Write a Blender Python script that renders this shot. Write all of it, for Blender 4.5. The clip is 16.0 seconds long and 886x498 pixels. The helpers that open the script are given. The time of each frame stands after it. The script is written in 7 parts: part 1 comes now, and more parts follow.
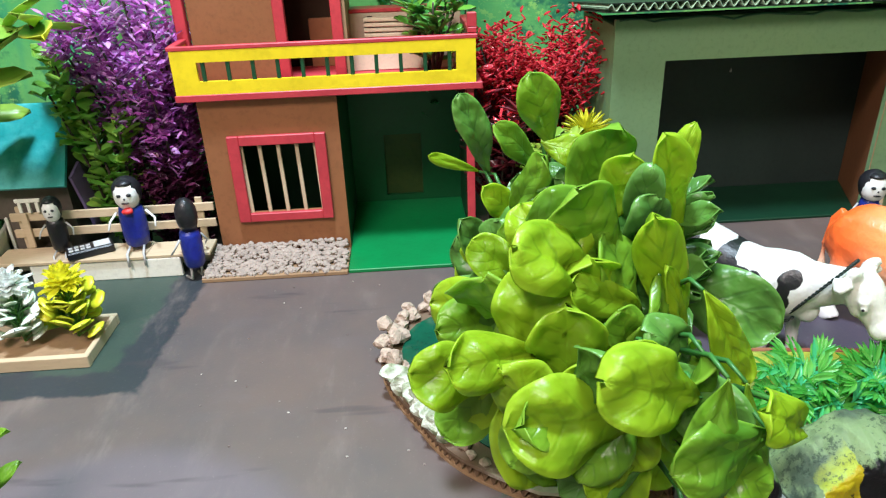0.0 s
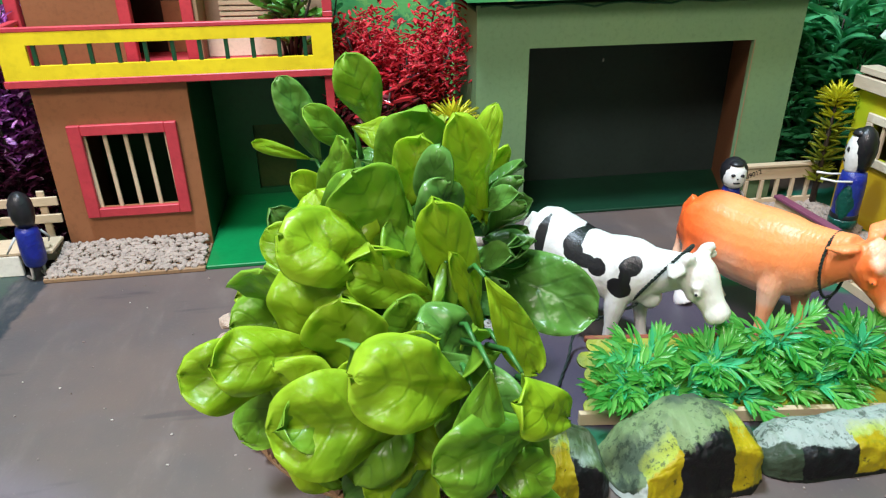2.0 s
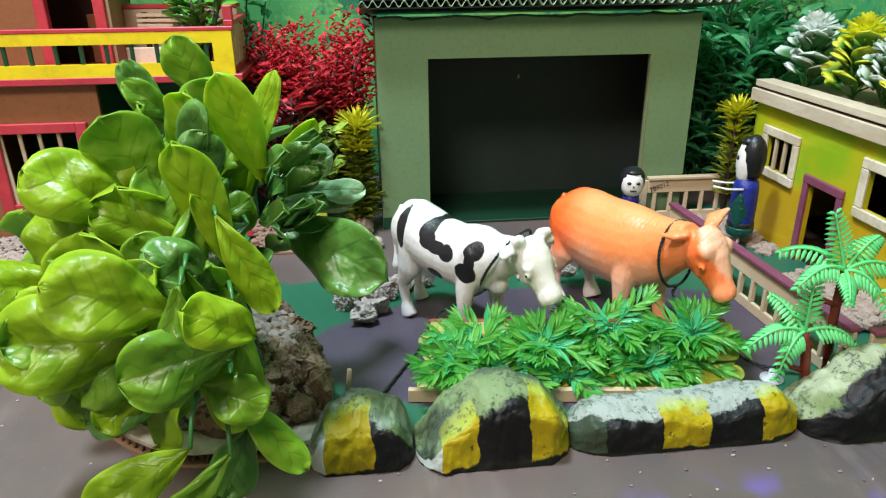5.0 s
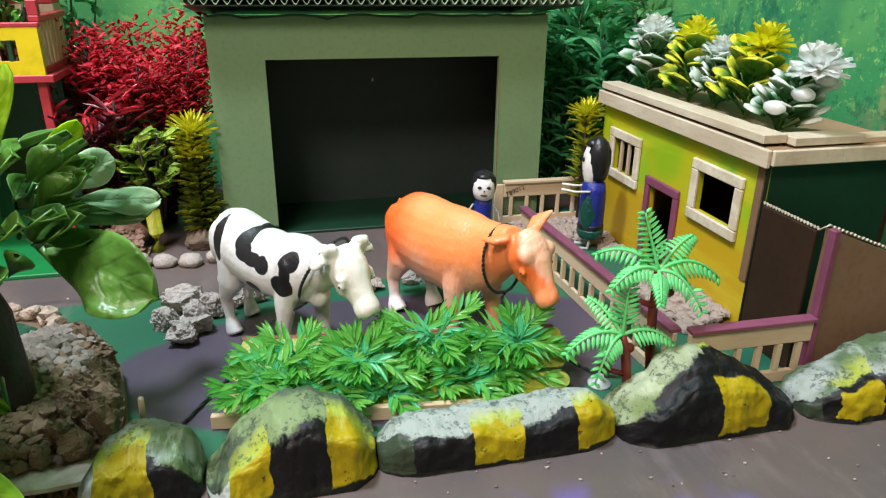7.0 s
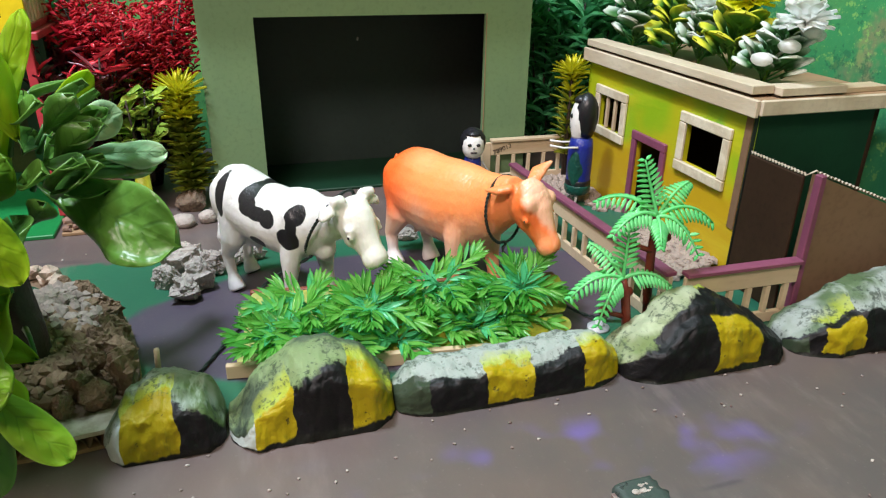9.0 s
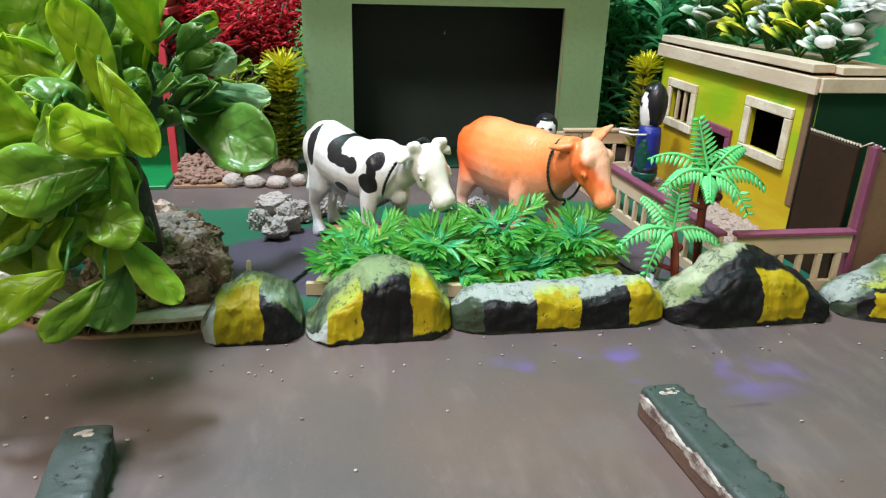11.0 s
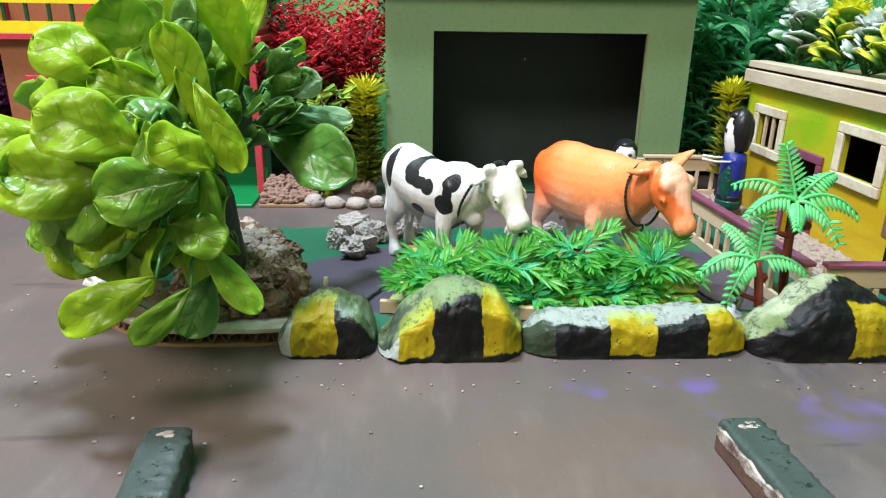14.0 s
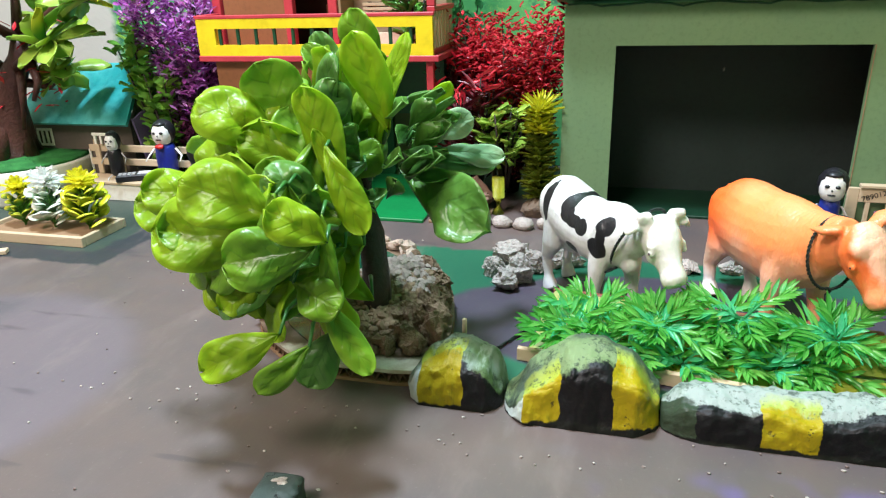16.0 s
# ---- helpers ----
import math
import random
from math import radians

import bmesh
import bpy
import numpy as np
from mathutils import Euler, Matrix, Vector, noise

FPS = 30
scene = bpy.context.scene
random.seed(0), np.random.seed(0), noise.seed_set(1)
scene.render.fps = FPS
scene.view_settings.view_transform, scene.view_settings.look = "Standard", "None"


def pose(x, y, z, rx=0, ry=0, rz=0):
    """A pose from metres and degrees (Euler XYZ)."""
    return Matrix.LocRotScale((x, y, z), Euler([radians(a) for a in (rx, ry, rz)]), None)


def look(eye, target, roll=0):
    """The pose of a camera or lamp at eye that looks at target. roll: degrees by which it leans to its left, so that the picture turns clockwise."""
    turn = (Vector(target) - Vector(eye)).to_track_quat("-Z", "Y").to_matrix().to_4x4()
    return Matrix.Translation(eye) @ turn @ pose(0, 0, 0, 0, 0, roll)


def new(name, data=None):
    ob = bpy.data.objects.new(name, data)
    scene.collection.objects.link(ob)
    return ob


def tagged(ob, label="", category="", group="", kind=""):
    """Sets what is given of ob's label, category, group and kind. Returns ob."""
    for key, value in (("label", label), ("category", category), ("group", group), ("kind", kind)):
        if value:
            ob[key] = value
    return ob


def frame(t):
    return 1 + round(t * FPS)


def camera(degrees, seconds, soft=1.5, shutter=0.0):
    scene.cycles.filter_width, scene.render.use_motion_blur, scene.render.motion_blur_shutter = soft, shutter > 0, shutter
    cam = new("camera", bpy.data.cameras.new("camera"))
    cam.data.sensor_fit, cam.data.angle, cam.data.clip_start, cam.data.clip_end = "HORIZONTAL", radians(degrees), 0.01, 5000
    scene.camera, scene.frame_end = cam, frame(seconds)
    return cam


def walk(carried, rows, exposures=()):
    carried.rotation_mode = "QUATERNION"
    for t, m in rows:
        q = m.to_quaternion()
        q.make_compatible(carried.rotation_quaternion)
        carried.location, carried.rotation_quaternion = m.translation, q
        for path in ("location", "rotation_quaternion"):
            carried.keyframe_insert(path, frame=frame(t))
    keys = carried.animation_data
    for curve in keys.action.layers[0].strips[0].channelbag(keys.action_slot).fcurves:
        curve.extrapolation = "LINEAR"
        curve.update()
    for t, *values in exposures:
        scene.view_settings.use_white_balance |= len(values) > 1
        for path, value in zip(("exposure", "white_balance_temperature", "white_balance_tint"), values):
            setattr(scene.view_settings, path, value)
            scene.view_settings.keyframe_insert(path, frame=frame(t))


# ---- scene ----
cam = camera(65.1, 16.0, soft=1.25)
# K turns the plan's units into metres; the toy cows come out about 13 cm long
K = 0.7143
METRES, EYE, TILT, LEAN, TURN = 0.5, 0.366 * K, 0.0, 0.0, -2.8
ROWS = [
    (0.0, 0.0, 0.0, 0.0, -0.94, -26.14, 1.92),
    (0.5, 0.0312, 0.0127, -0.0022, -3.38, -26.12, 1.66),
    (1.0, 0.0653, 0.0254, -0.0074, -5.57, -26.33, 0.87),
    (1.5, 0.0956, 0.0294, -0.0071, -6.86, -26.14, 0.62),
    (2.0, 0.1112, 0.0198, -0.0217, -6.13, -26.58, 0.49),
    (2.5, 0.1309, 0.0094, -0.0447, -5.4, -26.85, -0.73),
    (3.0, 0.1654, -0.0168, -0.0658, -3.73, -27.07, -0.49),
    (5.5, 0.3418, -0.0538, -0.0844, -4.23, -22.15, 0.76),
    (6.0, 0.3717, -0.0442, -0.0931, -6.17, -22.31, -0.19),
    (6.5, 0.4051, -0.0333, -0.0943, -8.41, -22.14, -0.72),
    (7.0, 0.4268, -0.026, -0.0955, -10.73, -21.94, -0.58),
    (7.5, 0.4364, -0.017, -0.0996, -13.1, -22.3, -0.67),
    (8.0, 0.4296, 0.0027, -0.0913, -16.57, -22.73, -0.84),
    (8.5, 0.4089, 0.0073, -0.0871, -17.21, -22.63, -0.54),
    (9.0, 0.3796, -0.0408, -0.1096, -13.76, -24.34, -0.76),
    (9.5, 0.3735, -0.0923, -0.1329, -10.97, -26.24, -1.89),
    (10.0, 0.3764, -0.1234, -0.1401, -9.25, -24.97, -1.93),
    (12.5, 0.3799, -0.1626, -0.2212, -3.72, -19.6, -1.86),
    (13.0, 0.3688, -0.168, -0.2161, -3.59, -20.04, -2.11),
    (13.5, 0.3496, -0.159, -0.1919, -2.86, -19.34, -1.24),
    (14.0, 0.3819, -0.1568, -0.179, 0.15, -19.67, -0.91),
    (14.5, 0.4206, -0.1454, -0.1617, 7.1, -21.2, -0.71),
    (15.0, 0.447, -0.1205, -0.1429, 10.43, -21.02, 0.14),
    (15.5, 0.4549, -0.1009, -0.132, 13.37, -21.36, 1.15),
    (16.0, 0.4495, -0.0996, -0.114, 17.44, -21.47, 1.65),
]
walk(cam, [(t, pose(0, 0, EYE, TILT, LEAN, TURN) @ pose(METRES * x, METRES * y, METRES * z, 90 + pitch, roll, yaw)) for t, x, y, z, yaw, pitch, roll in ROWS],
     exposures=[(0, -0.05, 6150, 12), (1, -0.11, 6150, 12), (2, -0.18, 6150, 12), (3, -0.22, 6200, 12), (5.5, -0.20, 6450, 14), (7, -0.24, 6600, 19), (9, -0.25, 6600, 19), (10, -0.19, 6500, 18), (12.5, 0.0, 6250, 16), (14, 0.05, 6250, 15), (16, 0.09, 6250, 14)])

# ---- light: a ceiling tube above the board, and a weak second one behind the camera ----
world = bpy.data.worlds.new("world")
scene.world = world
world.use_nodes = True
world.node_tree.nodes["Background"].inputs[0].default_value = (0.9, 0.95, 1.0, 1)
world.node_tree.nodes["Background"].inputs[1].default_value = 0.07


def area_lamp(name, at, aim, sx, sy, watts, colour):
    data = bpy.data.lights.new(name, "AREA")
    data.shape, data.size, data.size_y, data.energy, data.color = "RECTANGLE", sx, sy, watts, colour
    ob = new(name, data)
    ob.matrix_world = look(at, aim)
    return ob


area_lamp("ceiling_lamp", (-0.06, 0.31, 1.12), (-0.03, 0.34, 0), 0.16, 0.12, 23.2, (0.74, 0.90, 1.0))
area_lamp("ceiling_lamp", (-0.42, -0.70, 1.45), (0.05, 0.3, 0), 0.6, 0.4, 33, (1.0, 0.87, 0.78))


# ---- node materials ----
class Nodes:
    """Small shorthand for building a node tree."""

    def __init__(self, name):
        self.mat = bpy.data.materials.new(name)
        self.mat.use_nodes = True
        self.nt = self.mat.node_tree
        self.bsdf = self.nt.nodes["Principled BSDF"]
        self.out = self.nt.nodes["Material Output"]
        self.coord = self.nt.nodes.new("ShaderNodeTexCoord").outputs["Object"]

    def put(self, socket, value):
        if isinstance(value, bpy.types.NodeSocket):
            self.nt.links.new(value, socket)
        elif isinstance(value, (tuple, list)) and len(value) == 3 and socket.type == "RGBA":
            socket.default_value = (*value, 1)
        else:
            socket.default_value = value

    def m(self, op, a, b=0.0, c=0.0):
        n = self.nt.nodes.new("ShaderNodeMath")
        n.operation = op
        for s, v in zip(n.inputs, (a, b, c)):
            self.put(s, v)
        return n.outputs[0]

    def noise(self, scale, detail=4.0, rough=0.6, coord=None, stretch=None):
        n = self.nt.nodes.new("ShaderNodeTexNoise")
        co = coord or self.coord
        if stretch:
            mp = self.nt.nodes.new("ShaderNodeMapping")
            mp.inputs["Scale"].default_value = stretch
            self.put(mp.inputs["Vector"], co)
            co = mp.outputs[0]
        self.put(n.inputs["Vector"], co)
        n.inputs["Scale"].default_value, n.inputs["Detail"].default_value = scale, detail
        n.inputs["Roughness"].default_value = rough
        return n.outputs["Fac"]

    def voronoi(self, scale, feature="F1"):
        n = self.nt.nodes.new("ShaderNodeTexVoronoi")
        n.feature = feature
        self.put(n.inputs["Vector"], self.coord)
        n.inputs["Scale"].default_value = scale
        return n.outputs["Distance"]

    def step(self, v, lo, hi):
        n = self.nt.nodes.new("ShaderNodeMapRange")
        n.interpolation_type = "SMOOTHSTEP"
        self.put(n.inputs[0], v)
        n.inputs[1].default_value, n.inputs[2].default_value = lo, hi
        return n.outputs[0]

    def mix(self, fac, a, b, blend="MIX"):
        n = self.nt.nodes.new("ShaderNodeMix")
        n.data_type, n.blend_type = "RGBA", blend
        self.put(n.inputs[0], fac)
        self.put(n.inputs[6], a)
        self.put(n.inputs[7], b)
        return n.outputs[2]

    def xyz(self):
        n = self.nt.nodes.new("ShaderNodeSeparateXYZ")
        self.put(n.inputs[0], self.coord)
        return [self.m("DIVIDE", o, K) for o in n.outputs]

    def random(self):
        return self.nt.nodes.new("ShaderNodeObjectInfo").outputs["Random"]

    def island(self):
        return self.nt.nodes.new("ShaderNodeNewGeometry").outputs["Random Per Island"]

    def bump(self, height, strength, distance):
        n = self.nt.nodes.new("ShaderNodeBump")
        n.inputs["Strength"].default_value, n.inputs["Distance"].default_value = strength, distance
        self.put(n.inputs["Height"], height)
        self.put(self.bsdf.inputs["Normal"], n.outputs[0])

    def done(self, colour, rough=0.6, spec=0.4, coat=0.0, sss=0.0):
        b = self.bsdf.inputs
        self.put(b["Base Color"], colour)
        self.put(b["Roughness"], rough)
        b["Specular IOR Level"].default_value = spec
        b["Coat Weight"].default_value = coat
        b["Coat Roughness"].default_value = 0.15
        if sss:
            b["Subsurface Weight"].default_value = sss
            b["Subsurface Radius"].default_value = (0.004, 0.006, 0.002)
        return self.mat


def mat(name, c1, c2, rough=0.6, big=25, fine=300, relief=0.3, depth=0.001, spec=0.4, coat=0.0, vary=0.0, stretch=None, sss=0.0):
    """Two colours mixed by a large noise, fine grain in relief and in gloss."""
    n = Nodes(name)
    a, f = n.noise(big, 5, 0.6, stretch=stretch), n.noise(fine, 3, 0.6, stretch=stretch)
    col = n.mix(n.step(a, 0.35, 0.65), c1, c2)
    col = n.mix(n.m("MULTIPLY", n.step(f, 0.45, 0.75), 0.35), col, tuple(0.6 * v for v in c1))
    if vary:
        col = n.mix(n.m("MULTIPLY", n.m("ADD", n.random(), n.island()), 0.5 * vary), col, tuple(min(1, 1.7 * v) for v in c2))
    if relief:
        n.bump(n.m("ADD", n.m("MULTIPLY", a, 0.5), f), relief, depth)
    return n.done(col, n.m("ADD", rough - 0.08, n.m("MULTIPLY", a, 0.16)), spec, coat, sss)


def leaf_mat(name, c1, c2, tip=None, rough=0.3, glow=0.2, vein=0.0, foot=None, lift=0.36):
    """Moulded plastic leaf: two greens by piece and by noise, a little light let through."""
    n = Nodes(name)
    a, f = n.noise(30, 3), n.noise(160, 2)
    r = n.m("MULTIPLY", n.m("ADD", n.random(), n.island()), 0.5)
    col = n.mix(n.step(n.m("ADD", n.m("MULTIPLY", a, 0.6), n.m("MULTIPLY", r, 0.6)), 0.3, 0.85), c1, c2)
    if tip:
        col = n.mix(n.step(n.m("ADD", r, n.m("MULTIPLY", f, 0.4)), 0.75, 1.0), col, tip)
    if foot:
        at_f = n.nt.nodes.new("ShaderNodeAttribute")
        at_f.attribute_name = "leaf_s"
        col = n.mix(n.step(n.m("ADD", at_f.outputs["Fac"], n.m("MULTIPLY", n.m("SUBTRACT", a, 0.5), 0.5)), lift, lift + 0.48), foot, col)
    if vein:
        at_s, at_q = n.nt.nodes.new("ShaderNodeAttribute"), n.nt.nodes.new("ShaderNodeAttribute")
        at_s.attribute_name, at_q.attribute_name = "leaf_s", "leaf_q"
        s, w = at_s.outputs["Fac"], at_q.outputs["Fac"]
        line = n.m("ABSOLUTE", n.m("SUBTRACT", n.m("FRACT", n.m("ADD", n.m("SUBTRACT", n.m("MULTIPLY", s, 6.0), n.m("MULTIPLY", w, 1.6)), 4.0)), 0.5))
        side = n.m("SUBTRACT", 1.0, n.step(line, 0.0, 0.16))
        rib = n.m("SUBTRACT", 1.0, n.step(w, 0.02, 0.11))
        veins = n.m("MAXIMUM", n.m("MULTIPLY", side, n.m("SUBTRACT", 0.8, n.m("MULTIPLY", w, 0.6))), rib)
        rim = n.step(n.m("MAXIMUM", w, s), 0.86, 1.0)
        col = n.mix(n.m("MULTIPLY", veins, 0.05), col, tuple(0.5 * v for v in c1))
        col = n.mix(n.m("MULTIPLY", n.step(n.m("ADD", n.m("MULTIPLY", s, 0.5), n.m("MULTIPLY", a, 0.7)), 0.45, 0.95), 0.5), col, tuple(min(1, 1.25 * v) for v in c2))
        cloud = n.step(n.m("ADD", n.m("MULTIPLY", n.m("MULTIPLY", side, n.m("SUBTRACT", 1.0, w)), 0.5), n.noise(55, 3)), 0.50, 0.95)
        col = n.mix(n.m("MULTIPLY", cloud, 0.45), col, tuple(0.8 * v for v in c1))
        col = n.mix(n.m("MULTIPLY", rim, 0.65), col, tuple(min(1, 1.5 * v) + 0.03 for v in c2))
        cell = n.voronoi(vein, "SMOOTH_F1")
        # paler cell centres, glossy highlights put into the leaf colour
        col = n.mix(n.m("MULTIPLY", n.step(cell, 0.55, 0.15), 0.22), col, tuple(min(1, 1.35 * v) + 0.02 for v in c2))
        blister = n.voronoi(vein * 2.3, "SMOOTH_F1")
        n.bump(n.m("ADD", n.m("MULTIPLY", veins, -0.09), n.m("ADD", n.m("MULTIPLY", n.m("ADD", cell, n.m("MULTIPLY", blister, 0.45)), -0.9), n.m("MULTIPLY", f, 0.2))), 0.55, 0.0042)
    else:
        n.bump(n.m("ADD", a, n.m("MULTIPLY", f, 0.6)), 0.35, 0.0015)
    n.done(col, n.m("ADD", rough - 0.06, n.m("MULTIPLY", f, 0.15)), 0.5)
    t = n.nt.nodes.new("ShaderNodeBsdfTranslucent")
    n.put(t.inputs[0], n.mix(0.45, col, tuple(min(1.0, v ** 0.5) for v in c2)) if vein else col)
    s = n.nt.nodes.new("ShaderNodeMixShader")
    s.inputs[0].default_value = glow
    n.nt.links.new(n.bsdf.outputs[0], s.inputs[1])
    n.nt.links.new(t.outputs[0], s.inputs[2])
    n.nt.links.new(s.outputs[0], n.out.inputs[0])
    return n.mat


def floor_material():
    """Painted board: brown road, dark and green lawn paint, purple yard, violet blotches, scuffs."""
    n = Nodes("painted_board")
    x, y, z = n.xyz()
    w = n.m("MULTIPLY", n.m("SUBTRACT", n.noise(14, 4), 0.5), 0.05)
    w2 = n.m("MULTIPLY", n.m("SUBTRACT", n.noise(60, 4), 0.5), 0.02)
    big, mid, fine = n.noise(6, 5), n.noise(35, 5, 0.65, stretch=(1, 0.35, 1)), n.noise(420, 3)
    col = n.mix(n.step(big, 0.35, 0.65), (0.120, 0.089, 0.081), (0.086, 0.073, 0.075))
    col = n.mix(n.m("MULTIPLY", n.step(mid, 0.5, 0.8), 0.4), col, (0.24, 0.19, 0.17))

    col = n.mix(n.m("MULTIPLY", n.step(n.noise(4, 3, 0.5, stretch=(1, 1.4, 1)), 0.46, 0.60), 0.45), col, (0.132, 0.088, 0.072))
    col = n.mix(n.m("MULTIPLY", n.step(n.noise(9, 4, 0.6, stretch=(0.7, 1.3, 1)), 0.54, 0.70), 0.45), col, (0.120, 0.105, 0.115))

    def disc(cx, cy, rx, ry, lo, hi, wob):
        dx, dy = n.m("DIVIDE", n.m("SUBTRACT", x, cx), rx), n.m("DIVIDE", n.m("SUBTRACT", y, cy), ry)
        d = n.m("SQRT", n.m("ADD", n.m("MULTIPLY", dx, dx), n.m("MULTIPLY", dy, dy)))
        return n.m("SUBTRACT", 1.0, n.step(n.m("ADD", d, n.m("MULTIPLY", wob, 3.0)), lo, hi))

    def rect(x0, x1, y0, y1, soft, wob):
        a = n.m("MINIMUM", n.m("SUBTRACT", x, x0), n.m("SUBTRACT", x1, x))
        b = n.m("MINIMUM", n.m("SUBTRACT", y, y0), n.m("SUBTRACT", y1, y))
        return n.step(n.m("ADD", n.m("MINIMUM", a, b), wob), 0.0, soft)

    # bluish worn disc of paint on the road
    col = n.mix(n.m("MULTIPLY", disc(-0.22, 0.27, 0.17, 0.165, 0.84, 1.04, w2), 0.65), col, (0.135, 0.112, 0.135))
    # violet blotches
    col = n.mix(n.m("MULTIPLY", n.m("MULTIPLY", disc(0.45, 0.25, 0.17, 0.05, 0.3, 1.0, w), n.step(n.noise(22, 2), 0.50, 0.68)), 0.70), col, (0.15, 0.10, 0.40))
    # lawn paint on the far side of the road
    edge = n.m("MINIMUM", n.m("SUBTRACT", n.m("ADD", n.m("MULTIPLY", y, 0.06), -0.272), x), n.m("SUBTRACT", y, 0.497))
    edge = n.m("ADD", edge, w2)
    col = n.mix(n.step(edge, 0.0, 0.006), col, (0.028, 0.033, 0.040))
    col = n.mix(n.step(n.m("ADD", edge, w), 0.034, 0.042), col, (0.036, 0.058, 0.047))
    # green yard round the cattle, purple in its middle
    col = n.mix(rect(0.05, 0.9, 0.352, 0.625, 0.008, w2), col, (0.016, 0.115, 0.062))
    col = n.mix(disc(0.385, 0.475, 0.238, 0.108, 0.93, 1.0, w), col, n.mix(n.step(big, 0.4, 0.6), (0.062, 0.048, 0.078), (0.078, 0.060, 0.082)))
    col = n.mix(rect(0.575, 0.9, 0.36, 0.80, 0.006, w2), col, (0.016, 0.115, 0.070))
    # brush strokes and scuffs
    stroke = n.noise(30, 3, 0.5, stretch=(0.25, 1.6, 1))
    col = n.mix(n.m("MULTIPLY", n.step(stroke, 0.64, 0.70), 0.45), col, (0.045, 0.038, 0.045))
    pale = n.noise(18, 5, 0.75, stretch=(1.3, 0.4, 1))
    col = n.mix(n.m("MULTIPLY", n.step(pale, 0.56, 0.72), 0.35), col, (0.20, 0.165, 0.155))
    col = n.mix(n.m("MULTIPLY", n.step(fine, 0.62, 0.8), 0.25), col, (0.30, 0.26, 0.24))
    n.bump(n.m("ADD", mid, n.m("MULTIPLY", fine, 0.4)), 0.25, 0.0008)
    return n.done(col, n.m("ADD", 0.34, n.m("MULTIPLY", mid, 0.25)), 0.45)


def wall_material():
    """Backdrop wall: brushed greens, darker dabs like painted trees, bare plaster to one side."""
    n = Nodes("painted_wall")
    x, y, z = n.xyz()
    a, b, c = n.noise(5, 4), n.noise(14, 5, 0.7), n.noise(90, 3, 0.7)
    col = n.mix(n.step(a, 0.35, 0.65), (0.045, 0.30, 0.10), (0.16, 0.42, 0.11))
    col = n.mix(n.step(b, 0.5, 0.6), col, (0.018, 0.14, 0.075))
    col = n.mix(n.m("MULTIPLY", n.step(c, 0.6, 0.72), 0.6), col, (0.10, 0.32, 0.08))
    dab = n.m("MULTIPLY", n.step(n.noise(190, 2, 0.8), 0.60, 0.68), n.step(n.noise(7, 2), 0.48, 0.6))
    col = n.mix(n.m("MULTIPLY", dab, 0.8), col, (0.30, 0.50, 0.16))
    leafy = n.m("MULTIPLY", n.step(n.noise(85, 3, 0.75), 0.58, 0.64), n.step(n.noise(9, 2), 0.46, 0.58))
    col = n.mix(n.m("MULTIPLY", leafy, 0.7), col, (0.26, 0.50, 0.12))
    streak = n.noise(12, 4, 0.7, stretch=(1, 1, 0.25))
    col = n.mix(n.m("MULTIPLY", n.step(streak, 0.55, 0.7), 0.6), col, (0.02, 0.24, 0.14))
    worn = n.m("MULTIPLY", n.step(n.noise(9, 5, 0.7), 0.52, 0.60), n.step(x, 0.80, 0.83))
    worn = n.m("MULTIPLY", worn, n.m("SUBTRACT", 1.0, n.step(y, 0.45, 0.62)))
    col = n.mix(n.m("MULTIPLY", worn, 0.8), col, (0.36, 0.24, 0.14))
    # right wall: light falloff put into the colour, together with dark upright streaks
    falloff_streaks = n.m("MULTIPLY", n.step(x, 0.80, 0.83), n.m("ADD", 0.35, n.m("MULTIPLY", n.step(n.noise(10, 2, 0.5, stretch=(1, 1, 0.15)), 0.45, 0.6), 0.5)))
    col = n.mix(falloff_streaks, col, (0.012, 0.16, 0.085))
    fleck = n.m("MULTIPLY", n.step(n.noise(130, 3, 0.8), 0.57, 0.64), n.step(n.noise(8, 2), 0.42, 0.56))
    col = n.mix(n.m("MULTIPLY", fleck, 0.65), col, (0.22, 0.46, 0.12))
    blot = n.m("MULTIPLY", n.step(n.noise(60, 4, 0.75), 0.56, 0.62), n.step(n.noise(6, 2), 0.44, 0.58))
    col = n.mix(n.m("MULTIPLY", blot, 0.55), col, (0.010, 0.11, 0.06))
    bare = n.m("SUBTRACT", 1.0, n.step(n.m("ADD", x, n.m("MULTIPLY", n.m("SUBTRACT", b, 0.5), 0.06)), -0.575, -0.555))
    col = n.mix(bare, col, (0.46, 0.45, 0.42))
    n.bump(n.m("ADD", b, c), 0.3, 0.002)
    return n.done(col, 0.5, 0.4)


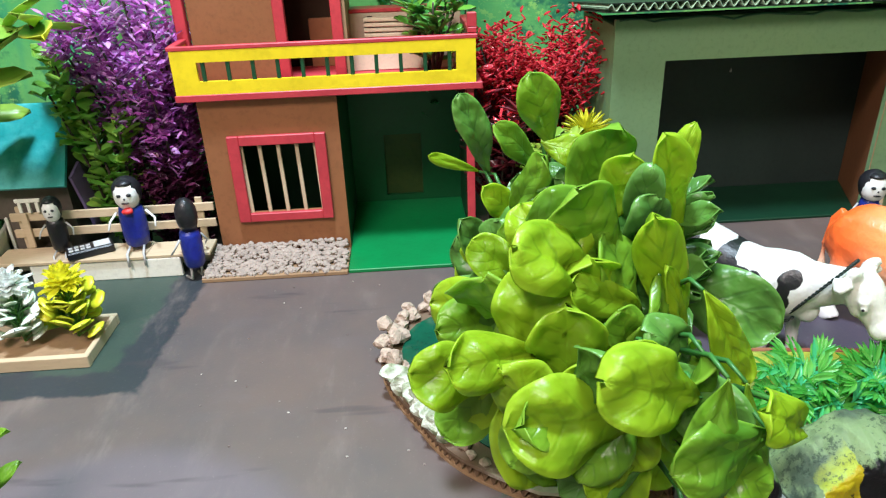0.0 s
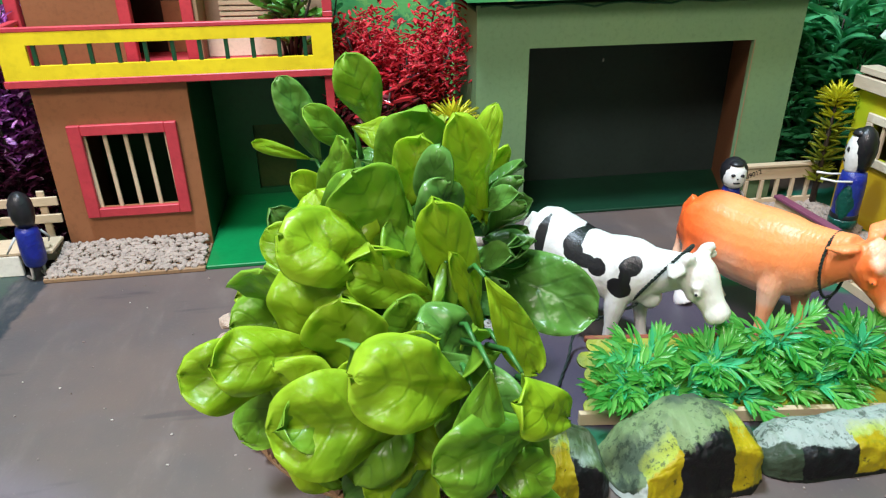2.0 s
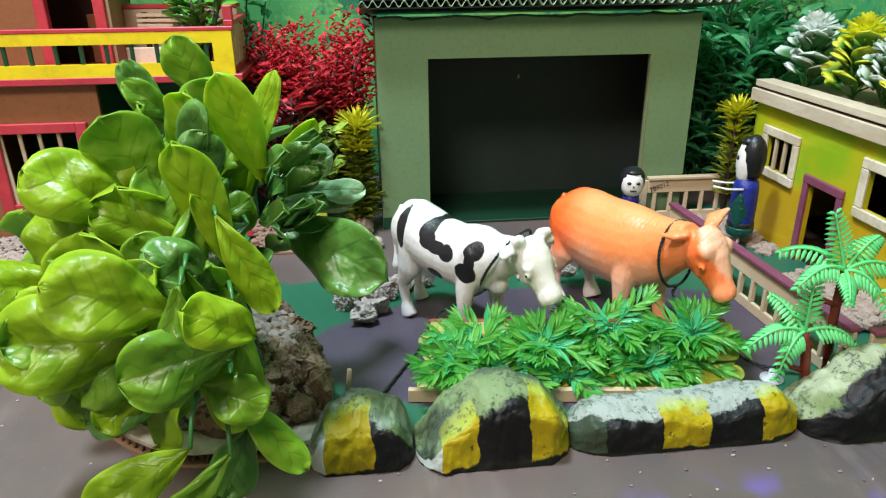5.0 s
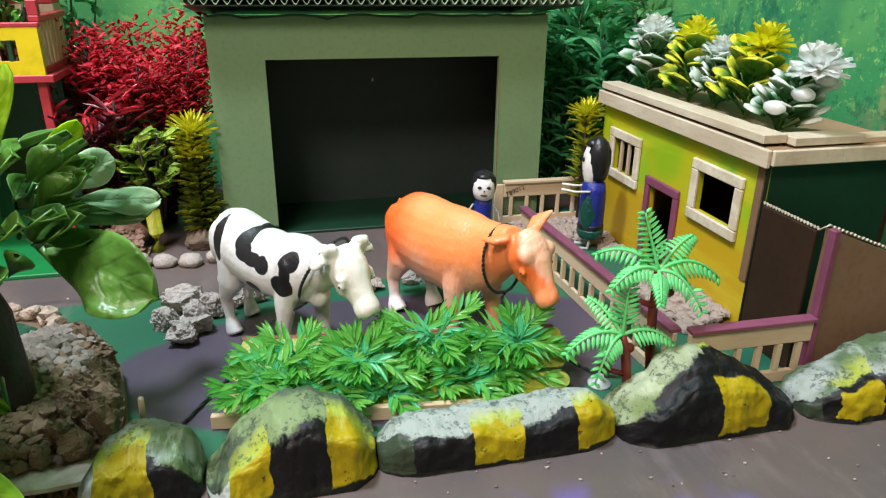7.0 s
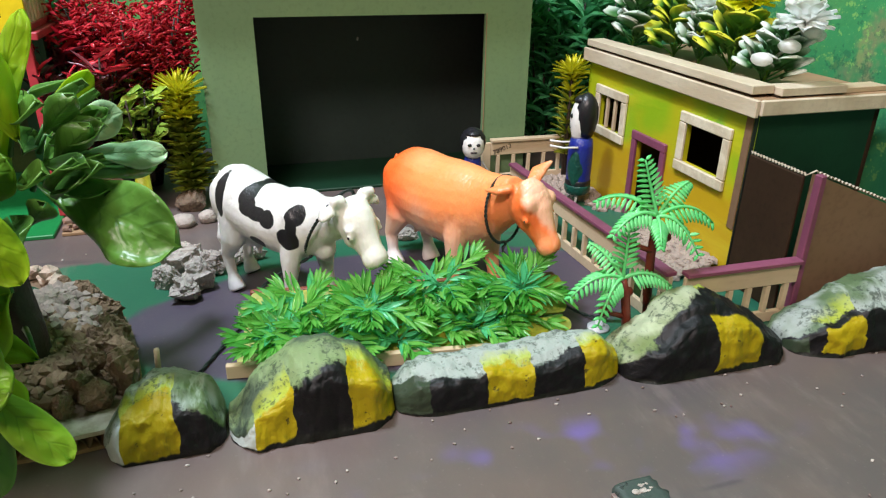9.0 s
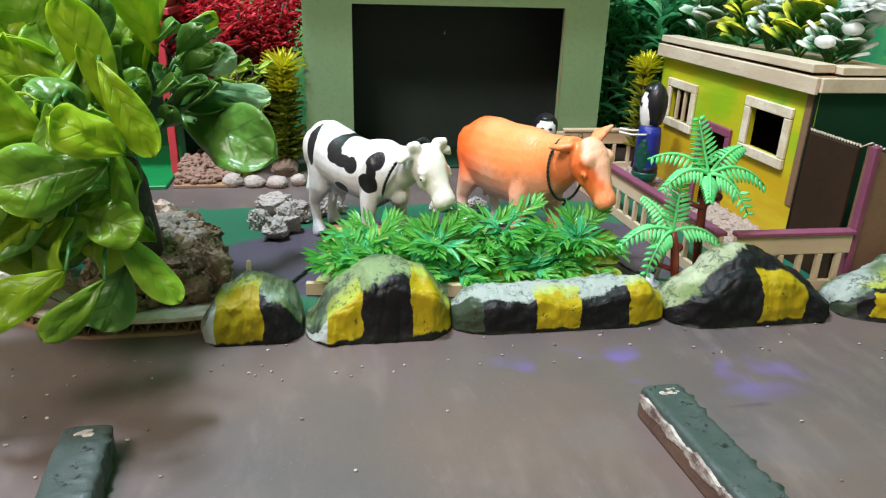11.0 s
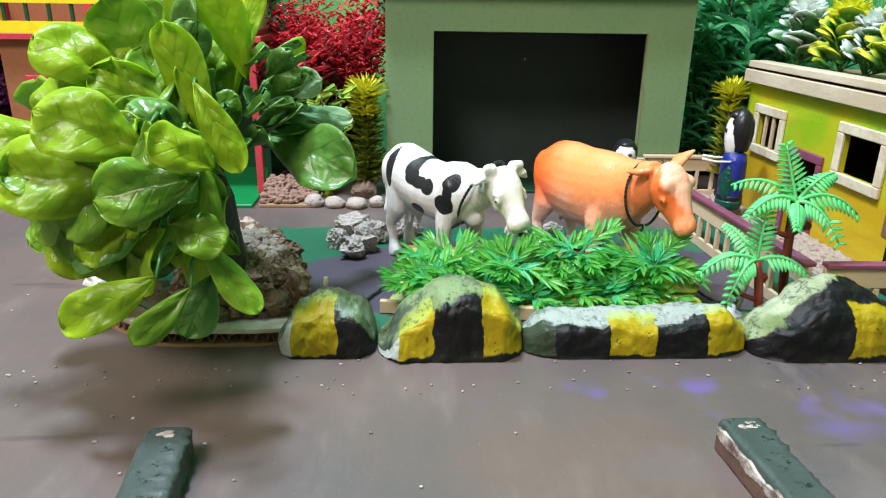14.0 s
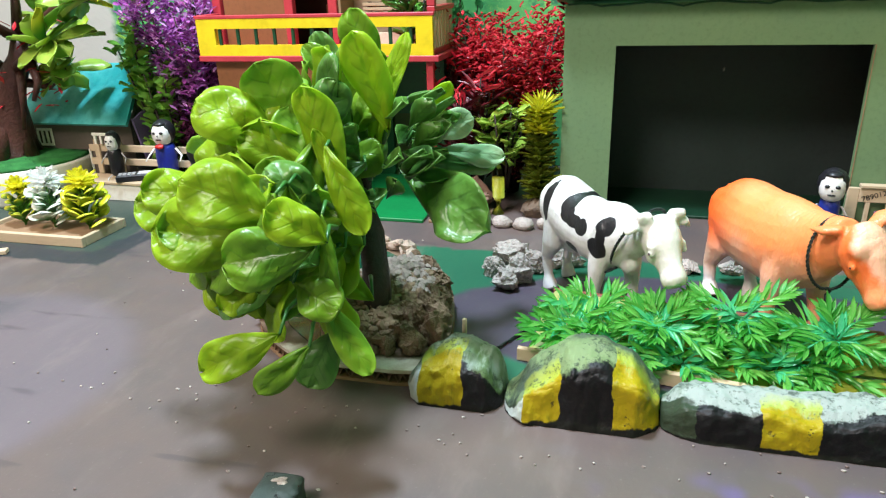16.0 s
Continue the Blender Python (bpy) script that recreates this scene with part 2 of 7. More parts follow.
def kerb_mat(name, bands, wash, fall, cap):
    """Bands of black and yellow road paint along local x (0 to 1), whitish green wash on top; fall: how far the wash runs down, along x."""
    n = Nodes(name)
    tex = n.nt.nodes.new("ShaderNodeAttribute")
    tex.attribute_name = "along"
    u = n.m("ADD", tex.outputs["Fac"], n.m("MULTIPLY", n.m("SUBTRACT", n.noise(80, 4, 0.65), 0.5), 0.07))

    def ramp(stops, smooth=False):
        rp = n.nt.nodes.new("ShaderNodeValToRGB")
        rp.color_ramp.interpolation = "LINEAR" if smooth else "CONSTANT"
        els = rp.color_ramp.elements
        for i, (p, c) in enumerate(stops):
            e = els[i] if i < 2 else els.new(p)
            e.position, e.color = p, c
        n.put(rp.inputs[0], u)
        return rp.outputs[0]
    cols = {"k": (0.006, 0.006, 0.007, 1), "y": (0.34, 0.265, 0.004, 1), "w": (0.44, 0.51, 0.48, 1), "g": (0.032, 0.048, 0.028, 1)}
    paint = ramp([(p, cols[k]) for p, k in bands])
    isy = ramp([(p, (1, 1, 1, 1) if k == "y" else (0, 0, 0, 1)) for p, k in bands])
    drop = ramp([(p, (v, v, v, 1)) for p, v in fall], True)
    up = n.nt.nodes.new("ShaderNodeAttribute")
    up.attribute_name = "over"
    f1, f2, f3 = n.noise(55, 5, 0.7), n.noise(330, 4, 0.8), n.noise(24, 3)
    streak = n.noise(130, 4, 0.7, stretch=(1, 1, 0.16))
    lip = n.m("ADD", up.outputs["Fac"], n.m("MULTIPLY", n.m("SUBTRACT", f1, 0.5), 0.22))
    lip = n.m("ADD", lip, n.m("MULTIPLY", n.m("SUBTRACT", f2, 0.5), 0.10))
    lip = n.m("ADD", lip, n.m("SUBTRACT", drop, 0.5))
    top = n.step(n.m("SUBTRACT", lip, n.m("MULTIPLY", isy, 0.03)), 0.54, 0.57)
    wcol = n.mix(n.step(f3, 0.42, 0.58), wash[0], wash[1])
    wcol = n.mix(n.m("MULTIPLY", isy, n.m("SUBTRACT", 0.85, n.step(lip, 0.60, 0.78))), wcol, (0.34, 0.40, 0.03))
    # black again above a yellow patch that stops short of the crest
    paint = n.mix(n.step(n.m("ADD", up.outputs["Fac"], n.m("MULTIPLY", n.m("SUBTRACT", f1, 0.5), 0.12)), cap, cap + 0.02), paint, cols["k"][:3])
    # dark stone showing through where the wash is rubbed off
    worn = n.m("ADD", f2, n.m("MULTIPLY", n.m("SUBTRACT", f1, 0.5), 0.9))
    wcol = n.mix(n.m("MULTIPLY", n.step(worn, 0.55, 0.66), 0.72), wcol, (0.022, 0.036, 0.024))
    brush = n.noise(130, 4, 0.7, stretch=(1, 0.35, 0.12))
    wcol = n.mix(n.m("MULTIPLY", n.step(brush, 0.52, 0.66), 0.40), wcol, tuple(min(1, 1.5 * v) for v in wash[0]))
    col = n.mix(n.m("MULTIPLY", n.m("MULTIPLY", n.step(streak, 0.54, 0.70), isy), 0.62), paint, (0.15, 0.15, 0.008))
    chip = n.m("MULTIPLY", n.step(n.noise(150, 5, 0.75), 0.63, 0.66), isy)
    col = n.mix(n.m("MULTIPLY", chip, 0.8), col, (0.02, 0.02, 0.012))
    # near-black band at the base paints in the contact shadow on the board
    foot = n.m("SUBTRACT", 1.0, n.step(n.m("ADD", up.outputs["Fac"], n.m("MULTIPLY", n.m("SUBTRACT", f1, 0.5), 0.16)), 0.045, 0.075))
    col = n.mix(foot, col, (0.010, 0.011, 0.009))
    col = n.mix(top, col, wcol)
    n.bump(n.m("ADD", n.m("MULTIPLY", f1, 0.8), n.m("MULTIPLY", f2, 0.3)), 0.65, 0.0022)
    return n.done(col, n.m("ADD", 0.45, n.m("MULTIPLY", top, 0.15)), 0.25)


def cow_mat(name, kind):
    n = Nodes(name)
    x, y, z = n.xyz()
    f, g = n.noise(120, 4), n.noise(420, 2, stretch=(0.8, 1, 0.22))
    wob = n.m("MULTIPLY", n.m("SUBTRACT", n.noise(110, 3), 0.5), 0.42)
    if kind == "spotted":
        col = n.mix(n.step(f, 0.4, 0.7), (0.70, 0.70, 0.68), (0.60, 0.60, 0.58))
        col = n.mix(n.m("MULTIPLY", n.step(x, 0.13, 0.165), 0.6), col, (0.74, 0.72, 0.60))
        col = n.mix(n.m("MULTIPLY", n.step(x, 0.172, 0.182), n.m("SUBTRACT", 1.0, n.step(z, 0.056, 0.066))), col, (0.55, 0.56, 0.25))
        for cx, cz, rx, rz in ((0.0200, 0.085, 0.0055, 0.018), (0.0500, 0.0900, 0.0080, 0.0085), (0.0540, 0.0835, 0.0090, 0.0070), (0.066, 0.0805, 0.0120, 0.0055), (0.0780, 0.0790, 0.0085, 0.0070), (0.105, 0.086, 0.0085, 0.0080), (0.099, 0.067, 0.0100, 0.0090), (0.1025, 0.077, 0.0050, 0.0085), (0.062, 0.056, 0.0095, 0.0050)):
            dx, dz = n.m("DIVIDE", n.m("SUBTRACT", x, cx), rx), n.m("DIVIDE", n.m("SUBTRACT", z, cz), rz)
            d = n.m("ADD", n.m("SQRT", n.m("ADD", n.m("MULTIPLY", dx, dx), n.m("MULTIPLY", dz, dz))), wob)
            col = n.mix(n.m("SUBTRACT", 1.0, n.step(d, 0.93, 1.03)), col, (0.012, 0.012, 0.014))
        low = n.m("SUBTRACT", 1.0, n.step(z, 0.0085, 0.0105))
        col = n.mix(n.m("MULTIPLY", low, 0.4), col, (0.55, 0.55, 0.6))
    else:
        cloud, haze = n.m("SUBTRACT", n.noise(28, 2), 0.5), n.m("SUBTRACT", f, 0.5)
        pale = n.m("ADD", n.m("ADD", n.m("MULTIPLY", haze, 0.02), n.m("MULTIPLY", cloud, 0.03)), z)
        col = n.mix(n.step(pale, 0.036, 0.082), (0.82, 0.52, 0.37), (0.93, 0.275, 0.085))
        col = n.mix(n.m("MULTIPLY", n.step(pale, 0.092, 0.116), 0.35), col, (0.93, 0.42, 0.22))
        rump = n.m("MULTIPLY", n.m("SUBTRACT", 1.0, n.step(n.m("ADD", x, n.m("MULTIPLY", cloud, 0.05)), 0.014, 0.056)), n.step(z, 0.040, 0.066))
        col = n.mix(n.m("MULTIPLY", rump, 0.92), col, (0.92, 0.13, 0.020))
        neck = n.m("MULTIPLY", n.step(n.m("ADD", x, n.m("MULTIPLY", cloud, 0.03)), 0.118, 0.150), n.step(z, 0.060, 0.085))
        col = n.mix(n.m("MULTIPLY", neck, 0.75), col, (0.92, 0.25, 0.09))
        # cheeks and nose red, crest and brow cream
        face = n.m("MULTIPLY", n.step(x, 0.150, 0.166), n.step(n.m("ADD", n.noise(48, 3), n.m("MULTIPLY", haze, 0.3)), 0.38, 0.58))
        col = n.mix(n.m("MULTIPLY", face, 0.85), col, (0.90, 0.165, 0.030))
        crest = n.step(n.m("ADD", n.m("ADD", n.m("MULTIPLY", x, 0.78), n.m("MULTIPLY", z, 0.62)), n.m("MULTIPLY", haze, 0.012)), 0.1925, 0.1985)
        col = n.mix(n.m("MULTIPLY", crest, 0.60), col, (0.80, 0.62, 0.46))
        knee = n.m("MULTIPLY", n.m("MULTIPLY", n.step(x, 0.080, 0.090), n.m("SUBTRACT", 1.0, n.step(z, 0.032, 0.042))), n.step(z, 0.008, 0.014))
        col = n.mix(n.m("MULTIPLY", knee, 0.7), col, (0.92, 0.34, 0.13))
        hind = n.m("MULTIPLY", n.m("SUBTRACT", 1.0, n.step(x, 0.03, 0.05)), n.m("SUBTRACT", 1.0, n.step(z, 0.015, 0.035)))
        col = n.mix(hind, col, (0.80, 0.74, 0.72))
    fur = n.nt.nodes.new("ShaderNodeTexWave")
    fur.bands_direction = "X"
    n.put(fur.inputs["Vector"], n.coord)
    for key, v in (("Scale", 105), ("Distortion", 5), ("Detail", 2), ("Detail Scale", 1.6)):
        fur.inputs[key].default_value = v
    where = n.m("MULTIPLY", n.step(x, 0.05, 0.10), 0.15 if kind == "spotted" else 0.35)
    lines = n.m("MULTIPLY", n.m("POWER", fur.outputs["Fac"], 2.0), n.m("MULTIPLY", where, n.step(n.noise(45, 2), 0.40, 0.60)))
    n.bump(n.m("ADD", n.m("ADD", f, n.m("MULTIPLY", g, 0.6)), n.m("MULTIPLY", lines, -0.55)), 0.5, 0.0012)
    return n.done(col, 0.40, 0.42, sss=0.04)


M = {}
M["floor"] = floor_material()
M["wall"] = wall_material()
# made-up colour of the unseen room, warm to tint the bounced light
M["plain_wall"] = mat("warm_bounce_cream", (0.64, 0.55, 0.44), (0.58, 0.49, 0.38), 0.7, 3, 60)
M["brown"] = mat("brown_card", (0.235, 0.090, 0.035), (0.27, 0.105, 0.042), 0.6, 12, 240, 0.2, 0.0006)
M["card"] = mat("bare_cardboard", (0.32, 0.20, 0.11), (0.27, 0.165, 0.09), 0.75, 20, 300, 0.3, 0.0006)
M["ledge"] = mat("pale_cardboard", (0.50, 0.41, 0.31), (0.44, 0.35, 0.26), 0.7, 20, 300, 0.3, 0.0006)
M["ledgestick"] = mat("cream_stick_wood", (0.74, 0.65, 0.50), (0.64, 0.54, 0.40), 0.6, 20, 400, 0.3, 0.0005, vary=0.2)
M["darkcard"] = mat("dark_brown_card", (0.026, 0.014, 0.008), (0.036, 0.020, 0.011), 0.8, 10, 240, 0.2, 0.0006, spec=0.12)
M["pink"] = mat("red_pink_paint", (0.50, 0.045, 0.060), (0.42, 0.035, 0.05), 0.45, 40, 250, 0.3, 0.0008)
M["mauve"] = mat("mauve_paint", (0.225, 0.062, 0.115), (0.170, 0.048, 0.090), 0.5, 40, 250, 0.3, 0.0008)
M["yellow"] = mat("yellow_paint", (0.78, 0.60, 0.012), (0.70, 0.53, 0.01), 0.42, 30, 110, 0.30, 0.0012)
M["green"] = mat("green_paint", (0.004, 0.20, 0.052), (0.004, 0.165, 0.043), 0.4, 12, 240, 0.2, 0.0006)
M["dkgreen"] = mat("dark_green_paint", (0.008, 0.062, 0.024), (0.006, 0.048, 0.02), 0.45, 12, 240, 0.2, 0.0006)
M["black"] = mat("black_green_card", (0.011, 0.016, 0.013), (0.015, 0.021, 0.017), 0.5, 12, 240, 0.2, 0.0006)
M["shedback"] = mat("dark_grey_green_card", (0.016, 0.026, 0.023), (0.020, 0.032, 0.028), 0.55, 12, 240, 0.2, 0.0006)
# the porch green again, darkened to hold the shade at the back
M["porch"] = mat("shaded_green_paint", (0.005, 0.10, 0.030), (0.004, 0.085, 0.025), 0.4, 12, 240, 0.2, 0.0006)
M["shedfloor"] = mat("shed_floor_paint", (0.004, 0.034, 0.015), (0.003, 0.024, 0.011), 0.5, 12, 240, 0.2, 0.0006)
M["sage"] = mat("sage_green_card", (0.155, 0.245, 0.115), (0.135, 0.225, 0.115), 0.6, 8, 260, 0.2, 0.0006)
M["roofedge"] = mat("pale_green_flute", (0.30, 0.42, 0.28), (0.18, 0.28, 0.18), 0.6, 60, 300, 0.3, 0.0006)
M["paleflute"] = mat("pale_cut_cardboard", (0.50, 0.44, 0.36), (0.40, 0.33, 0.25), 0.7, 60, 300, 0.3, 0.0006)
M["fluteboard"] = mat("brown_flute_cardboard", (0.17, 0.105, 0.060), (0.11, 0.066, 0.036), 0.8, 40, 300, 0.4, 0.0008)
M["leanto"] = mat("mid_brown_card", (0.17, 0.095, 0.055), (0.19, 0.11, 0.064), 0.6, 12, 240, 0.2, 0.0006)
M["lime"] = None
M["wood"] = mat("pale_stick_wood", (0.56, 0.44, 0.30), (0.46, 0.35, 0.23), 0.6, 20, 400, 0.3, 0.0005, vary=0.25, stretch=(0.3, 1, 1))
M["white"] = mat("white_paint", (0.80, 0.78, 0.70), (0.74, 0.71, 0.62), 0.5, 30, 260, 0.3, 0.0008)
M["frame"] = mat("worn_cream_stick", (0.66, 0.60, 0.48), (0.50, 0.42, 0.30), 0.6, 60, 300, 0.5, 0.001, vary=0.2)
M["eave"] = mat("weathered_stick", (0.62, 0.54, 0.42), (0.48, 0.39, 0.28), 0.65, 25, 300, 0.4, 0.0008, stretch=(1, 0.3, 1))
M["teal"] = mat("teal_paint", (0.02, 0.30, 0.30), (0.11, 0.50, 0.50), 0.35, 22, 160, 0.4, 0.0012)
M["grey"] = mat("grey_brown_card", (0.13, 0.105, 0.085), (0.11, 0.085, 0.07), 0.6, 15, 240, 0.2, 0.0006)
M["gravel"] = mat("pinkish_gravel", (0.34, 0.275, 0.23), (0.22, 0.175, 0.15), 0.75, 200, 900, 0.5, 0.0008, vary=0.5)
M["redgravel"] = mat("reddish_gravel", (0.25, 0.15, 0.115), (0.16, 0.095, 0.07), 0.75, 200, 900, 0.5, 0.0008, vary=0.5)
M["browngravel"] = mat("brown_gravel", (0.28, 0.185, 0.115), (0.14, 0.088, 0.050), 0.8, 60, 900, 0.5, 0.0008, vary=0.55)
M["rock"] = mat("grey_rock", (0.42, 0.37, 0.34), (0.31, 0.265, 0.24), 0.75, 70, 420, 0.8, 0.0022, vary=0.3)
M["beige"] = mat("beige_rock", (0.44, 0.34, 0.27), (0.32, 0.24, 0.19), 0.75, 120, 520, 0.8, 0.0016, vary=0.35)
M["brownrock"] = mat("brown_rock", (0.27, 0.175, 0.11), (0.13, 0.083, 0.050), 0.8, 120, 520, 1.0, 0.0022, vary=0.5)
M["moss"] = mat("mossy_plaster", (0.56, 0.58, 0.50), (0.10, 0.14, 0.02), 0.6, 70, 300, 0.8, 0.002)
M["soil"] = mat("brown_soil", (0.16, 0.11, 0.075), (0.10, 0.07, 0.05), 0.85, 90, 500, 0.8, 0.002)
M["bark"] = mat("dark_bark", (0.030, 0.020, 0.016), (0.045, 0.03, 0.022), 0.5, 60, 300, 0.6, 0.0015)
M["redbark"] = mat("reddish_bark", (0.085, 0.030, 0.024), (0.06, 0.022, 0.018), 0.4, 60, 300, 0.6, 0.002)
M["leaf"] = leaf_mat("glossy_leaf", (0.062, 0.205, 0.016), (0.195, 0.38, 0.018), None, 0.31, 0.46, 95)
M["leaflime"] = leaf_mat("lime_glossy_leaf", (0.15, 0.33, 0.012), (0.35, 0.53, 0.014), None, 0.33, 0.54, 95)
M["leafdark"] = leaf_mat("dark_and_shaded_leaf", (0.028, 0.11, 0.026), (0.100, 0.25, 0.034), None, 0.33, 0.34, 95)
M["leafpale"] = leaf_mat("pale_frosted_leaf", (0.16, 0.34, 0.16), (0.38, 0.54, 0.33), None, 0.2, 0.35, 95)
M["shrub"] = leaf_mat("shrub_leaf", (0.035, 0.19, 0.035), (0.16, 0.40, 0.04), None, 0.3, 0.15)
M["young"] = leaf_mat("young_green_leaf", (0.05, 0.25, 0.07), (0.20, 0.48, 0.16), None, 0.32, 0.25)
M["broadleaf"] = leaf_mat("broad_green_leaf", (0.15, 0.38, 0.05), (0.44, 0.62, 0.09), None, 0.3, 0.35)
M["stalk"] = mat("green_stalk", (0.030, 0.13, 0.030), (0.045, 0.17, 0.03), 0.35, 40, 200, 0.2, 0.0006)
M["fern"] = leaf_mat("dark_fern", (0.032, 0.24, 0.10), (0.12, 0.50, 0.21), None, 0.28, 0.35)
M["grass"] = leaf_mat("bright_plastic_grass", (0.07, 0.41, 0.06), (0.29, 0.72, 0.15), (0.13, 0.68, 0.28), 0.24, 0.55)
M["grasscore"] = leaf_mat("mint_plastic_grass", (0.04, 0.46, 0.18), (0.14, 0.72, 0.36), None, 0.25, 0.50)
M["palm"] = leaf_mat("mint_plastic", (0.12, 0.74, 0.24), (0.26, 0.88, 0.36), None, 0.28, 0.35)
M["palmbark"] = mat("red_brown_plastic", (0.16, 0.028, 0.016), (0.12, 0.02, 0.012), 0.35, 60, 300, 0.3, 0.001)
M["purple"] = leaf_mat("purple_bloom", (0.26, 0.040, 0.27), (0.54, 0.14, 0.54), (0.64, 0.36, 0.68), 0.33, 0.3)
M["plum"] = leaf_mat("plum_leaf", (0.05, 0.008, 0.035), (0.12, 0.02, 0.07), None, 0.4, 0.15)
M["red"] = leaf_mat("red_bloom", (0.50, 0.014, 0.028), (0.82, 0.07, 0.09), None, 0.2, 0.25)
M["redleaf"] = leaf_mat("dark_red_leaf", (0.06, 0.006, 0.012), (0.20, 0.02, 0.03), None, 0.35, 0.1)
M["spike"] = leaf_mat("yellow_needle", (0.46, 0.47, 0.016), (0.76, 0.72, 0.03), None, 0.4, 0.25)
M["spikedark"] = leaf_mat("olive_needle", (0.15, 0.19, 0.018), (0.40, 0.42, 0.026), None, 0.4, 0.25)
M["bloom_white"] = leaf_mat("white_bloom", (0.82, 0.86, 0.83), (0.92, 0.93, 0.92), None, 0.4, 0.5)
M["bloom_yellow"] = leaf_mat("yellow_bloom", (0.80, 0.76, 0.012), (0.92, 0.88, 0.06), None, 0.35, 0.45)
M["bloom_leaf"] = leaf_mat("frosted_leaf", (0.66, 0.80, 0.68), (0.90, 0.93, 0.90), None, 0.4, 0.38, foot=(0.07, 0.26, 0.07))
M["bloom_leaf_y"] = leaf_mat("lime_leaf", (0.56, 0.66, 0.04), (0.86, 0.84, 0.07), None, 0.4, 0.38, foot=(0.09, 0.30, 0.04))
M["tray_leaf_y"] = leaf_mat("yellow_tray_leaf", (0.52, 0.58, 0.02), (0.85, 0.82, 0.05), None, 0.35, 0.06, foot=(0.10, 0.26, 0.02), lift=0.02)
M["tray_leaf_w"] = leaf_mat("white_tray_leaf", (0.60, 0.72, 0.60), (0.88, 0.90, 0.86), None, 0.35, 0.06, foot=(0.07, 0.22, 0.06), lift=0.05)
M["turf"] = mat("turf", (0.015, 0.13, 0.025), (0.03, 0.20, 0.04), 0.8, 80, 500, 0.8, 0.002)
M["pond"] = mat("pond_green", (0.004, 0.055, 0.032), (0.006, 0.08, 0.045), 0.15, 30, 200, 0.3, 0.0008, spec=0.6)
M["skin"] = mat("white_doll_paint", (0.76, 0.75, 0.73), (0.70, 0.69, 0.67), 0.4, 60, 300, 0.3, 0.001)
M["hair"] = mat("black_doll_paint", (0.010, 0.010, 0.013), (0.018, 0.018, 0.022), 0.35, 60, 300, 0.4, 0.001)
M["blue"] = mat("blue_doll_paint", (0.012, 0.020, 0.26), (0.015, 0.03, 0.20), 0.35, 60, 300, 0.5, 0.0015)
M["gown"] = mat("green_doll_paint", (0.008, 0.085, 0.060), (0.005, 0.05, 0.04), 0.3, 60, 300, 0.7, 0.002)
M["redcloth"] = mat("red_paint", (0.55, 0.02, 0.02), (0.45, 0.02, 0.02), 0.5)
M["rust"] = mat("rust_red_doll_paint", (0.30, 0.05, 0.025), (0.22, 0.03, 0.02), 0.4, 60, 300, 0.4, 0.001)
M["rope"] = mat("dark_cord", (0.008, 0.016, 0.014), (0.016, 0.03, 0.025), 0.6, 200, 900, 0.5, 0.0006)


def bar_material():
    """Dark green-grey paint, pitted and scuffed."""
    n = Nodes("dark_painted_stone")
    a, f, p = n.noise(40, 4), n.noise(320, 3), n.noise(230, 4, 0.7)
    col = n.mix(n.step(a, 0.35, 0.65), (0.036, 0.054, 0.048), (0.056, 0.072, 0.068))
    pit = n.m("MULTIPLY", n.step(p, 0.60, 0.65), n.step(a, 0.40, 0.55))
    col = n.mix(pit, col, (0.008, 0.011, 0.010))
    col = n.mix(n.m("MULTIPLY", n.step(n.noise(150, 5, 0.8), 0.68, 0.71), 0.7), col, (0.30, 0.31, 0.29))
    n.bump(n.m("SUBTRACT", n.m("MULTIPLY", f, 0.4), pit), 0.6, 0.0014)
    return n.done(col, 0.5, 0.35)


M["bar"] = bar_material()
M["barside"] = mat("bare_brown_stone", (0.13, 0.075, 0.055), (0.09, 0.05, 0.038), 0.7, 60, 320, 0.6, 0.001)
M["chalk"] = mat("chipped_white", (0.50, 0.46, 0.42), (0.14, 0.09, 0.08), 0.7, 120, 400, 0.6, 0.002)
M["lilac"] = mat("lilac_cloth", (0.17, 0.12, 0.24), (0.13, 0.09, 0.19), 0.7, 40, 300)
M["metal"] = mat("wire", (0.5, 0.5, 0.5), (0.4, 0.4, 0.4), 0.35, 60, 300, 0)
M["screen"] = mat("pale_grey", (0.55, 0.56, 0.58), (0.5, 0.5, 0.52), 0.4, 60, 300, 0.1)
M["trough"] = mat("olive_painted_wood", (0.36, 0.36, 0.020), (0.17, 0.22, 0.03), 0.5, 50, 260, 0.5, 0.0015)
M["niche"] = mat("dark_olive_card", (0.035, 0.075, 0.015), (0.06, 0.09, 0.018), 0.5, 30, 260, 0.3, 0.001)
M["rimred"] = mat("rust_painted_wood", (0.22, 0.055, 0.035), (0.28, 0.10, 0.05), 0.5, 50, 260, 0.5, 0.0015)


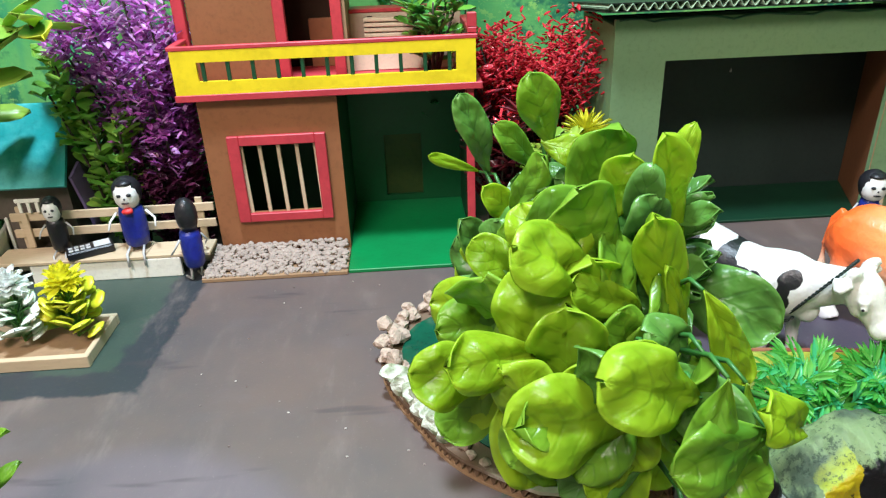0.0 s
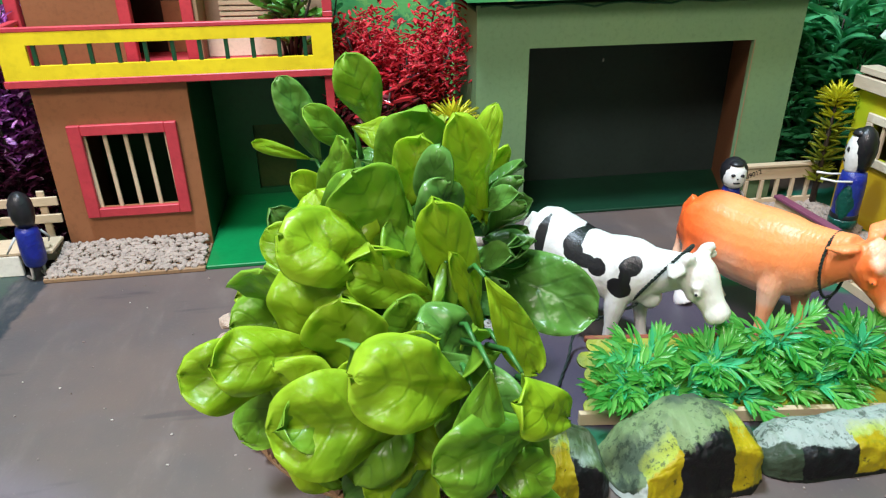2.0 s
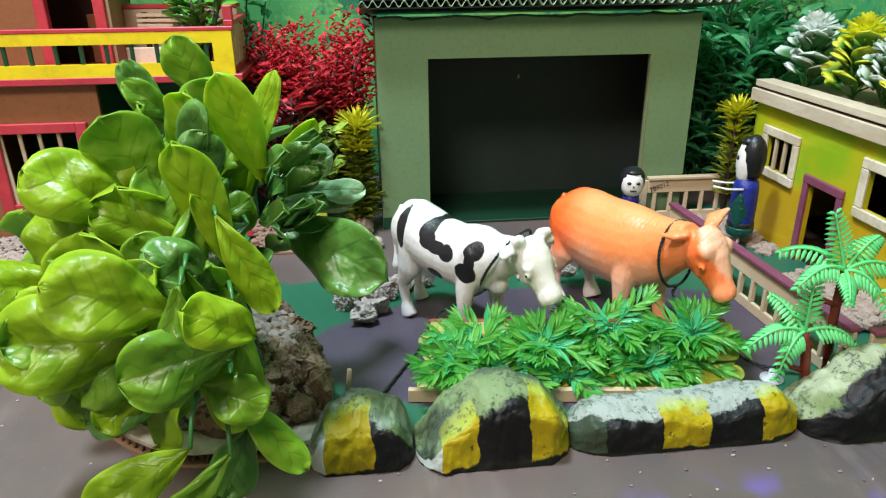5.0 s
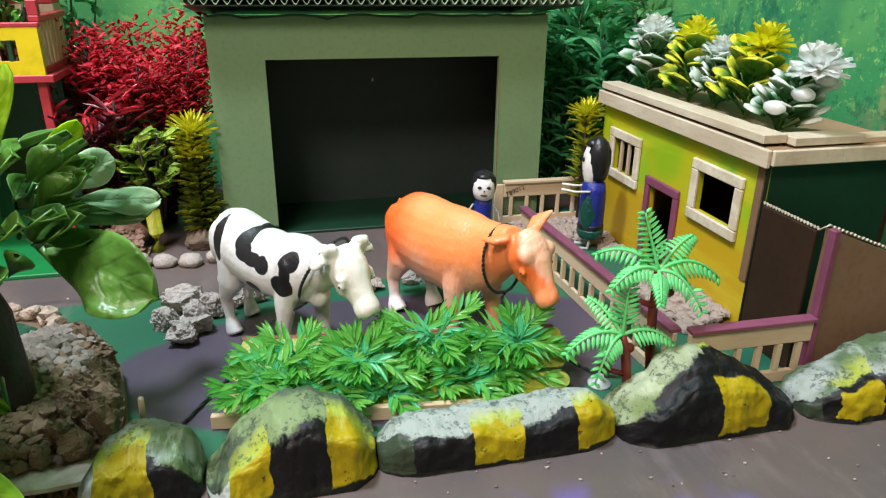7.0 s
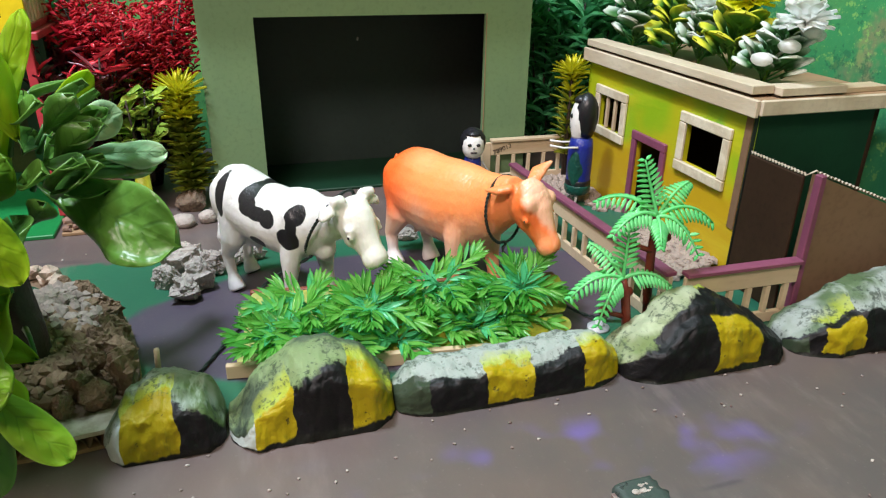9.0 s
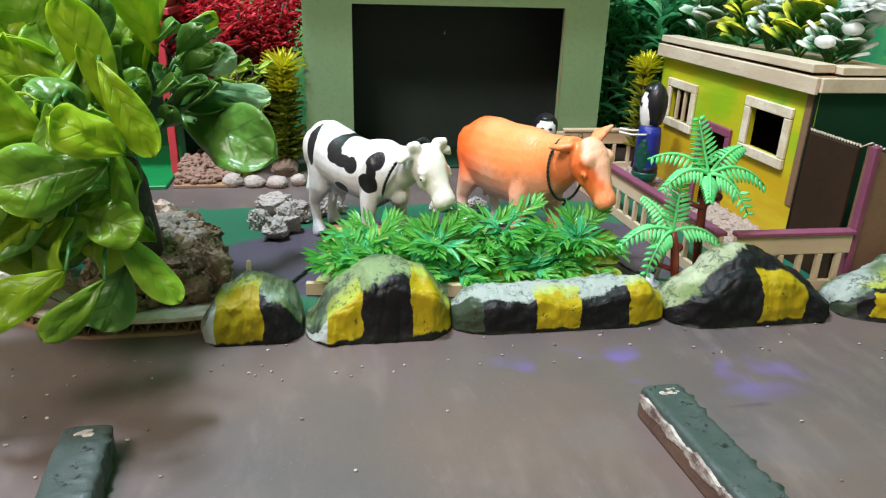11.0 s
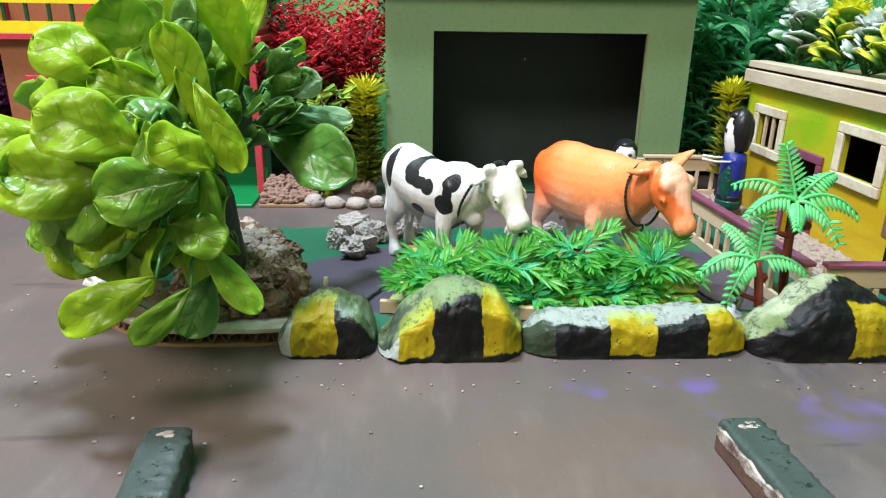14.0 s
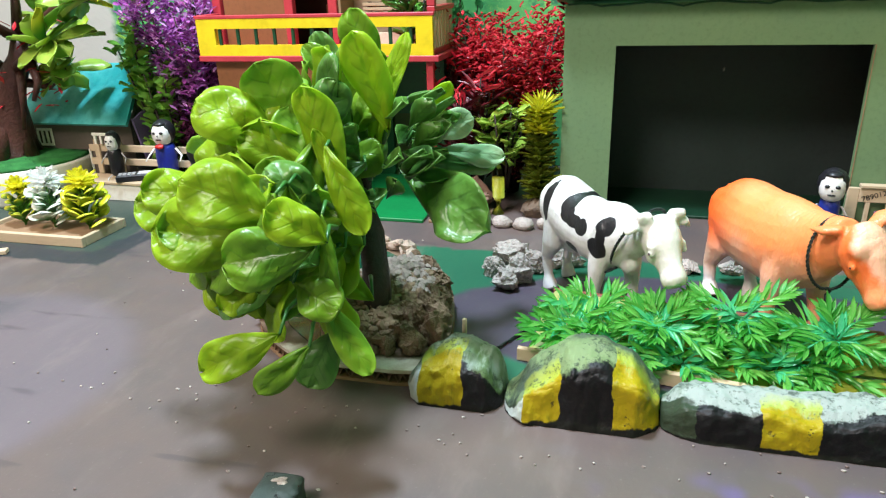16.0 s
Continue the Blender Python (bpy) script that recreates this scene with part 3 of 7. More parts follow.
def lime_material():
    n = Nodes("lime_house_paint")
    x, y, z = n.xyz()
    a, b, c = n.noise(16, 4), n.noise(40, 4, 0.6, stretch=(1, 0.3, 1.6)), n.noise(11, 3)
    low = n.m("ADD", z, n.m("MULTIPLY", n.m("SUBTRACT", a, 0.5), 0.12))
    col = n.mix(n.step(low, 0.060, 0.095), (0.50, 0.320, 0.008), (0.42, 0.42, 0.010))
    col = n.mix(n.m("MULTIPLY", n.step(c, 0.42, 0.60), n.step(low, 0.070, 0.10)), col, (0.25, 0.42, 0.010))
    col = n.mix(n.m("MULTIPLY", n.step(n.noise(20, 2), 0.60, 0.70), n.step(low, 0.075, 0.10)), col, (0.12, 0.36, 0.035))
    col = n.mix(n.m("MULTIPLY", n.step(b, 0.50, 0.72), 0.30), col, (0.66, 0.60, 0.03))
    n.bump(n.m("ADD", a, b), 0.45, 0.0014)
    return n.done(col, 0.42, 0.4)


M["lime"] = lime_material()


def plate_material():
    """Pond sheet: white paint left bare at the front, brown glue and soil towards the mound."""
    n = Nodes("pond_sheet")
    x, y, z = n.xyz()
    w = n.m("MULTIPLY", n.m("SUBTRACT", n.noise(60, 4), 0.5), 0.05)
    col = n.mix(n.step(n.noise(90, 4), 0.4, 0.65), (0.62, 0.58, 0.50), (0.48, 0.42, 0.33))
    col = n.mix(n.step(n.m("ADD", y, w), 0.350, 0.365), col, (0.15, 0.10, 0.065))
    n.bump(n.noise(300, 3), 0.5, 0.001)
    return n.done(col, 0.6, 0.3)


M["plate"] = plate_material()

# ---- mesh building ----


class Build:
    """Collects vertices and faces in plan units; part() turns them into one mesh in metres."""

    def __init__(self):
        self.v, self.f, self.mi, self.smooth = [], [], [], []
        self.leafs = []

    def add(self, verts, faces, mi=0, smooth=False):
        o = len(self.v)
        self.v.extend(Vector(p) for p in verts)
        self.f.extend(tuple(i + o for i in f) for f in faces)
        self.mi.extend([mi] * len(faces))
        self.smooth.extend([smooth] * len(faces))
        return self

    def moved(self, m, start=0):
        for i in range(start, len(self.v)):
            self.v[i] = m @ self.v[i]
        return self

    def box(self, x0, x1, y0, y1, z0, z1, ch=0.0008, mi=0, m=None):
        ch = min(ch, 0.45 * min(abs(x1 - x0), abs(y1 - y0), abs(z1 - z0)))
        vs, idx = [], {}
        for sx in (0, 1):
            for sy in (0, 1):
                for sz in (0, 1):
                    p = (x1 if sx else x0, y1 if sy else y0, z1 if sz else z0)
                    d = (-ch if sx else ch, -ch if sy else ch, -ch if sz else ch)
                    for a in range(3):
                        q = [p[i] + (0 if i == a else d[i]) for i in range(3)]
                        idx[sx, sy, sz, a] = len(vs)
                        vs.append(q)
        fs = []
        for a in range(3):
            b, c = [i for i in range(3) if i != a]
            for s in (0, 1):
                loop = []
                for u, w in ((0, 0), (1, 0), (1, 1), (0, 1)):
                    k = [0, 0, 0]
                    k[a], k[b], k[c] = s, u, w
                    loop.append(idx[(*k, a)])
                fs.append(loop)
            for u in (0, 1):
                for w in (0, 1):
                    k0, k1 = [0, 0, 0], [0, 0, 0]
                    k0[b], k0[c] = u, w
                    k1[b], k1[c] = u, w
                    k1[a] = 1
                    fs.append([idx[(*k0, b)], idx[(*k1, b)], idx[(*k1, c)], idx[(*k0, c)]])
        for sx in (0, 1):
            for sy in (0, 1):
                for sz in (0, 1):
                    fs.append([idx[sx, sy, sz, a] for a in range(3)])
        if m is not None:
            vs = [m @ Vector(p) for p in vs]
        return self.add(vs, fs, mi)

    def beam(self, a, b, w, h, up=(0, 0, 1), mi=0, ch=0.0006):
        """A stick from a to b, w wide and h high."""
        a, b = Vector(a), Vector(b)
        d = (b - a)
        zx = d.normalized()
        side = Vector(up).cross(zx)
        side = side.normalized() if side.length > 1e-6 else Vector((0, 1, 0))
        top = zx.cross(side)
        m = Matrix((zx, side, top)).transposed().to_4x4()
        m.translation = a
        return self.box(0, d.length, -w / 2, w / 2, -h / 2, h / 2, ch, mi, m)

    def tube(self, pts, radii, seg=8, mi=0, flat=1.0, up=(0, 0, 1)):
        pts = [Vector(p) for p in pts]
        if not isinstance(radii, (list, tuple)):
            radii = [radii] * len(pts)
        vs, fs = [], []
        ref = Vector(up)
        for i, p in enumerate(pts):
            d = (pts[min(i + 1, len(pts) - 1)] - pts[max(i - 1, 0)]).normalized()
            s = ref.cross(d)
            if s.length < 1e-4:
                s = Vector((1, 0, 0)).cross(d)
            s.normalize()
            t = d.cross(s)
            r = radii[i]
            ra, rb = r if isinstance(r, (tuple, list)) else (r, r * flat)
            for k in range(seg):
                an = 2 * math.pi * k / seg
                vs.append(p + s * (ra * math.cos(an)) + t * (rb * math.sin(an)))
        for i in range(len(pts) - 1):
            for k in range(seg):
                k2 = (k + 1) % seg
                fs.append((i * seg + k, i * seg + k2, (i + 1) * seg + k2, (i + 1) * seg + k))
        fs.append(tuple(range(seg - 1, -1, -1)))
        fs.append(tuple((len(pts) - 1) * seg + k for k in range(seg)))
        return self.add(vs, fs, mi, True)

    def blob(self, c, r, seed=0, rough=0.2, mi=0, sub=1, smooth=False, freq=1.3, turn=0.0, flat_bottom=None):
        vs0, fs0 = ICO[sub]
        c = Vector(c)
        r = r if isinstance(r, (tuple, list)) else (r, r, r)
        ca, sa = math.cos(turn), math.sin(turn)
        vs = []
        for p in vs0:
            k = 1 + rough * noise.noise(p * freq + Vector((seed * 3.7, seed * 1.3, 5)))
            x, y, z = p.x * r[0] * k, p.y * r[1] * k, p.z * r[2] * k
            q = c + Vector((x * ca - y * sa, x * sa + y * ca, z))
            if flat_bottom is not None:
                q.z = max(q.z, flat_bottom)
            vs.append(q)
        return self.add(vs, fs0, mi, smooth)

    def leaf(self, base, tip, normal, width, cup=0.15, droop=0.1, thick=0.0, rows=6, cols=4, widest=0.6, mi=0, wave=0.0, seed=0, blunt=False):
        """A blade from base to tip, widest part way along, cupped across and bent along its length."""
        base, tip = Vector(base), Vector(tip)
        d = tip - base
        ln = d.length
        ax = d.normalized()
        side = Vector(normal).cross(ax)
        side = side.normalized() if side.length > 1e-5 else Vector((1, 0, 0))
        up = ax.cross(side)
        grid = []
        for i in range(rows + 1):
            s = i / rows
            a = s / widest if s < widest else (1 - s) / (1 - widest)
            a = max(0.0, min(1.0, a))
            w = width * 0.5 * (0.05 + 0.95 * (math.sqrt(1 - (1 - a) ** 2) if s > widest and blunt else math.sin(math.pi / 2 * a) ** (0.8 if s > widest else 1.0 if wave else 1.3)))
            row = []
            for j in range(cols + 1):
                q = 2 * j / cols - 1
                h = cup * width * (q * q) - droop * ln * (s * s) + droop * ln * s * 0.6
                h += 0.03 * ln * (1 - abs(q)) * (-1) if not wave else width * (0.34 * abs(q) * (1 - abs(q)) - 0.05 * q ** 4) * math.sin(math.pi * min(1.0, s * 1.05))
                if wave:
                    h += wave * width * noise.noise(Vector((s * 4 + seed, q * 2.5, seed * 1.7)))
                    h += 0.9 * wave * width * q * q * math.sin(s * 7 + seed * 2.1)
                    # the blade swells between its side veins
                    h += (0.006 + 0.014 * ((seed * 29) % 10) / 10) * width * abs(math.sin(math.pi * (6 * s - 1.6 * abs(q) + 0.5))) * min(1, 4 * (1 - s)) * (1 - abs(q) ** 3)
                row.append(base + ax * (s * ln) + side * (w * q) + up * h)
            grid.append(row)
        n = cols + 1
        vs = [p for r in grid for p in r]
        self.leafs.append((len(self.v), rows, cols, 2 if thick else 1))
        fs = [(i * n + j, i * n + j + 1, (i + 1) * n + j + 1, (i + 1) * n + j) for i in range(rows) for j in range(cols)]
        if thick:
            o = len(vs)
            vs += [p - up * thick for p in vs]
            fs += [tuple(o + k for k in reversed(f)) for f in fs[: rows * cols]]
            ring = [i * n for i in range(rows + 1)] + [rows * n + j for j in range(1, n)] + [i * n + cols for i in range(rows - 1, -1, -1)] + [j for j in range(cols - 1, 0, -1)]
            fs += [(ring[k], ring[(k + 1) % len(ring)], o + ring[(k + 1) % len(ring)], o + ring[k]) for k in range(len(ring))]
        return self.add(vs, fs, mi, True)

    def plate(self, outline, z0, z1, mi=0):
        """An upright-sided slab over a plan outline (list of x, y)."""
        n = len(outline)
        vs = [(x, y, z0) for x, y in outline] + [(x, y, z1) for x, y in outline]
        fs = [tuple(range(n - 1, -1, -1)), tuple(range(n, 2 * n))] + [(i, (i + 1) % n, n + (i + 1) % n, n + i) for i in range(n)]
        return self.add(vs, fs, mi)


def _ico(sub):
    bm = bmesh.new()
    bmesh.ops.create_icosphere(bm, subdivisions=sub, radius=1)
    out = [v.co.copy() for v in bm.verts], [tuple(v.index for v in f.verts) for f in bm.faces]
    bm.free()
    return out


ICO = {s: _ico(s) for s in (1, 2, 3, 4)}


def mesh_of(name, b, mats):
    me = bpy.data.meshes.new(name)
    me.from_pydata([v * K for v in b.v], [], b.f)
    for m in mats:
        me.materials.append(m)
    me.polygons.foreach_set("material_index", b.mi)
    me.polygons.foreach_set("use_smooth", b.smooth)
    bm = bmesh.new()
    bm.from_mesh(me)
    bmesh.ops.recalc_face_normals(bm, faces=bm.faces)
    bm.to_mesh(me)
    bm.free()
    if b.leafs:
        la, lb = [0.0] * len(b.v), [0.0] * len(b.v)
        for start, rows, cols, sides in b.leafs:
            for k in range(sides * (rows + 1) * (cols + 1)):
                i, j = divmod(k % ((rows + 1) * (cols + 1)), cols + 1)
                la[start + k], lb[start + k] = i / rows, abs(2 * j / cols - 1)
        me.attributes.new("leaf_s", "FLOAT", "POINT").data.foreach_set("value", la)
        me.attributes.new("leaf_q", "FLOAT", "POINT").data.foreach_set("value", lb)
    return me


def mats_of(material):
    return [M[k] for k in (material if isinstance(material, (list, tuple)) else [material])]


def part(name, b, material, parent, label=""):
    ob = new(name, mesh_of(name, b, mats_of(material)))
    ob.parent = parent
    if label:
        tagged(ob, label)
    return ob


def thing(name, at, label, category, group="", kind="", turn=0.0):
    ob = new(name)
    ob.empty_display_size = 0.01
    ob.matrix_world = pose(at[0] * K, at[1] * K, at[2] * K, 0, 0, turn)
    return tagged(ob, label, category, group, kind)


def solid(name, b, material, label, category, group="", kind="", at=(0, 0, 0), turn=0.0):
    """A thing that is one mesh."""
    ob = new(name, mesh_of(name, b, mats_of(material)))
    ob.matrix_world = pose(at[0] * K, at[1] * K, at[2] * K, 0, 0, turn)
    return tagged(ob, label, category, group, kind)


def panel(b, us, ws, holes, place, t0, t1, mi=0):
    """A sheet over a grid (us by ws) with some cells left open, t0 to t1 thick, in one connected piece; place(u, w, t) gives the point."""
    nu, nw = len(us), len(ws)
    vs = [place(u, w, t) for t in (t0, t1) for u in us for w in ws]
    k = lambda i, j, s: s * nu * nw + i * nw + j
    full = lambda i, j: 0 <= i < nu - 1 and 0 <= j < nw - 1 and (i, j) not in holes
    fs = []
    for i in range(nu - 1):
        for j in range(nw - 1):
            if not full(i, j):
                continue
            fs += [(k(i, j, 0), k(i + 1, j, 0), k(i + 1, j + 1, 0), k(i, j + 1, 0)), (k(i, j + 1, 1), k(i + 1, j + 1, 1), k(i + 1, j, 1), k(i, j, 1))]
            for di, dj, p, q in ((-1, 0, (i, j), (i, j + 1)), (1, 0, (i + 1, j), (i + 1, j + 1)), (0, -1, (i, j), (i + 1, j)), (0, 1, (i, j + 1), (i + 1, j + 1))):
                if not full(i + di, j + dj):
                    fs.append((k(*p, 0), k(*q, 0), k(*q, 1), k(*p, 1)))
    used = sorted({v for f in fs for v in f})
    back = {v: n for n, v in enumerate(used)}
    return b.add([vs[v] for v in used], [tuple(back[v] for v in f) for f in fs], mi)


def wall_with_hole(b, x0, x1, z0, z1, hx0, hx1, hz0, hz1, y0, y1, mi=0):
    """A panel along x with one rectangular hole; the hole may reach the ground."""
    ws = [z0, hz0, hz1, z1] if hz0 > z0 else [z0, hz1, z1]
    return panel(b, [x0, hx0, hx1, x1], ws, {(1, 1 if hz0 > z0 else 0)}, lambda u, w, t: (u, t, w), y0, y1, mi)


# ---- the setting ----
def structure(name, b, material, label, category):
    return solid(name, b, material, label, category, kind="structure")


structure("floor", Build().box(-1.7, 0.95, -2.0, 1.03, -0.03, 0.0), "floor", "painted diorama board with brown road and green yard", "floor")
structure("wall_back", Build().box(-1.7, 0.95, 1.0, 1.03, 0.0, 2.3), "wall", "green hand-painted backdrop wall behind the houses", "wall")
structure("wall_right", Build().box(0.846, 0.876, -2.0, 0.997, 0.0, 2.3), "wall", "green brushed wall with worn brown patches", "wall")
# unseen walls and ceiling, added to close the room and bounce warm light
structure("wall_left", Build().box(-1.7, -1.67, -2.0, 0.997, 0.0, 2.3), "plain_wall", "unseen cream wall added for warm bounce light", "wall")
structure("wall_front", Build().box(-1.667, 0.843, -2.0, -1.97, 0.0, 2.3), "plain_wall", "unseen cream wall added for warm bounce light", "wall")
structure("ceiling", Build().box(-1.7, 0.95, -2.0, 1.03, 2.303, 2.33), "plain_wall", "unseen cream ceiling added for warm bounce light", "ceiling")


# ---- brown two-storey house ----
def pebbles(b, n, x0, x1, y0, y1, z, r, seed, rise=None, sub=1):
    q = random.Random(seed)
    for i in range(n):
        x, y = q.uniform(x0, x1), q.uniform(y0, y1)
        k = r * q.uniform(0.6, 1.35)
        h = rise(x, y) if rise else 0
        b.blob((x, y, z + h + 0.3 * k), (k, k * q.uniform(0.7, 1), k * 0.7), i + seed, 0.5, 0, sub, turn=q.uniform(0, 3))
    return b


def brown_house():
    h = thing("house", (0, 0, 0), "brown cardboard two-storey house with yellow balcony and red trim", "house")
    y = 0.755
    b = wall_with_hole(Build(), -0.223, -0.073, 0.0, 0.190, -0.184, -0.101, 0.056, 0.139, y, y + 0.006)
    part("front_wall", b, "brown", h, "brown painted cardboard wall")
    part("side_wall", Build().box(-0.223, -0.217, y + 0.006, 0.93, 0.0, 0.19), "brown", h)
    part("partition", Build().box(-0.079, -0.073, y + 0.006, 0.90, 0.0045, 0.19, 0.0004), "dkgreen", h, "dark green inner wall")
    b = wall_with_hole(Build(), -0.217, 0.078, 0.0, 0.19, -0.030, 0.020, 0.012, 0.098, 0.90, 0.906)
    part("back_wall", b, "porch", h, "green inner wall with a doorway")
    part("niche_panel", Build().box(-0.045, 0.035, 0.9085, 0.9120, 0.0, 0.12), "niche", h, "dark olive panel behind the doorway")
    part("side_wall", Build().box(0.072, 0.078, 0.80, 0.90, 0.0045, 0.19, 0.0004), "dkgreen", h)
    b = Build().box(-0.073, 0.072, 0.697, 0.90, 0.0, 0.0045)
    part("porch_floor", b, "green", h, "bright green painted porch floor")
    part("base_board", Build().box(-0.236, -0.0735, 0.694, y, 0.0, 0.005), "card", h, "bare cardboard edge under the gravel")
    # barred window
    w = part("window", Build().box(-0.197, -0.184, y - 0.006, y, 0.047, 0.149), "pink", h, "red-framed window with pale wooden bars")
    part("window_frame", Build().box(-0.101, -0.089, y - 0.0062, y, 0.047, 0.149), "pink", w)
    part("window_frame", Build().box(-0.184, -0.101, y - 0.0058, y, 0.138, 0.149), "pink", w)
    part("window_frame", Build().box(-0.184, -0.101, y - 0.0058, y, 0.047, 0.057), "pink", w)
    for i in range(5):
        x = -0.183 + i * 0.0205
        part("bar", Build().beam((x + 0.001, y + 0.001, 0.055), (x - 0.001, y + 0.001, 0.140), 0.0042, 0.003, (0, 1, 0)), "wood", w, "pale wooden bar")
    # porch post, slab and balcony
    part("post", Build().box(0.068, 0.077, y - 0.004, y + 0.004, 0.0045, 0.190), "pink", h, "red porch post")
    part("slab", Build().box(-0.241, 0.086, y - 0.010, 0.93, 0.190, 0.1975), "pink", h, "red balcony slab")
    b = wall_with_hole(Build(), -0.239, 0.079, 0.1975, 0.243, -0.213, 0.058, 0.211, 0.231, y - 0.009, y - 0.004)
    par = part("parapet", b, "yellow", h, "thick yellow painted balcony parapet")
    for i in range(11):
        x = -0.207 + i * 0.0258
        part("baluster", Build().box(x - 0.002, x + 0.002, y - 0.008, y - 0.0045, 0.2105, 0.2315, 0.0004), "dkgreen", par, "thin green stick")
    part("cap", Build().box(-0.241, 0.081, y - 0.0095, y - 0.003, 0.243, 0.2475), "pink", h)
    part("side_parapet", Build().box(-0.239, -0.234, y - 0.0035, 0.82, 0.1975, 0.2435), "yellow", h)
    part("cap", Build().box(-0.2405, -0.2325, y - 0.0028, 0.82, 0.2436, 0.248), "pink", h)
    sp = part("side_parapet", Build().box(0.073, 0.079, y - 0.0035, 0.85, 0.1975, 0.204), "pink", h)
    for i in range(7):
        yy = y + 0.008 + i * 0.013
        part("slat", Build().box(0.0735, 0.0775, yy - 0.0035, yy + 0.0035, 0.204, 0.247, 0.0004), "wood", sp, "pale wooden slat")
    part("cap", Build().box(0.071, 0.081, y - 0.003, 0.85, 0.2476, 0.2535), "pink", h)
    part("post", Build().box(0.071, 0.081, y - 0.0025, y + 0.006, 0.2536, 0.268), "pink", h)
    # upper storey
    yu = 0.80
    part("upper_wall", Build().box(-0.228, -0.136, yu, yu + 0.006, 0.1975, 0.36), "brown", h, "brown painted upper wall")
    for x in (-0.236, -0.130, -0.068):
        part("door_post", Build().box(x - 0.006, x + 0.006, yu - 0.005, yu + 0.006, 0.1976, 0.36), "pink", h, "red upright strip")
    # dark card colour stands in for the unlit room behind the door
    part("upper_wall", Build().box(-0.232, -0.0582, 0.875, 0.881, 0.1975, 0.36), "darkcard", h, "upper room wall, coloured dark for the shade inside")
    part("inner_board", Build().box(-0.108, -0.0625, 0.868, 0.8745, 0.1976, 0.254), "brown", h)
    part("inner_wall", Build().box(-0.062, -0.058, yu, 0.8748, 0.1975, 0.36, 0.0004), "card", h)
    part("ledge", Build().box(-0.0578, 0.072, 0.845, 0.8748, 0.1976, 0.2605), "ledge", h, "pale cardboard ledge")
    part("cap", Build().box(-0.0578, 0.072, 0.844, 0.8746, 0.2606, 0.2650), "pink", h)
    part("upper_roof", Build().box(-0.245, 0.082, 0.79, 0.93, 0.3602, 0.368), "pink", h)
    # slatted bench on the balcony
    for x in (-0.034, 0.046):
        part("upright", Build().box(x - 0.003, x + 0.003, 0.8428, 0.8448, 0.1976, 0.257, 0.0003), "darkcard", h)
    for i in range(4):
        part("stick", Build().beam((-0.041, 0.838, 0.2370 + 0.0057 * i), (0.054 - 0.004 * (i % 2), 0.838 + 0.001 * (i % 2), 0.2362 + 0.0055 * i), 0.009, 0.0040), "ledgestick", h, "pale wooden stick of a bench")
    part("front_board", Build().box(-0.0576, 0.062, 0.830, 0.834, 0.1977, 0.2185), "ledgestick", h, "pale board behind the balcony rail")
    return h


brown_house()
b = pebbles(Build(), 900, -0.233, -0.076, 0.697, 0.752, 0.005, 0.0034, 11, lambda x, y: 0.012 * max(0, (y - 0.697) / 0.055) ** 1.3)
solid("gravel_bed", b, "gravel", "pinkish gravel strip along the house wall", "gravel", kind="stuff")
solid("base_board", Build().box(0.0785, 0.150, 0.700, 0.76, 0.0, 0.004), "card", "bare cardboard base beside the porch", "board")
b = pebbles(Build(), 220, 0.082, 0.146, 0.703, 0.757, 0.004, 0.0042, 12, lambda x, y: 0.02 * max(0, (y - 0.70) / 0.055))
solid("gravel_bed", b, "redgravel", "brown gravel heaped beside the red post", "gravel", kind="stuff")


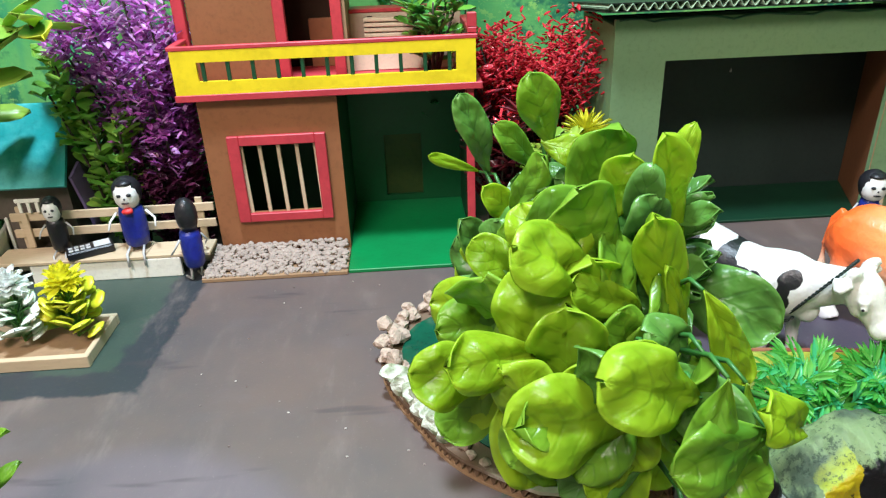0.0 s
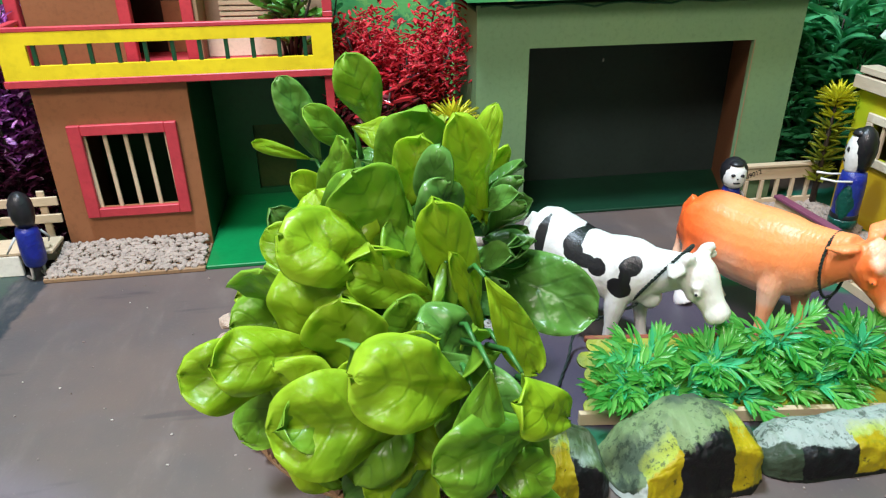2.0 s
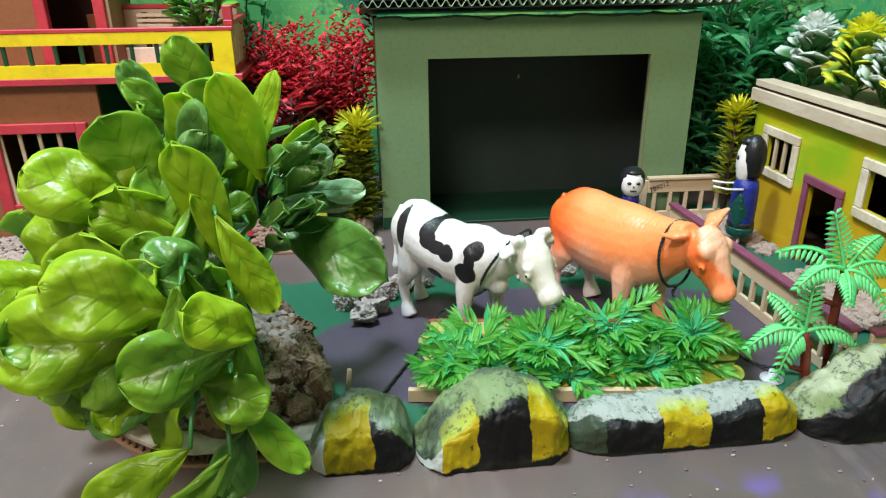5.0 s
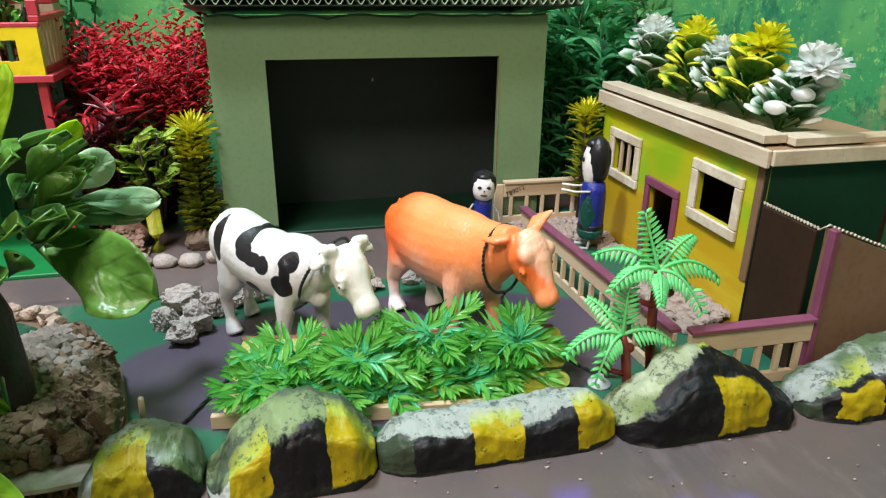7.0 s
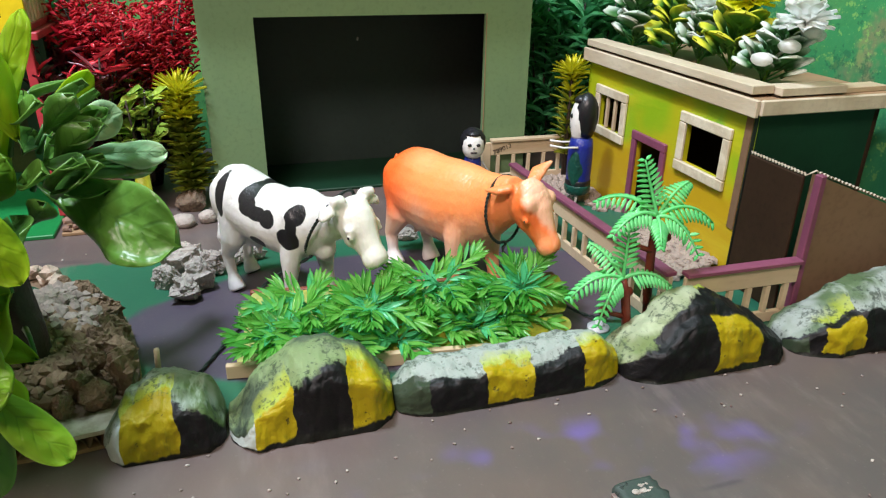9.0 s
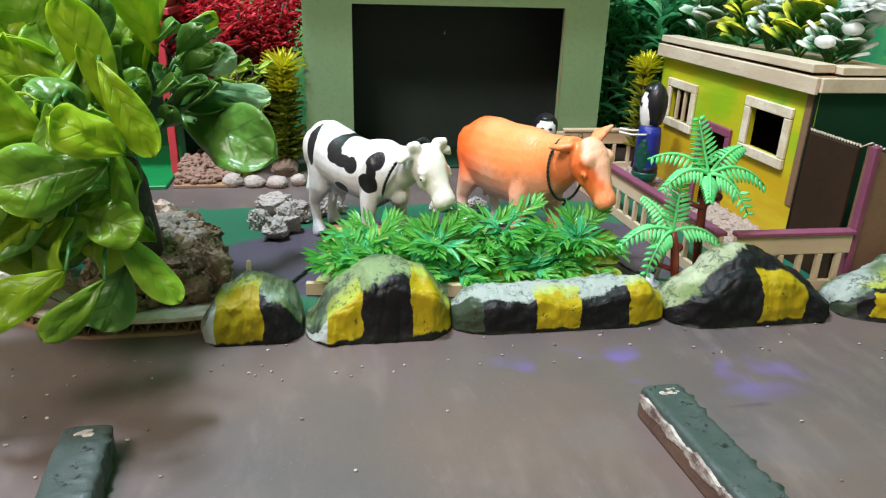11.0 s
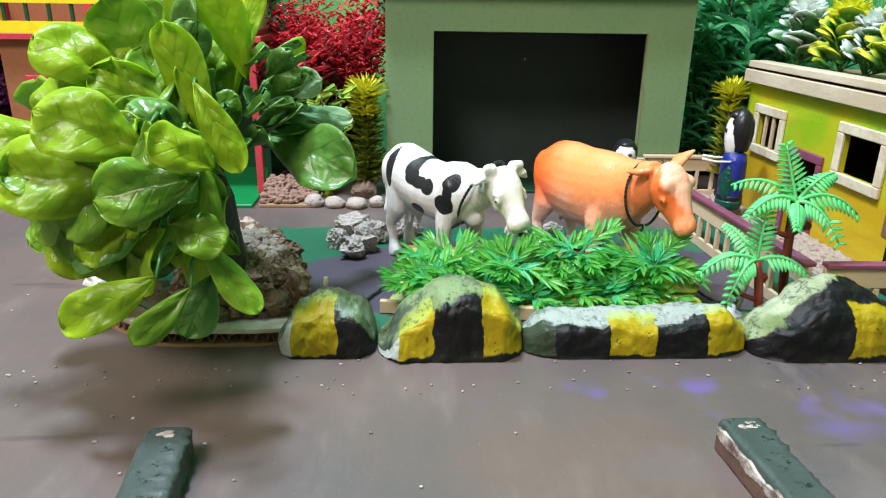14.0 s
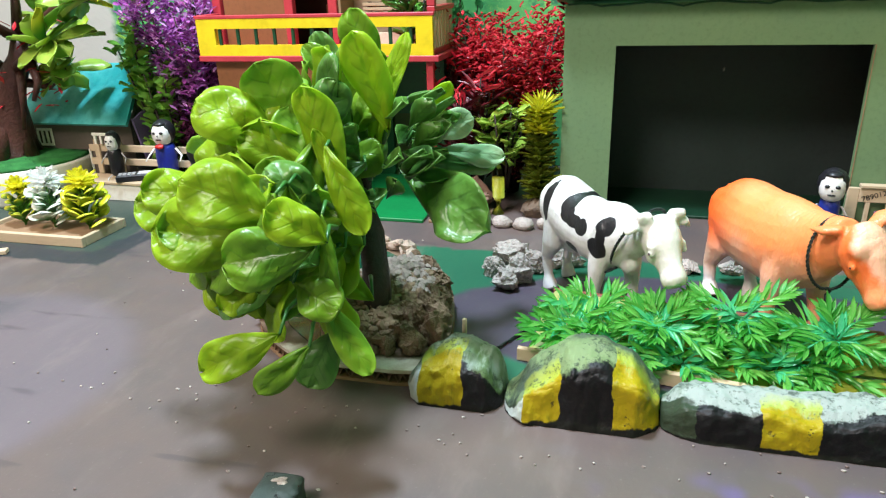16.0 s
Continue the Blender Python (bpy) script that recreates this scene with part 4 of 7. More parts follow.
# ---- green shed ----
def shed():
    h = thing("shed", (0, 0, 0), "sage green cardboard shed with wide dark opening", "shed")
    y = 0.765
    part("front_wall", wall_with_hole(Build(), 0.233, 0.616, 0.0, 0.252, 0.292, 0.558, 0.0, 0.206, y, y + 0.006), "sage", h, "sage green painted front")
    part("reveal", Build().box(0.5585, 0.5595, y - 0.0008, y, 0.0, 0.206, 0.0002), "card", h, "bare cut cardboard edge")
    part("side_wall", Build().box(0.233, 0.239, y + 0.006, 0.905, 0.0, 0.245), "sage", h)
    part("side_wall", Build().box(0.610, 0.616, y + 0.006, 0.905, 0.0, 0.245), "sage", h)
    b = Build()
    vs = [(x, yy, z) for z in (0.004, 0.235) for x, yy in ((0.5600, y + 0.0064), (0.6040, 0.8845), (0.6080, 0.8845), (0.5640, y + 0.0064))]
    b.add(vs, [(3, 2, 1, 0), (4, 5, 6, 7), (0, 1, 5, 4), (1, 2, 6, 5), (2, 3, 7, 6), (3, 0, 4, 7)])
    part("inner_wall", b, "brown", h, "brown slanting inner side wall")
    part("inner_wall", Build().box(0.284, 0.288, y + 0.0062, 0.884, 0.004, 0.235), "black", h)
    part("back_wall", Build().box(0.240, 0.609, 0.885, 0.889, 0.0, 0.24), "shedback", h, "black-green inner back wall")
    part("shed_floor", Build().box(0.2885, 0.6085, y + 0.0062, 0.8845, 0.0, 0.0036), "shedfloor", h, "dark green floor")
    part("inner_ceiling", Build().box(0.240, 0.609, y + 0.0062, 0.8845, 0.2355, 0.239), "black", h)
    part("mark", Build().blob((0.425, 0.884, 0.165), (0.0016, 0.0012, 0.003), 3, 0.2), "chalk", h)
    # corrugated cardboard roof, its flutes seen at the front edge
    r0, r1, ya, yb, za, zb = 0.217, 0.648, 0.742, 0.925, 0.2625, 0.244
    b = Build()
    for dz, t in ((0.0, 0.0012), (0.0085, 0.0012)):
        b.add([(r0, ya, za + dz), (r1, ya, za + dz), (r1, yb, zb + dz), (r0, yb, zb + dz), (r0, ya, za + dz + t), (r1, ya, za + dz + t), (r1, yb, zb + dz + t), (r0, yb, zb + dz + t)],
              [(3, 2, 1, 0), (4, 5, 6, 7), (0, 1, 5, 4), (1, 2, 6, 5), (2, 3, 7, 6), (3, 0, 4, 7)])
    roof = part("roof", b, "black", h, "dark green corrugated cardboard roof")
    n = 38 * 8
    b = Build()
    vs, fs = [], []
    for i in range(n + 1):
        x = r0 + (r1 - r0) * i / n
        dz = 0.0049 + 0.0034 * math.sin(i / 8 * 2 * math.pi)
        for yy, zz in ((ya - 0.0006, za), (yb, zb)):
            vs += [(x, yy, zz + dz - 0.0007), (x, yy, zz + dz + 0.0007)]
    for i in range(n):
        o, p = 4 * i, 4 * (i + 1)
        fs += [(o, p, p + 1, o + 1), (o + 1, p + 1, p + 3, o + 3), (o + 2, o, o + 3, o + 1)[:0] or (o, o + 2, p + 2, p)]
    b.add(vs, fs, 0, True)
    part("flute", b, "roofedge", roof, "pale green wavy cardboard edge")
    b = Build()
    b.tube([(0.236 + 0.376 * i / 30, y - 0.0022 + 0.0008 * math.sin(i * 1.7), 0.2515 + 0.0012 * math.sin(i * 1.1) - 0.002 * (i % 7 == 3)) for i in range(31)], 0.0013, 6)
    part("glue_bead", b, "dkgreen", h, "uneven glue seam under the roof")
    part("skirting", Build().box(0.2333, 0.2915, y - 0.0012, y, 0.0, 0.016, 0.0003), "dkgreen", h)
    return h


shed()


# ---- lime house with flat roof ----
def lime_house():
    h = thing("house", (0, 0, 0), "lime yellow cardboard house with flat stick-edged roof", "house")
    x0, x1, y0, y1, zt = 0.683, 0.812, 0.443, 0.728, 0.163
    # front wall faces -x: two windows and a doorway cut through
    b = panel(Build(), [y0 - 0.0055, 0.468, 0.526, 0.560, 0.608, 0.645, 0.697, y1], [0.0, 0.083, 0.088, 0.089, 0.122, 0.128, zt],
              {(1, 2), (1, 3), (1, 4), (3, 0), (3, 1), (3, 2), (5, 1), (5, 2), (5, 3)}, lambda u, w, t: (t, u, w), x0, x0 + 0.005)
    part("front_wall", b, "lime", h, "brushed lime and ochre paint")
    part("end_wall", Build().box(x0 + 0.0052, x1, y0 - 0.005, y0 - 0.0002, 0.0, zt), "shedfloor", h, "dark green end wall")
    part("corner_strip", Build().box(x0 - 0.0012, x0 - 0.0001, y0 - 0.0055, y0 + 0.0030, 0.05, zt - 0.0092, 0.0003), "leanto", h, "bare brown cardboard corner strip")
    part("corner_edge", Build().box(x0 - 0.0004, x0 + 0.0035, y0 - 0.0068, y0 - 0.0056, 0.0, zt, 0.0003), "black", h)
    part("end_wall", Build().box(x0 + 0.0003, x1, y1 + 0.0002, y1 + 0.005, 0.0, zt), "lime", h)
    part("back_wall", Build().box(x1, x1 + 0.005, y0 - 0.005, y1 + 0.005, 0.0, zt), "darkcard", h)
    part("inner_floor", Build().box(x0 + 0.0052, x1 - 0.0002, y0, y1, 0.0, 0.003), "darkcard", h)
    # roof: card deck with two tiers of pale sticks
    part("roof_deck", Build().box(x0 - 0.004, x1 + 0.006, y0 - 0.012, y1 + 0.006, zt + 0.0002, zt + 0.006), "card", h, "bare cardboard roof deck")
    part("eave_board", Build().box(x0 - 0.0085, x0 - 0.0042, y0 - 0.014, y1 + 0.008, zt - 0.009, zt + 0.0058), "eave", h, "weathered pale eave stick")
    part("eave_board", Build().box(x0 - 0.004, x1 + 0.008, y0 - 0.0165, y0 - 0.0122, zt - 0.007, zt + 0.0058), "eave", h, "weathered pale eave stick")
    # dark strips added under the edge sticks to draw the shaded gaps
    part("gap_shade_strip", Build().box(x0 - 0.0025, x0 + 0.012, y0 - 0.001, y1 + 0.002, zt + 0.0062, zt + 0.0084), "darkcard", h, "dark strip added to deepen the shadow gap")
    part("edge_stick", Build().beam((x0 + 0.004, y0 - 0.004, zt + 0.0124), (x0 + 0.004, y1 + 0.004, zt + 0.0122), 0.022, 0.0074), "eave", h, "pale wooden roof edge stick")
    part("gap_shade_strip", Build().box(x0 + 0.0155, x0 + 0.083, y0 - 0.0085, y0 + 0.006, zt + 0.0062, zt + 0.0076), "darkcard", h)
    part("edge_stick", Build().beam((x0 + 0.0158, y0 - 0.002, zt + 0.0112), (x0 + 0.084, y0 - 0.001, zt + 0.0110), 0.021, 0.0068), "eave", h)
    part("edge_stick", Build().beam((x0 + 0.086, y0 + 0.002, zt + 0.0085), (x1 + 0.005, y0 + 0.004, zt + 0.0085), 0.018, 0.005), "wood", h)
    # windows
    def window(ya, yb, za, zb, bars):
        e = 0.009
        w = part("window", Build().box(x0 - 0.004, x0 - 0.0002, ya - e, yb + e, zb - 0.001, zb + e), "frame", h, "cream-framed window")
        part("window_frame", Build().box(x0 - 0.0045, x0 - 0.0003, ya - e, yb + e, za - e, za + 0.001), "frame", w)
        part("window_frame", Build().box(x0 - 0.0038, x0 - 0.0004, ya - e, ya + 0.001, za + 0.0012, zb - 0.0012), "frame", w)
        part("window_frame", Build().box(x0 - 0.0038, x0 - 0.0004, yb - 0.001, yb + e, za + 0.0012, zb - 0.0012), "frame", w)
        for i in range(bars):
            yy = ya + (yb - ya) * (i + 1) / (bars + 1)
            part("bar", Build().box(x0 - 0.002, x0 + 0.0015, yy - 0.002, yy + 0.002, za + 0.0012, zb - 0.0012, 0.0004), "wood", w)
        return w
    window(0.468, 0.526, 0.088, 0.128, 0)
    window(0.645, 0.697, 0.083, 0.122, 2)
    # door surround
    d = part("door_frame", Build().box(x0 - 0.004, x0 - 0.0002, 0.552, 0.560, 0.0, 0.0885), "mauve", h, "mauve painted door surround")
    part("jamb", Build().box(x0 - 0.004, x0 - 0.0002, 0.608, 0.616, 0.0, 0.0885), "mauve", d)
    part("lintel", Build().box(x0 - 0.0045, x0 - 0.0003, 0.552, 0.616, 0.0886, 0.0975), "mauve", d)
    return h


lime_house()


def lean_to():
    h = thing("lean_to", (0, 0, 0), "brown cardboard lean-to with sloping corrugated top edge", "shed")
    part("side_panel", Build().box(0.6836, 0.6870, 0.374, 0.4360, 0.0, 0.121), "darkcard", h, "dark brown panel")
    # front panel, its top sloping down towards the wall
    b = Build()
    vs = [(x, y, z) for y in (0.370, 0.3738) for x, z in ((0.692, 0.0), (0.843, 0.0), (0.843, 0.064), (0.692, 0.123))]
    b.add(vs, [(0, 1, 2, 3), (7, 6, 5, 4), (0, 4, 5, 1), (1, 5, 6, 2), (2, 6, 7, 3), (3, 7, 4, 0)])
    part("front_panel", b, "leanto", h, "lighter brown sloping panel")
    b = Build()
    n = 180
    vs, fs = [], []
    path = [((0.694, 0.437 - 0.065 * i / 60, 0.1225) if i < 60 else (0.694 + 0.148 * (i - 60) / 120, 0.372, 0.1245 - 0.0580 * (i - 60) / 120)) for i in range(n + 1)]
    path = [(x - (0.0085 if i < 60 else 0), y, z) for i, (x, y, z) in enumerate(path)]
    for i, (x, y, z) in enumerate(path):
        w = 0.0011 * math.sin(i * 1.9)
        for dz in (0.0, 0.0006):
            vs += [(x - (0.001 if i < 60 else 0), y - (0 if i < 60 else 0.001), z + w + dz), (x + (0.001 if i < 60 else 0), y + (0 if i < 60 else 0.001), z + w + dz)]
    for i in range(n):
        o, p = 4 * i, 4 * i + 4
        fs += [(o, o + 1, p + 1, p), (o + 2, p + 2, p + 3, o + 3), (o, p, p + 2, o + 2), (o + 1, o + 3, p + 3, p + 1)]
    b.add(vs, fs)
    part("flute", b, "paleflute", h, "wavy pale cut cardboard edge")
    part("post", Build().box(0.6905, 0.6965, 0.3625, 0.3698, 0.0, 0.124), "mauve", h, "mauve post")
    return h


lean_to()


def yard_fence(a, c, n, top, mat_top, label):
    f = thing("fence", (a[0], a[1], 0), label, "fence", group="stick fences round the lime house yard")
    a, c = Vector((0, 0, 0)), Vector((c[0] - a[0], c[1] - a[1], 0))
    d = c.normalized()
    z = Vector((0, 0, 1))
    part("top_rail", Build().beam(a + z * (top - 0.002), c + z * (top - 0.002), 0.010, 0.0036), mat_top, f, "flat painted top rail")
    part("upper_rail", Build().beam(a + z * (top - 0.0125), c + z * (top - 0.0125), 0.004, 0.0165), "wood", f, "flat pale board")
    part("bottom_rail", Build().beam(a + z * 0.005, c + z * 0.005, 0.004, 0.010), "wood", f)
    for i in range(n):
        p = a + d * (c.length * (i + 0.5) / n)
        part("baluster", Build().box(p.x - 0.0022, p.x + 0.0022, p.y - 0.0022, p.y + 0.0022, 0.0102, top - 0.0210, 0.0004), "wood", f, "thin upright stick")
    return f


yard_fence((0.583, 0.364), (0.689, 0.3625), 6, 0.055, "mauve", "pale stick fence with mauve painted top rail")
yard_fence((0.577, 0.372), (0.563, 0.672), 15, 0.052, "mauve", "pale stick fence with mauve painted top rail")
bare = yard_fence((0.568, 0.758), (0.672, 0.756), 5, 0.056, "wood", "bare stick fence beside the shed with printed digits")
txt = bpy.data.curves.new("printed_digits", "FONT")
txt.body, txt.size, txt.extrude = "789012", 0.0085 * K, 0.0002
tob = new("printed_digits", txt)
me = bpy.data.meshes.new_from_object(tob.evaluated_get(bpy.context.evaluated_depsgraph_get()))
bpy.data.objects.remove(tob)
me.materials.append(M["hair"])
digits = new("printed_digits", me)
digits.parent = bare
digits.matrix_local = pose(0.004 * K, -0.0024 * K, 0.0360 * K, 90, -20, 0)
tagged(digits, "small black printed digits")
part("end_board", Build().box(-0.012, 0.0, -0.002, 0.002, 0.0, 0.052), "wood", bare)
b = pebbles(Build(), 420, 0.634, 0.680, 0.448, 0.562, 0.0, 0.0050, 21, lambda x, y: 0.012 * max(0, (x - 0.634) / 0.045))
solid("gravel_bed", b, "gravel", "pinkish gravel heaped under the lime house window", "gravel", kind="stuff")
b = pebbles(Build(), 520, 0.572, 0.680, 0.68, 0.752, 0.0, 0.005, 22)
b = pebbles(b, 90, 0.650, 0.679, 0.62, 0.70, 0.0, 0.005, 23)
solid("gravel_bed", b, "gravel", "pinkish gravel along the bare stick fence", "gravel", kind="stuff")


# ---- teal-roofed hut ----
def hut():
    h = thing("hut", (0, 0, 0), "small grey cardboard hut with teal painted gable roof", "hut")
    xa, xb = -0.57, -0.392
    wall = Build()
    wall_with_hole(wall, xa, xb, 0.0, 0.104, -0.512, -0.472, 0.0, 0.058, 0.775, 0.780)
    part("front_wall", wall, "grey", h, "grey-brown wall with dark doorway")
    b = Build()
    gab = [(0.7802, 0.0), (0.868, 0.0), (0.868, 0.096), (0.8245, 0.165), (0.7802, 0.096)]
    vs = [(x, y, z) for x in (xb - 0.005, xb) for y, z in gab]
    b.add(vs, [(4, 3, 2, 1, 0), (5, 6, 7, 8, 9)] + [(i, (i + 1) % 5, 5 + (i + 1) % 5, 5 + i) for i in range(5)])
    part("gable", b, "grey", h)
    part("back_wall", Build().box(xa, xb, 0.8682, 0.873, 0.0, 0.096), "grey", h)
    for s, (ya, za, yb, zb) in enumerate(((0.762, 0.097, 0.8245, 0.176), (0.887, 0.097, 0.8245, 0.176))):
        d = Vector((0, yb - ya, zb - za)).normalized()
        nn = Vector((0, -d.z, d.y)) * (0.005 if s == 0 else -0.005)
        pts = [Vector((x, y, z)) for x, y, z in ((xa - 0.01, ya, za), (xb + 0.006, ya, za), (xb + 0.003, yb, zb), (xa + 0.012, yb, zb))]
        bb = Build().add(pts + [p + nn for p in pts], [(3, 2, 1, 0), (4, 5, 6, 7), (0, 1, 5, 4), (1, 2, 6, 5), (2, 3, 7, 6), (3, 0, 4, 7)])
        part("roof_slope", bb, "teal", h, "glossy streaked teal roof sheet")
    w = part("window", Build().box(-0.560, -0.532, 0.7725, 0.7748, 0.085, 0.089), "white", h, "white window with upright bars")
    part("window_frame", Build().box(-0.560, -0.532, 0.7725, 0.7748, 0.062, 0.066), "white", w)
    for i in range(4):
        part("bar", Build().box(-0.560 + i * 0.0083, -0.557 + i * 0.0083, 0.7722, 0.7747, 0.066, 0.085, 0.0003), "white", w)
    part("door_edge", Build().box(-0.472, -0.468, 0.772, 0.7748, 0.0, 0.060), "white", h)
    bb = Build().add([(-0.386, 0.772, 0.105), (-0.386, 0.800, 0.115), (-0.372, 0.80, 0.045), (-0.372, 0.772, 0.040), (-0.383, 0.772, 0.105), (-0.383, 0.800, 0.115), (-0.369, 0.80, 0.045), (-0.369, 0.772, 0.040)],
                     [(0, 1, 2, 3), (7, 6, 5, 4), (0, 4, 5, 1), (1, 5, 6, 2), (2, 6, 7, 3), (3, 7, 4, 0)])
    part("flap", bb, "lilac", h, "lilac card flap beside the gable")
    return h


hut()


# ---- bench with dolls ----
def bench():
    h = thing("bench", (0, 0, 0), "white and pale wood stick bench with slatted back", "bench")
    part("front_board", Build().box(-0.428, -0.262, 0.716, 0.722, 0.0, 0.0235), "white", h, "white front board")
    part("seat", Build().box(-0.468, -0.300, 0.714, 0.755, 0.0237, 0.028), "wood", h, "pale stick seat")
    part("seat", Build().box(-0.2995, -0.228, 0.716, 0.752, 0.0237, 0.0278), "wood", h)
    part("back_board", Build().box(-0.46, -0.235, 0.750, 0.7545, 0.0, 0.0235), "white", h)
    for z in (0.046, 0.066):
        part("slat", Build().beam((-0.455, 0.757, z), (-0.226, 0.757, z + 0.001), 0.003, 0.010, (0, 0, 1)), "wood", h, "flat wooden back slat")
    for x in (-0.445, -0.405, -0.243):
        part("upright", Build().box(x - 0.004, x + 0.004, 0.7588, 0.7618, 0.0, 0.078), "wood", h)
    part("upright", Build().box(-0.442, -0.434, 0.752, 0.7550, 0.029, 0.072), "wood", h)
    for x in (-0.4385, -0.4290, -0.4195):
        part("slat", Build().box(x - 0.0019, x + 0.0019, 0.7521, 0.7548, 0.0725, 0.0845, 0.0004), "white", h, "short white end slat")
    part("slat", Build().box(-0.443, -0.415, 0.7522, 0.7547, 0.0847, 0.0890, 0.0005), "white", h)
    return h


bench()
b = Build().box(-0.0245, 0.0245, -0.0115, 0.0115, 0.0, 0.0095, 0.0015)
for i in range(4):
    for k in range(2):
        b.box(-0.0215 + i * 0.0060, -0.0170 + i * 0.0060, -0.0075 + 0.0075 * k, -0.0025 + 0.0075 * k, 0.0095, 0.0101, 0.0001, 1)
b.box(0.0045, 0.0215, -0.0080, 0.0085, 0.0095, 0.0102, 0.0001, 1)
solid("toy_keyboard", b, ["hair", "screen"], "small black box with pale keys on the bench", "toy", at=(-0.364, 0.731, 0.028), turn=28)


def doll(name, at, turn, height, seated, body, label, bow=False, slim=1.0, crown=1.0, low=0.06, cape="", stretched=False):
    """A modelling-clay figure in one mesh: egg body, ball head, hair cap."""
    b = Build()
    s = height
    z0 = 0.0
    b.tube([(0, 0, z0 + s * (low + (q - 0.06) * (0.63 - low) / 0.57)) for q in (0.06, 0.10, 0.22, 0.38, 0.52, 0.60, 0.63)], [s * r for r in (0.085, 0.105, 0.112, 0.114, 0.110, 0.098, 0.06)], 16, 2)
    # white face, black hair round it, eyes, nose and mouth
    b.tube([(0, -0.030 * s, z0 + s * q) for q in (0.60, 0.63, 0.69, 0.77, 0.85, 0.91, 0.94)], [s * r for r in (0.06, 0.096, 0.120, 0.128, 0.118, 0.09, 0.04)], 20, 0)
    b.tube([(0, 0.022 * s, z0 + s * q) for q in (0.63, 0.70, 0.79, 0.88, 0.95, 0.99, 1.0)], [s * r for r in (0.105, 0.134, 0.150, 0.142, 0.105, 0.05, 0.02)], 20, 1)
    b.tube([(0, -0.040 * s, z0 + s * q) for q in (0.925, 0.945, 0.965, 0.98)], [s * r for r in (0.088, 0.080, 0.06, 0.03)], 20, 1)
    for x in (-0.048, 0.048):
        b.blob((x * s, -0.142 * s, 0.805 * s), (0.026 * s, 0.016 * s, 0.023 * s), 1, 0.1, 1, 2, True)
    b.blob((0, -0.156 * s, 0.762 * s), (0.010 * s, 0.010 * s, 0.014 * s), 1, 0, 1, 2, True)
    b.blob((0, -0.146 * s, 0.702 * s), (0.040 * s, 0.016 * s, 0.014 * s), 1, 0.15, 1, 2, True)
    if cape:
        b.tube([(0, 0, z0 + s * q) for q in ((low, low + 0.03, 0.17, 0.19) if stretched else (0.02, 0.06, 0.20, 0.30))], [s * r for r in (0.100, 0.118, 0.122, 0.1165)], 16, 5)
    for x in (-1, 1):
        if stretched:
            b.tube([(x * 0.105 * s, -0.03 * s, 0.545 * s), (x * 0.10 * s, -0.16 * s, 0.535 * s), (x * 0.085 * s, -0.28 * s, 0.548 * s)], [0.010 * s, 0.009 * s, 0.011 * s], 8, 0)
        else:
            b.tube([(x * 0.12 * s, 0, 0.53 * s), (x * 0.19 * s, -0.02 * s, 0.42 * s), (x * 0.20 * s, -0.10 * s, 0.34 * s)], [0.014 * s, 0.011 * s, 0.009 * s], 8, 0 if bow else 3)
        if seated:
            b.tube([(x * 0.06 * s, -0.08 * s, 0.08 * s), (x * 0.07 * s, -0.2 * s, 0.05 * s), (x * 0.07 * s, -0.22 * s, -0.12 * s)], 0.012 * s, 6, 3)
        else:
            b.tube([(x * 0.06 * s, 0, (low + 0.03) * s), (x * 0.06 * s, -0.01 * s, 0.012 * s), (x * 0.07 * s, -0.13 * s, 0.012 * s)], 0.016 * s, 6, 3)
    if stretched:
        # green panel of its gown
        b.blob((0.074 * s, -0.022 * s, 0.345 * s), (0.046 * s, 0.082 * s, 0.185 * s), 6, 0.25, 5, 3, True)
        b.tube([(0, 0, z0 + s * q) for q in (0.185, 0.195, 0.225, 0.235)], [s * r for r in (0.112, 0.118, 0.118, 0.112)], 16, 1)
    if bow:
        b.blob((0, -0.125 * s, 0.595 * s), (0.052 * s, 0.035 * s, 0.042 * s), 2, 0.3, 4, 2, True)
    if slim != 1.0 or crown != 1.0:
        b.v = [Vector((v.x * slim * (crown if v.z > 0.615 * s else 1), v.y * slim * (crown if v.z > 0.615 * s else 1), v.z)) for v in b.v]
    return solid(name, b, ["skin", "hair", body, "metal", "redcloth", cape or body], label, "figurine", at=at, turn=turn)


doll("clay_figure", (-0.397, 0.738, 0.028), 10, 0.068, True, "hair", "clay doll in black with white head, seated on the bench", slim=1.30, crown=0.80)
doll("clay_figure", (-0.312, 0.739, 0.028), 8, 0.086, True, "blue", "clay doll in blue with a red bow, seated on the bench", True, 1.45, 0.84)
doll("clay_figure", (-0.243, 0.708, 0.0), 222, 0.098, False, "blue", "blue clay doll with black hair standing on wire feet", slim=1.05, crown=0.76, low=0.17)
doll("clay_figure", (0.526, 0.706, 0.0), -14, 0.086, False, "blue", "small clay doll in blue and red standing behind the cow", slim=1.10, crown=1.08, cape="rust")
doll("clay_figure", (0.641, 0.658, 0.0), -114, 0.131, False, "blue", "tall clay doll in blue with a green front and outstretched arms", slim=0.97, crown=0.75, low=0.105, cape="gown", stretched=True)


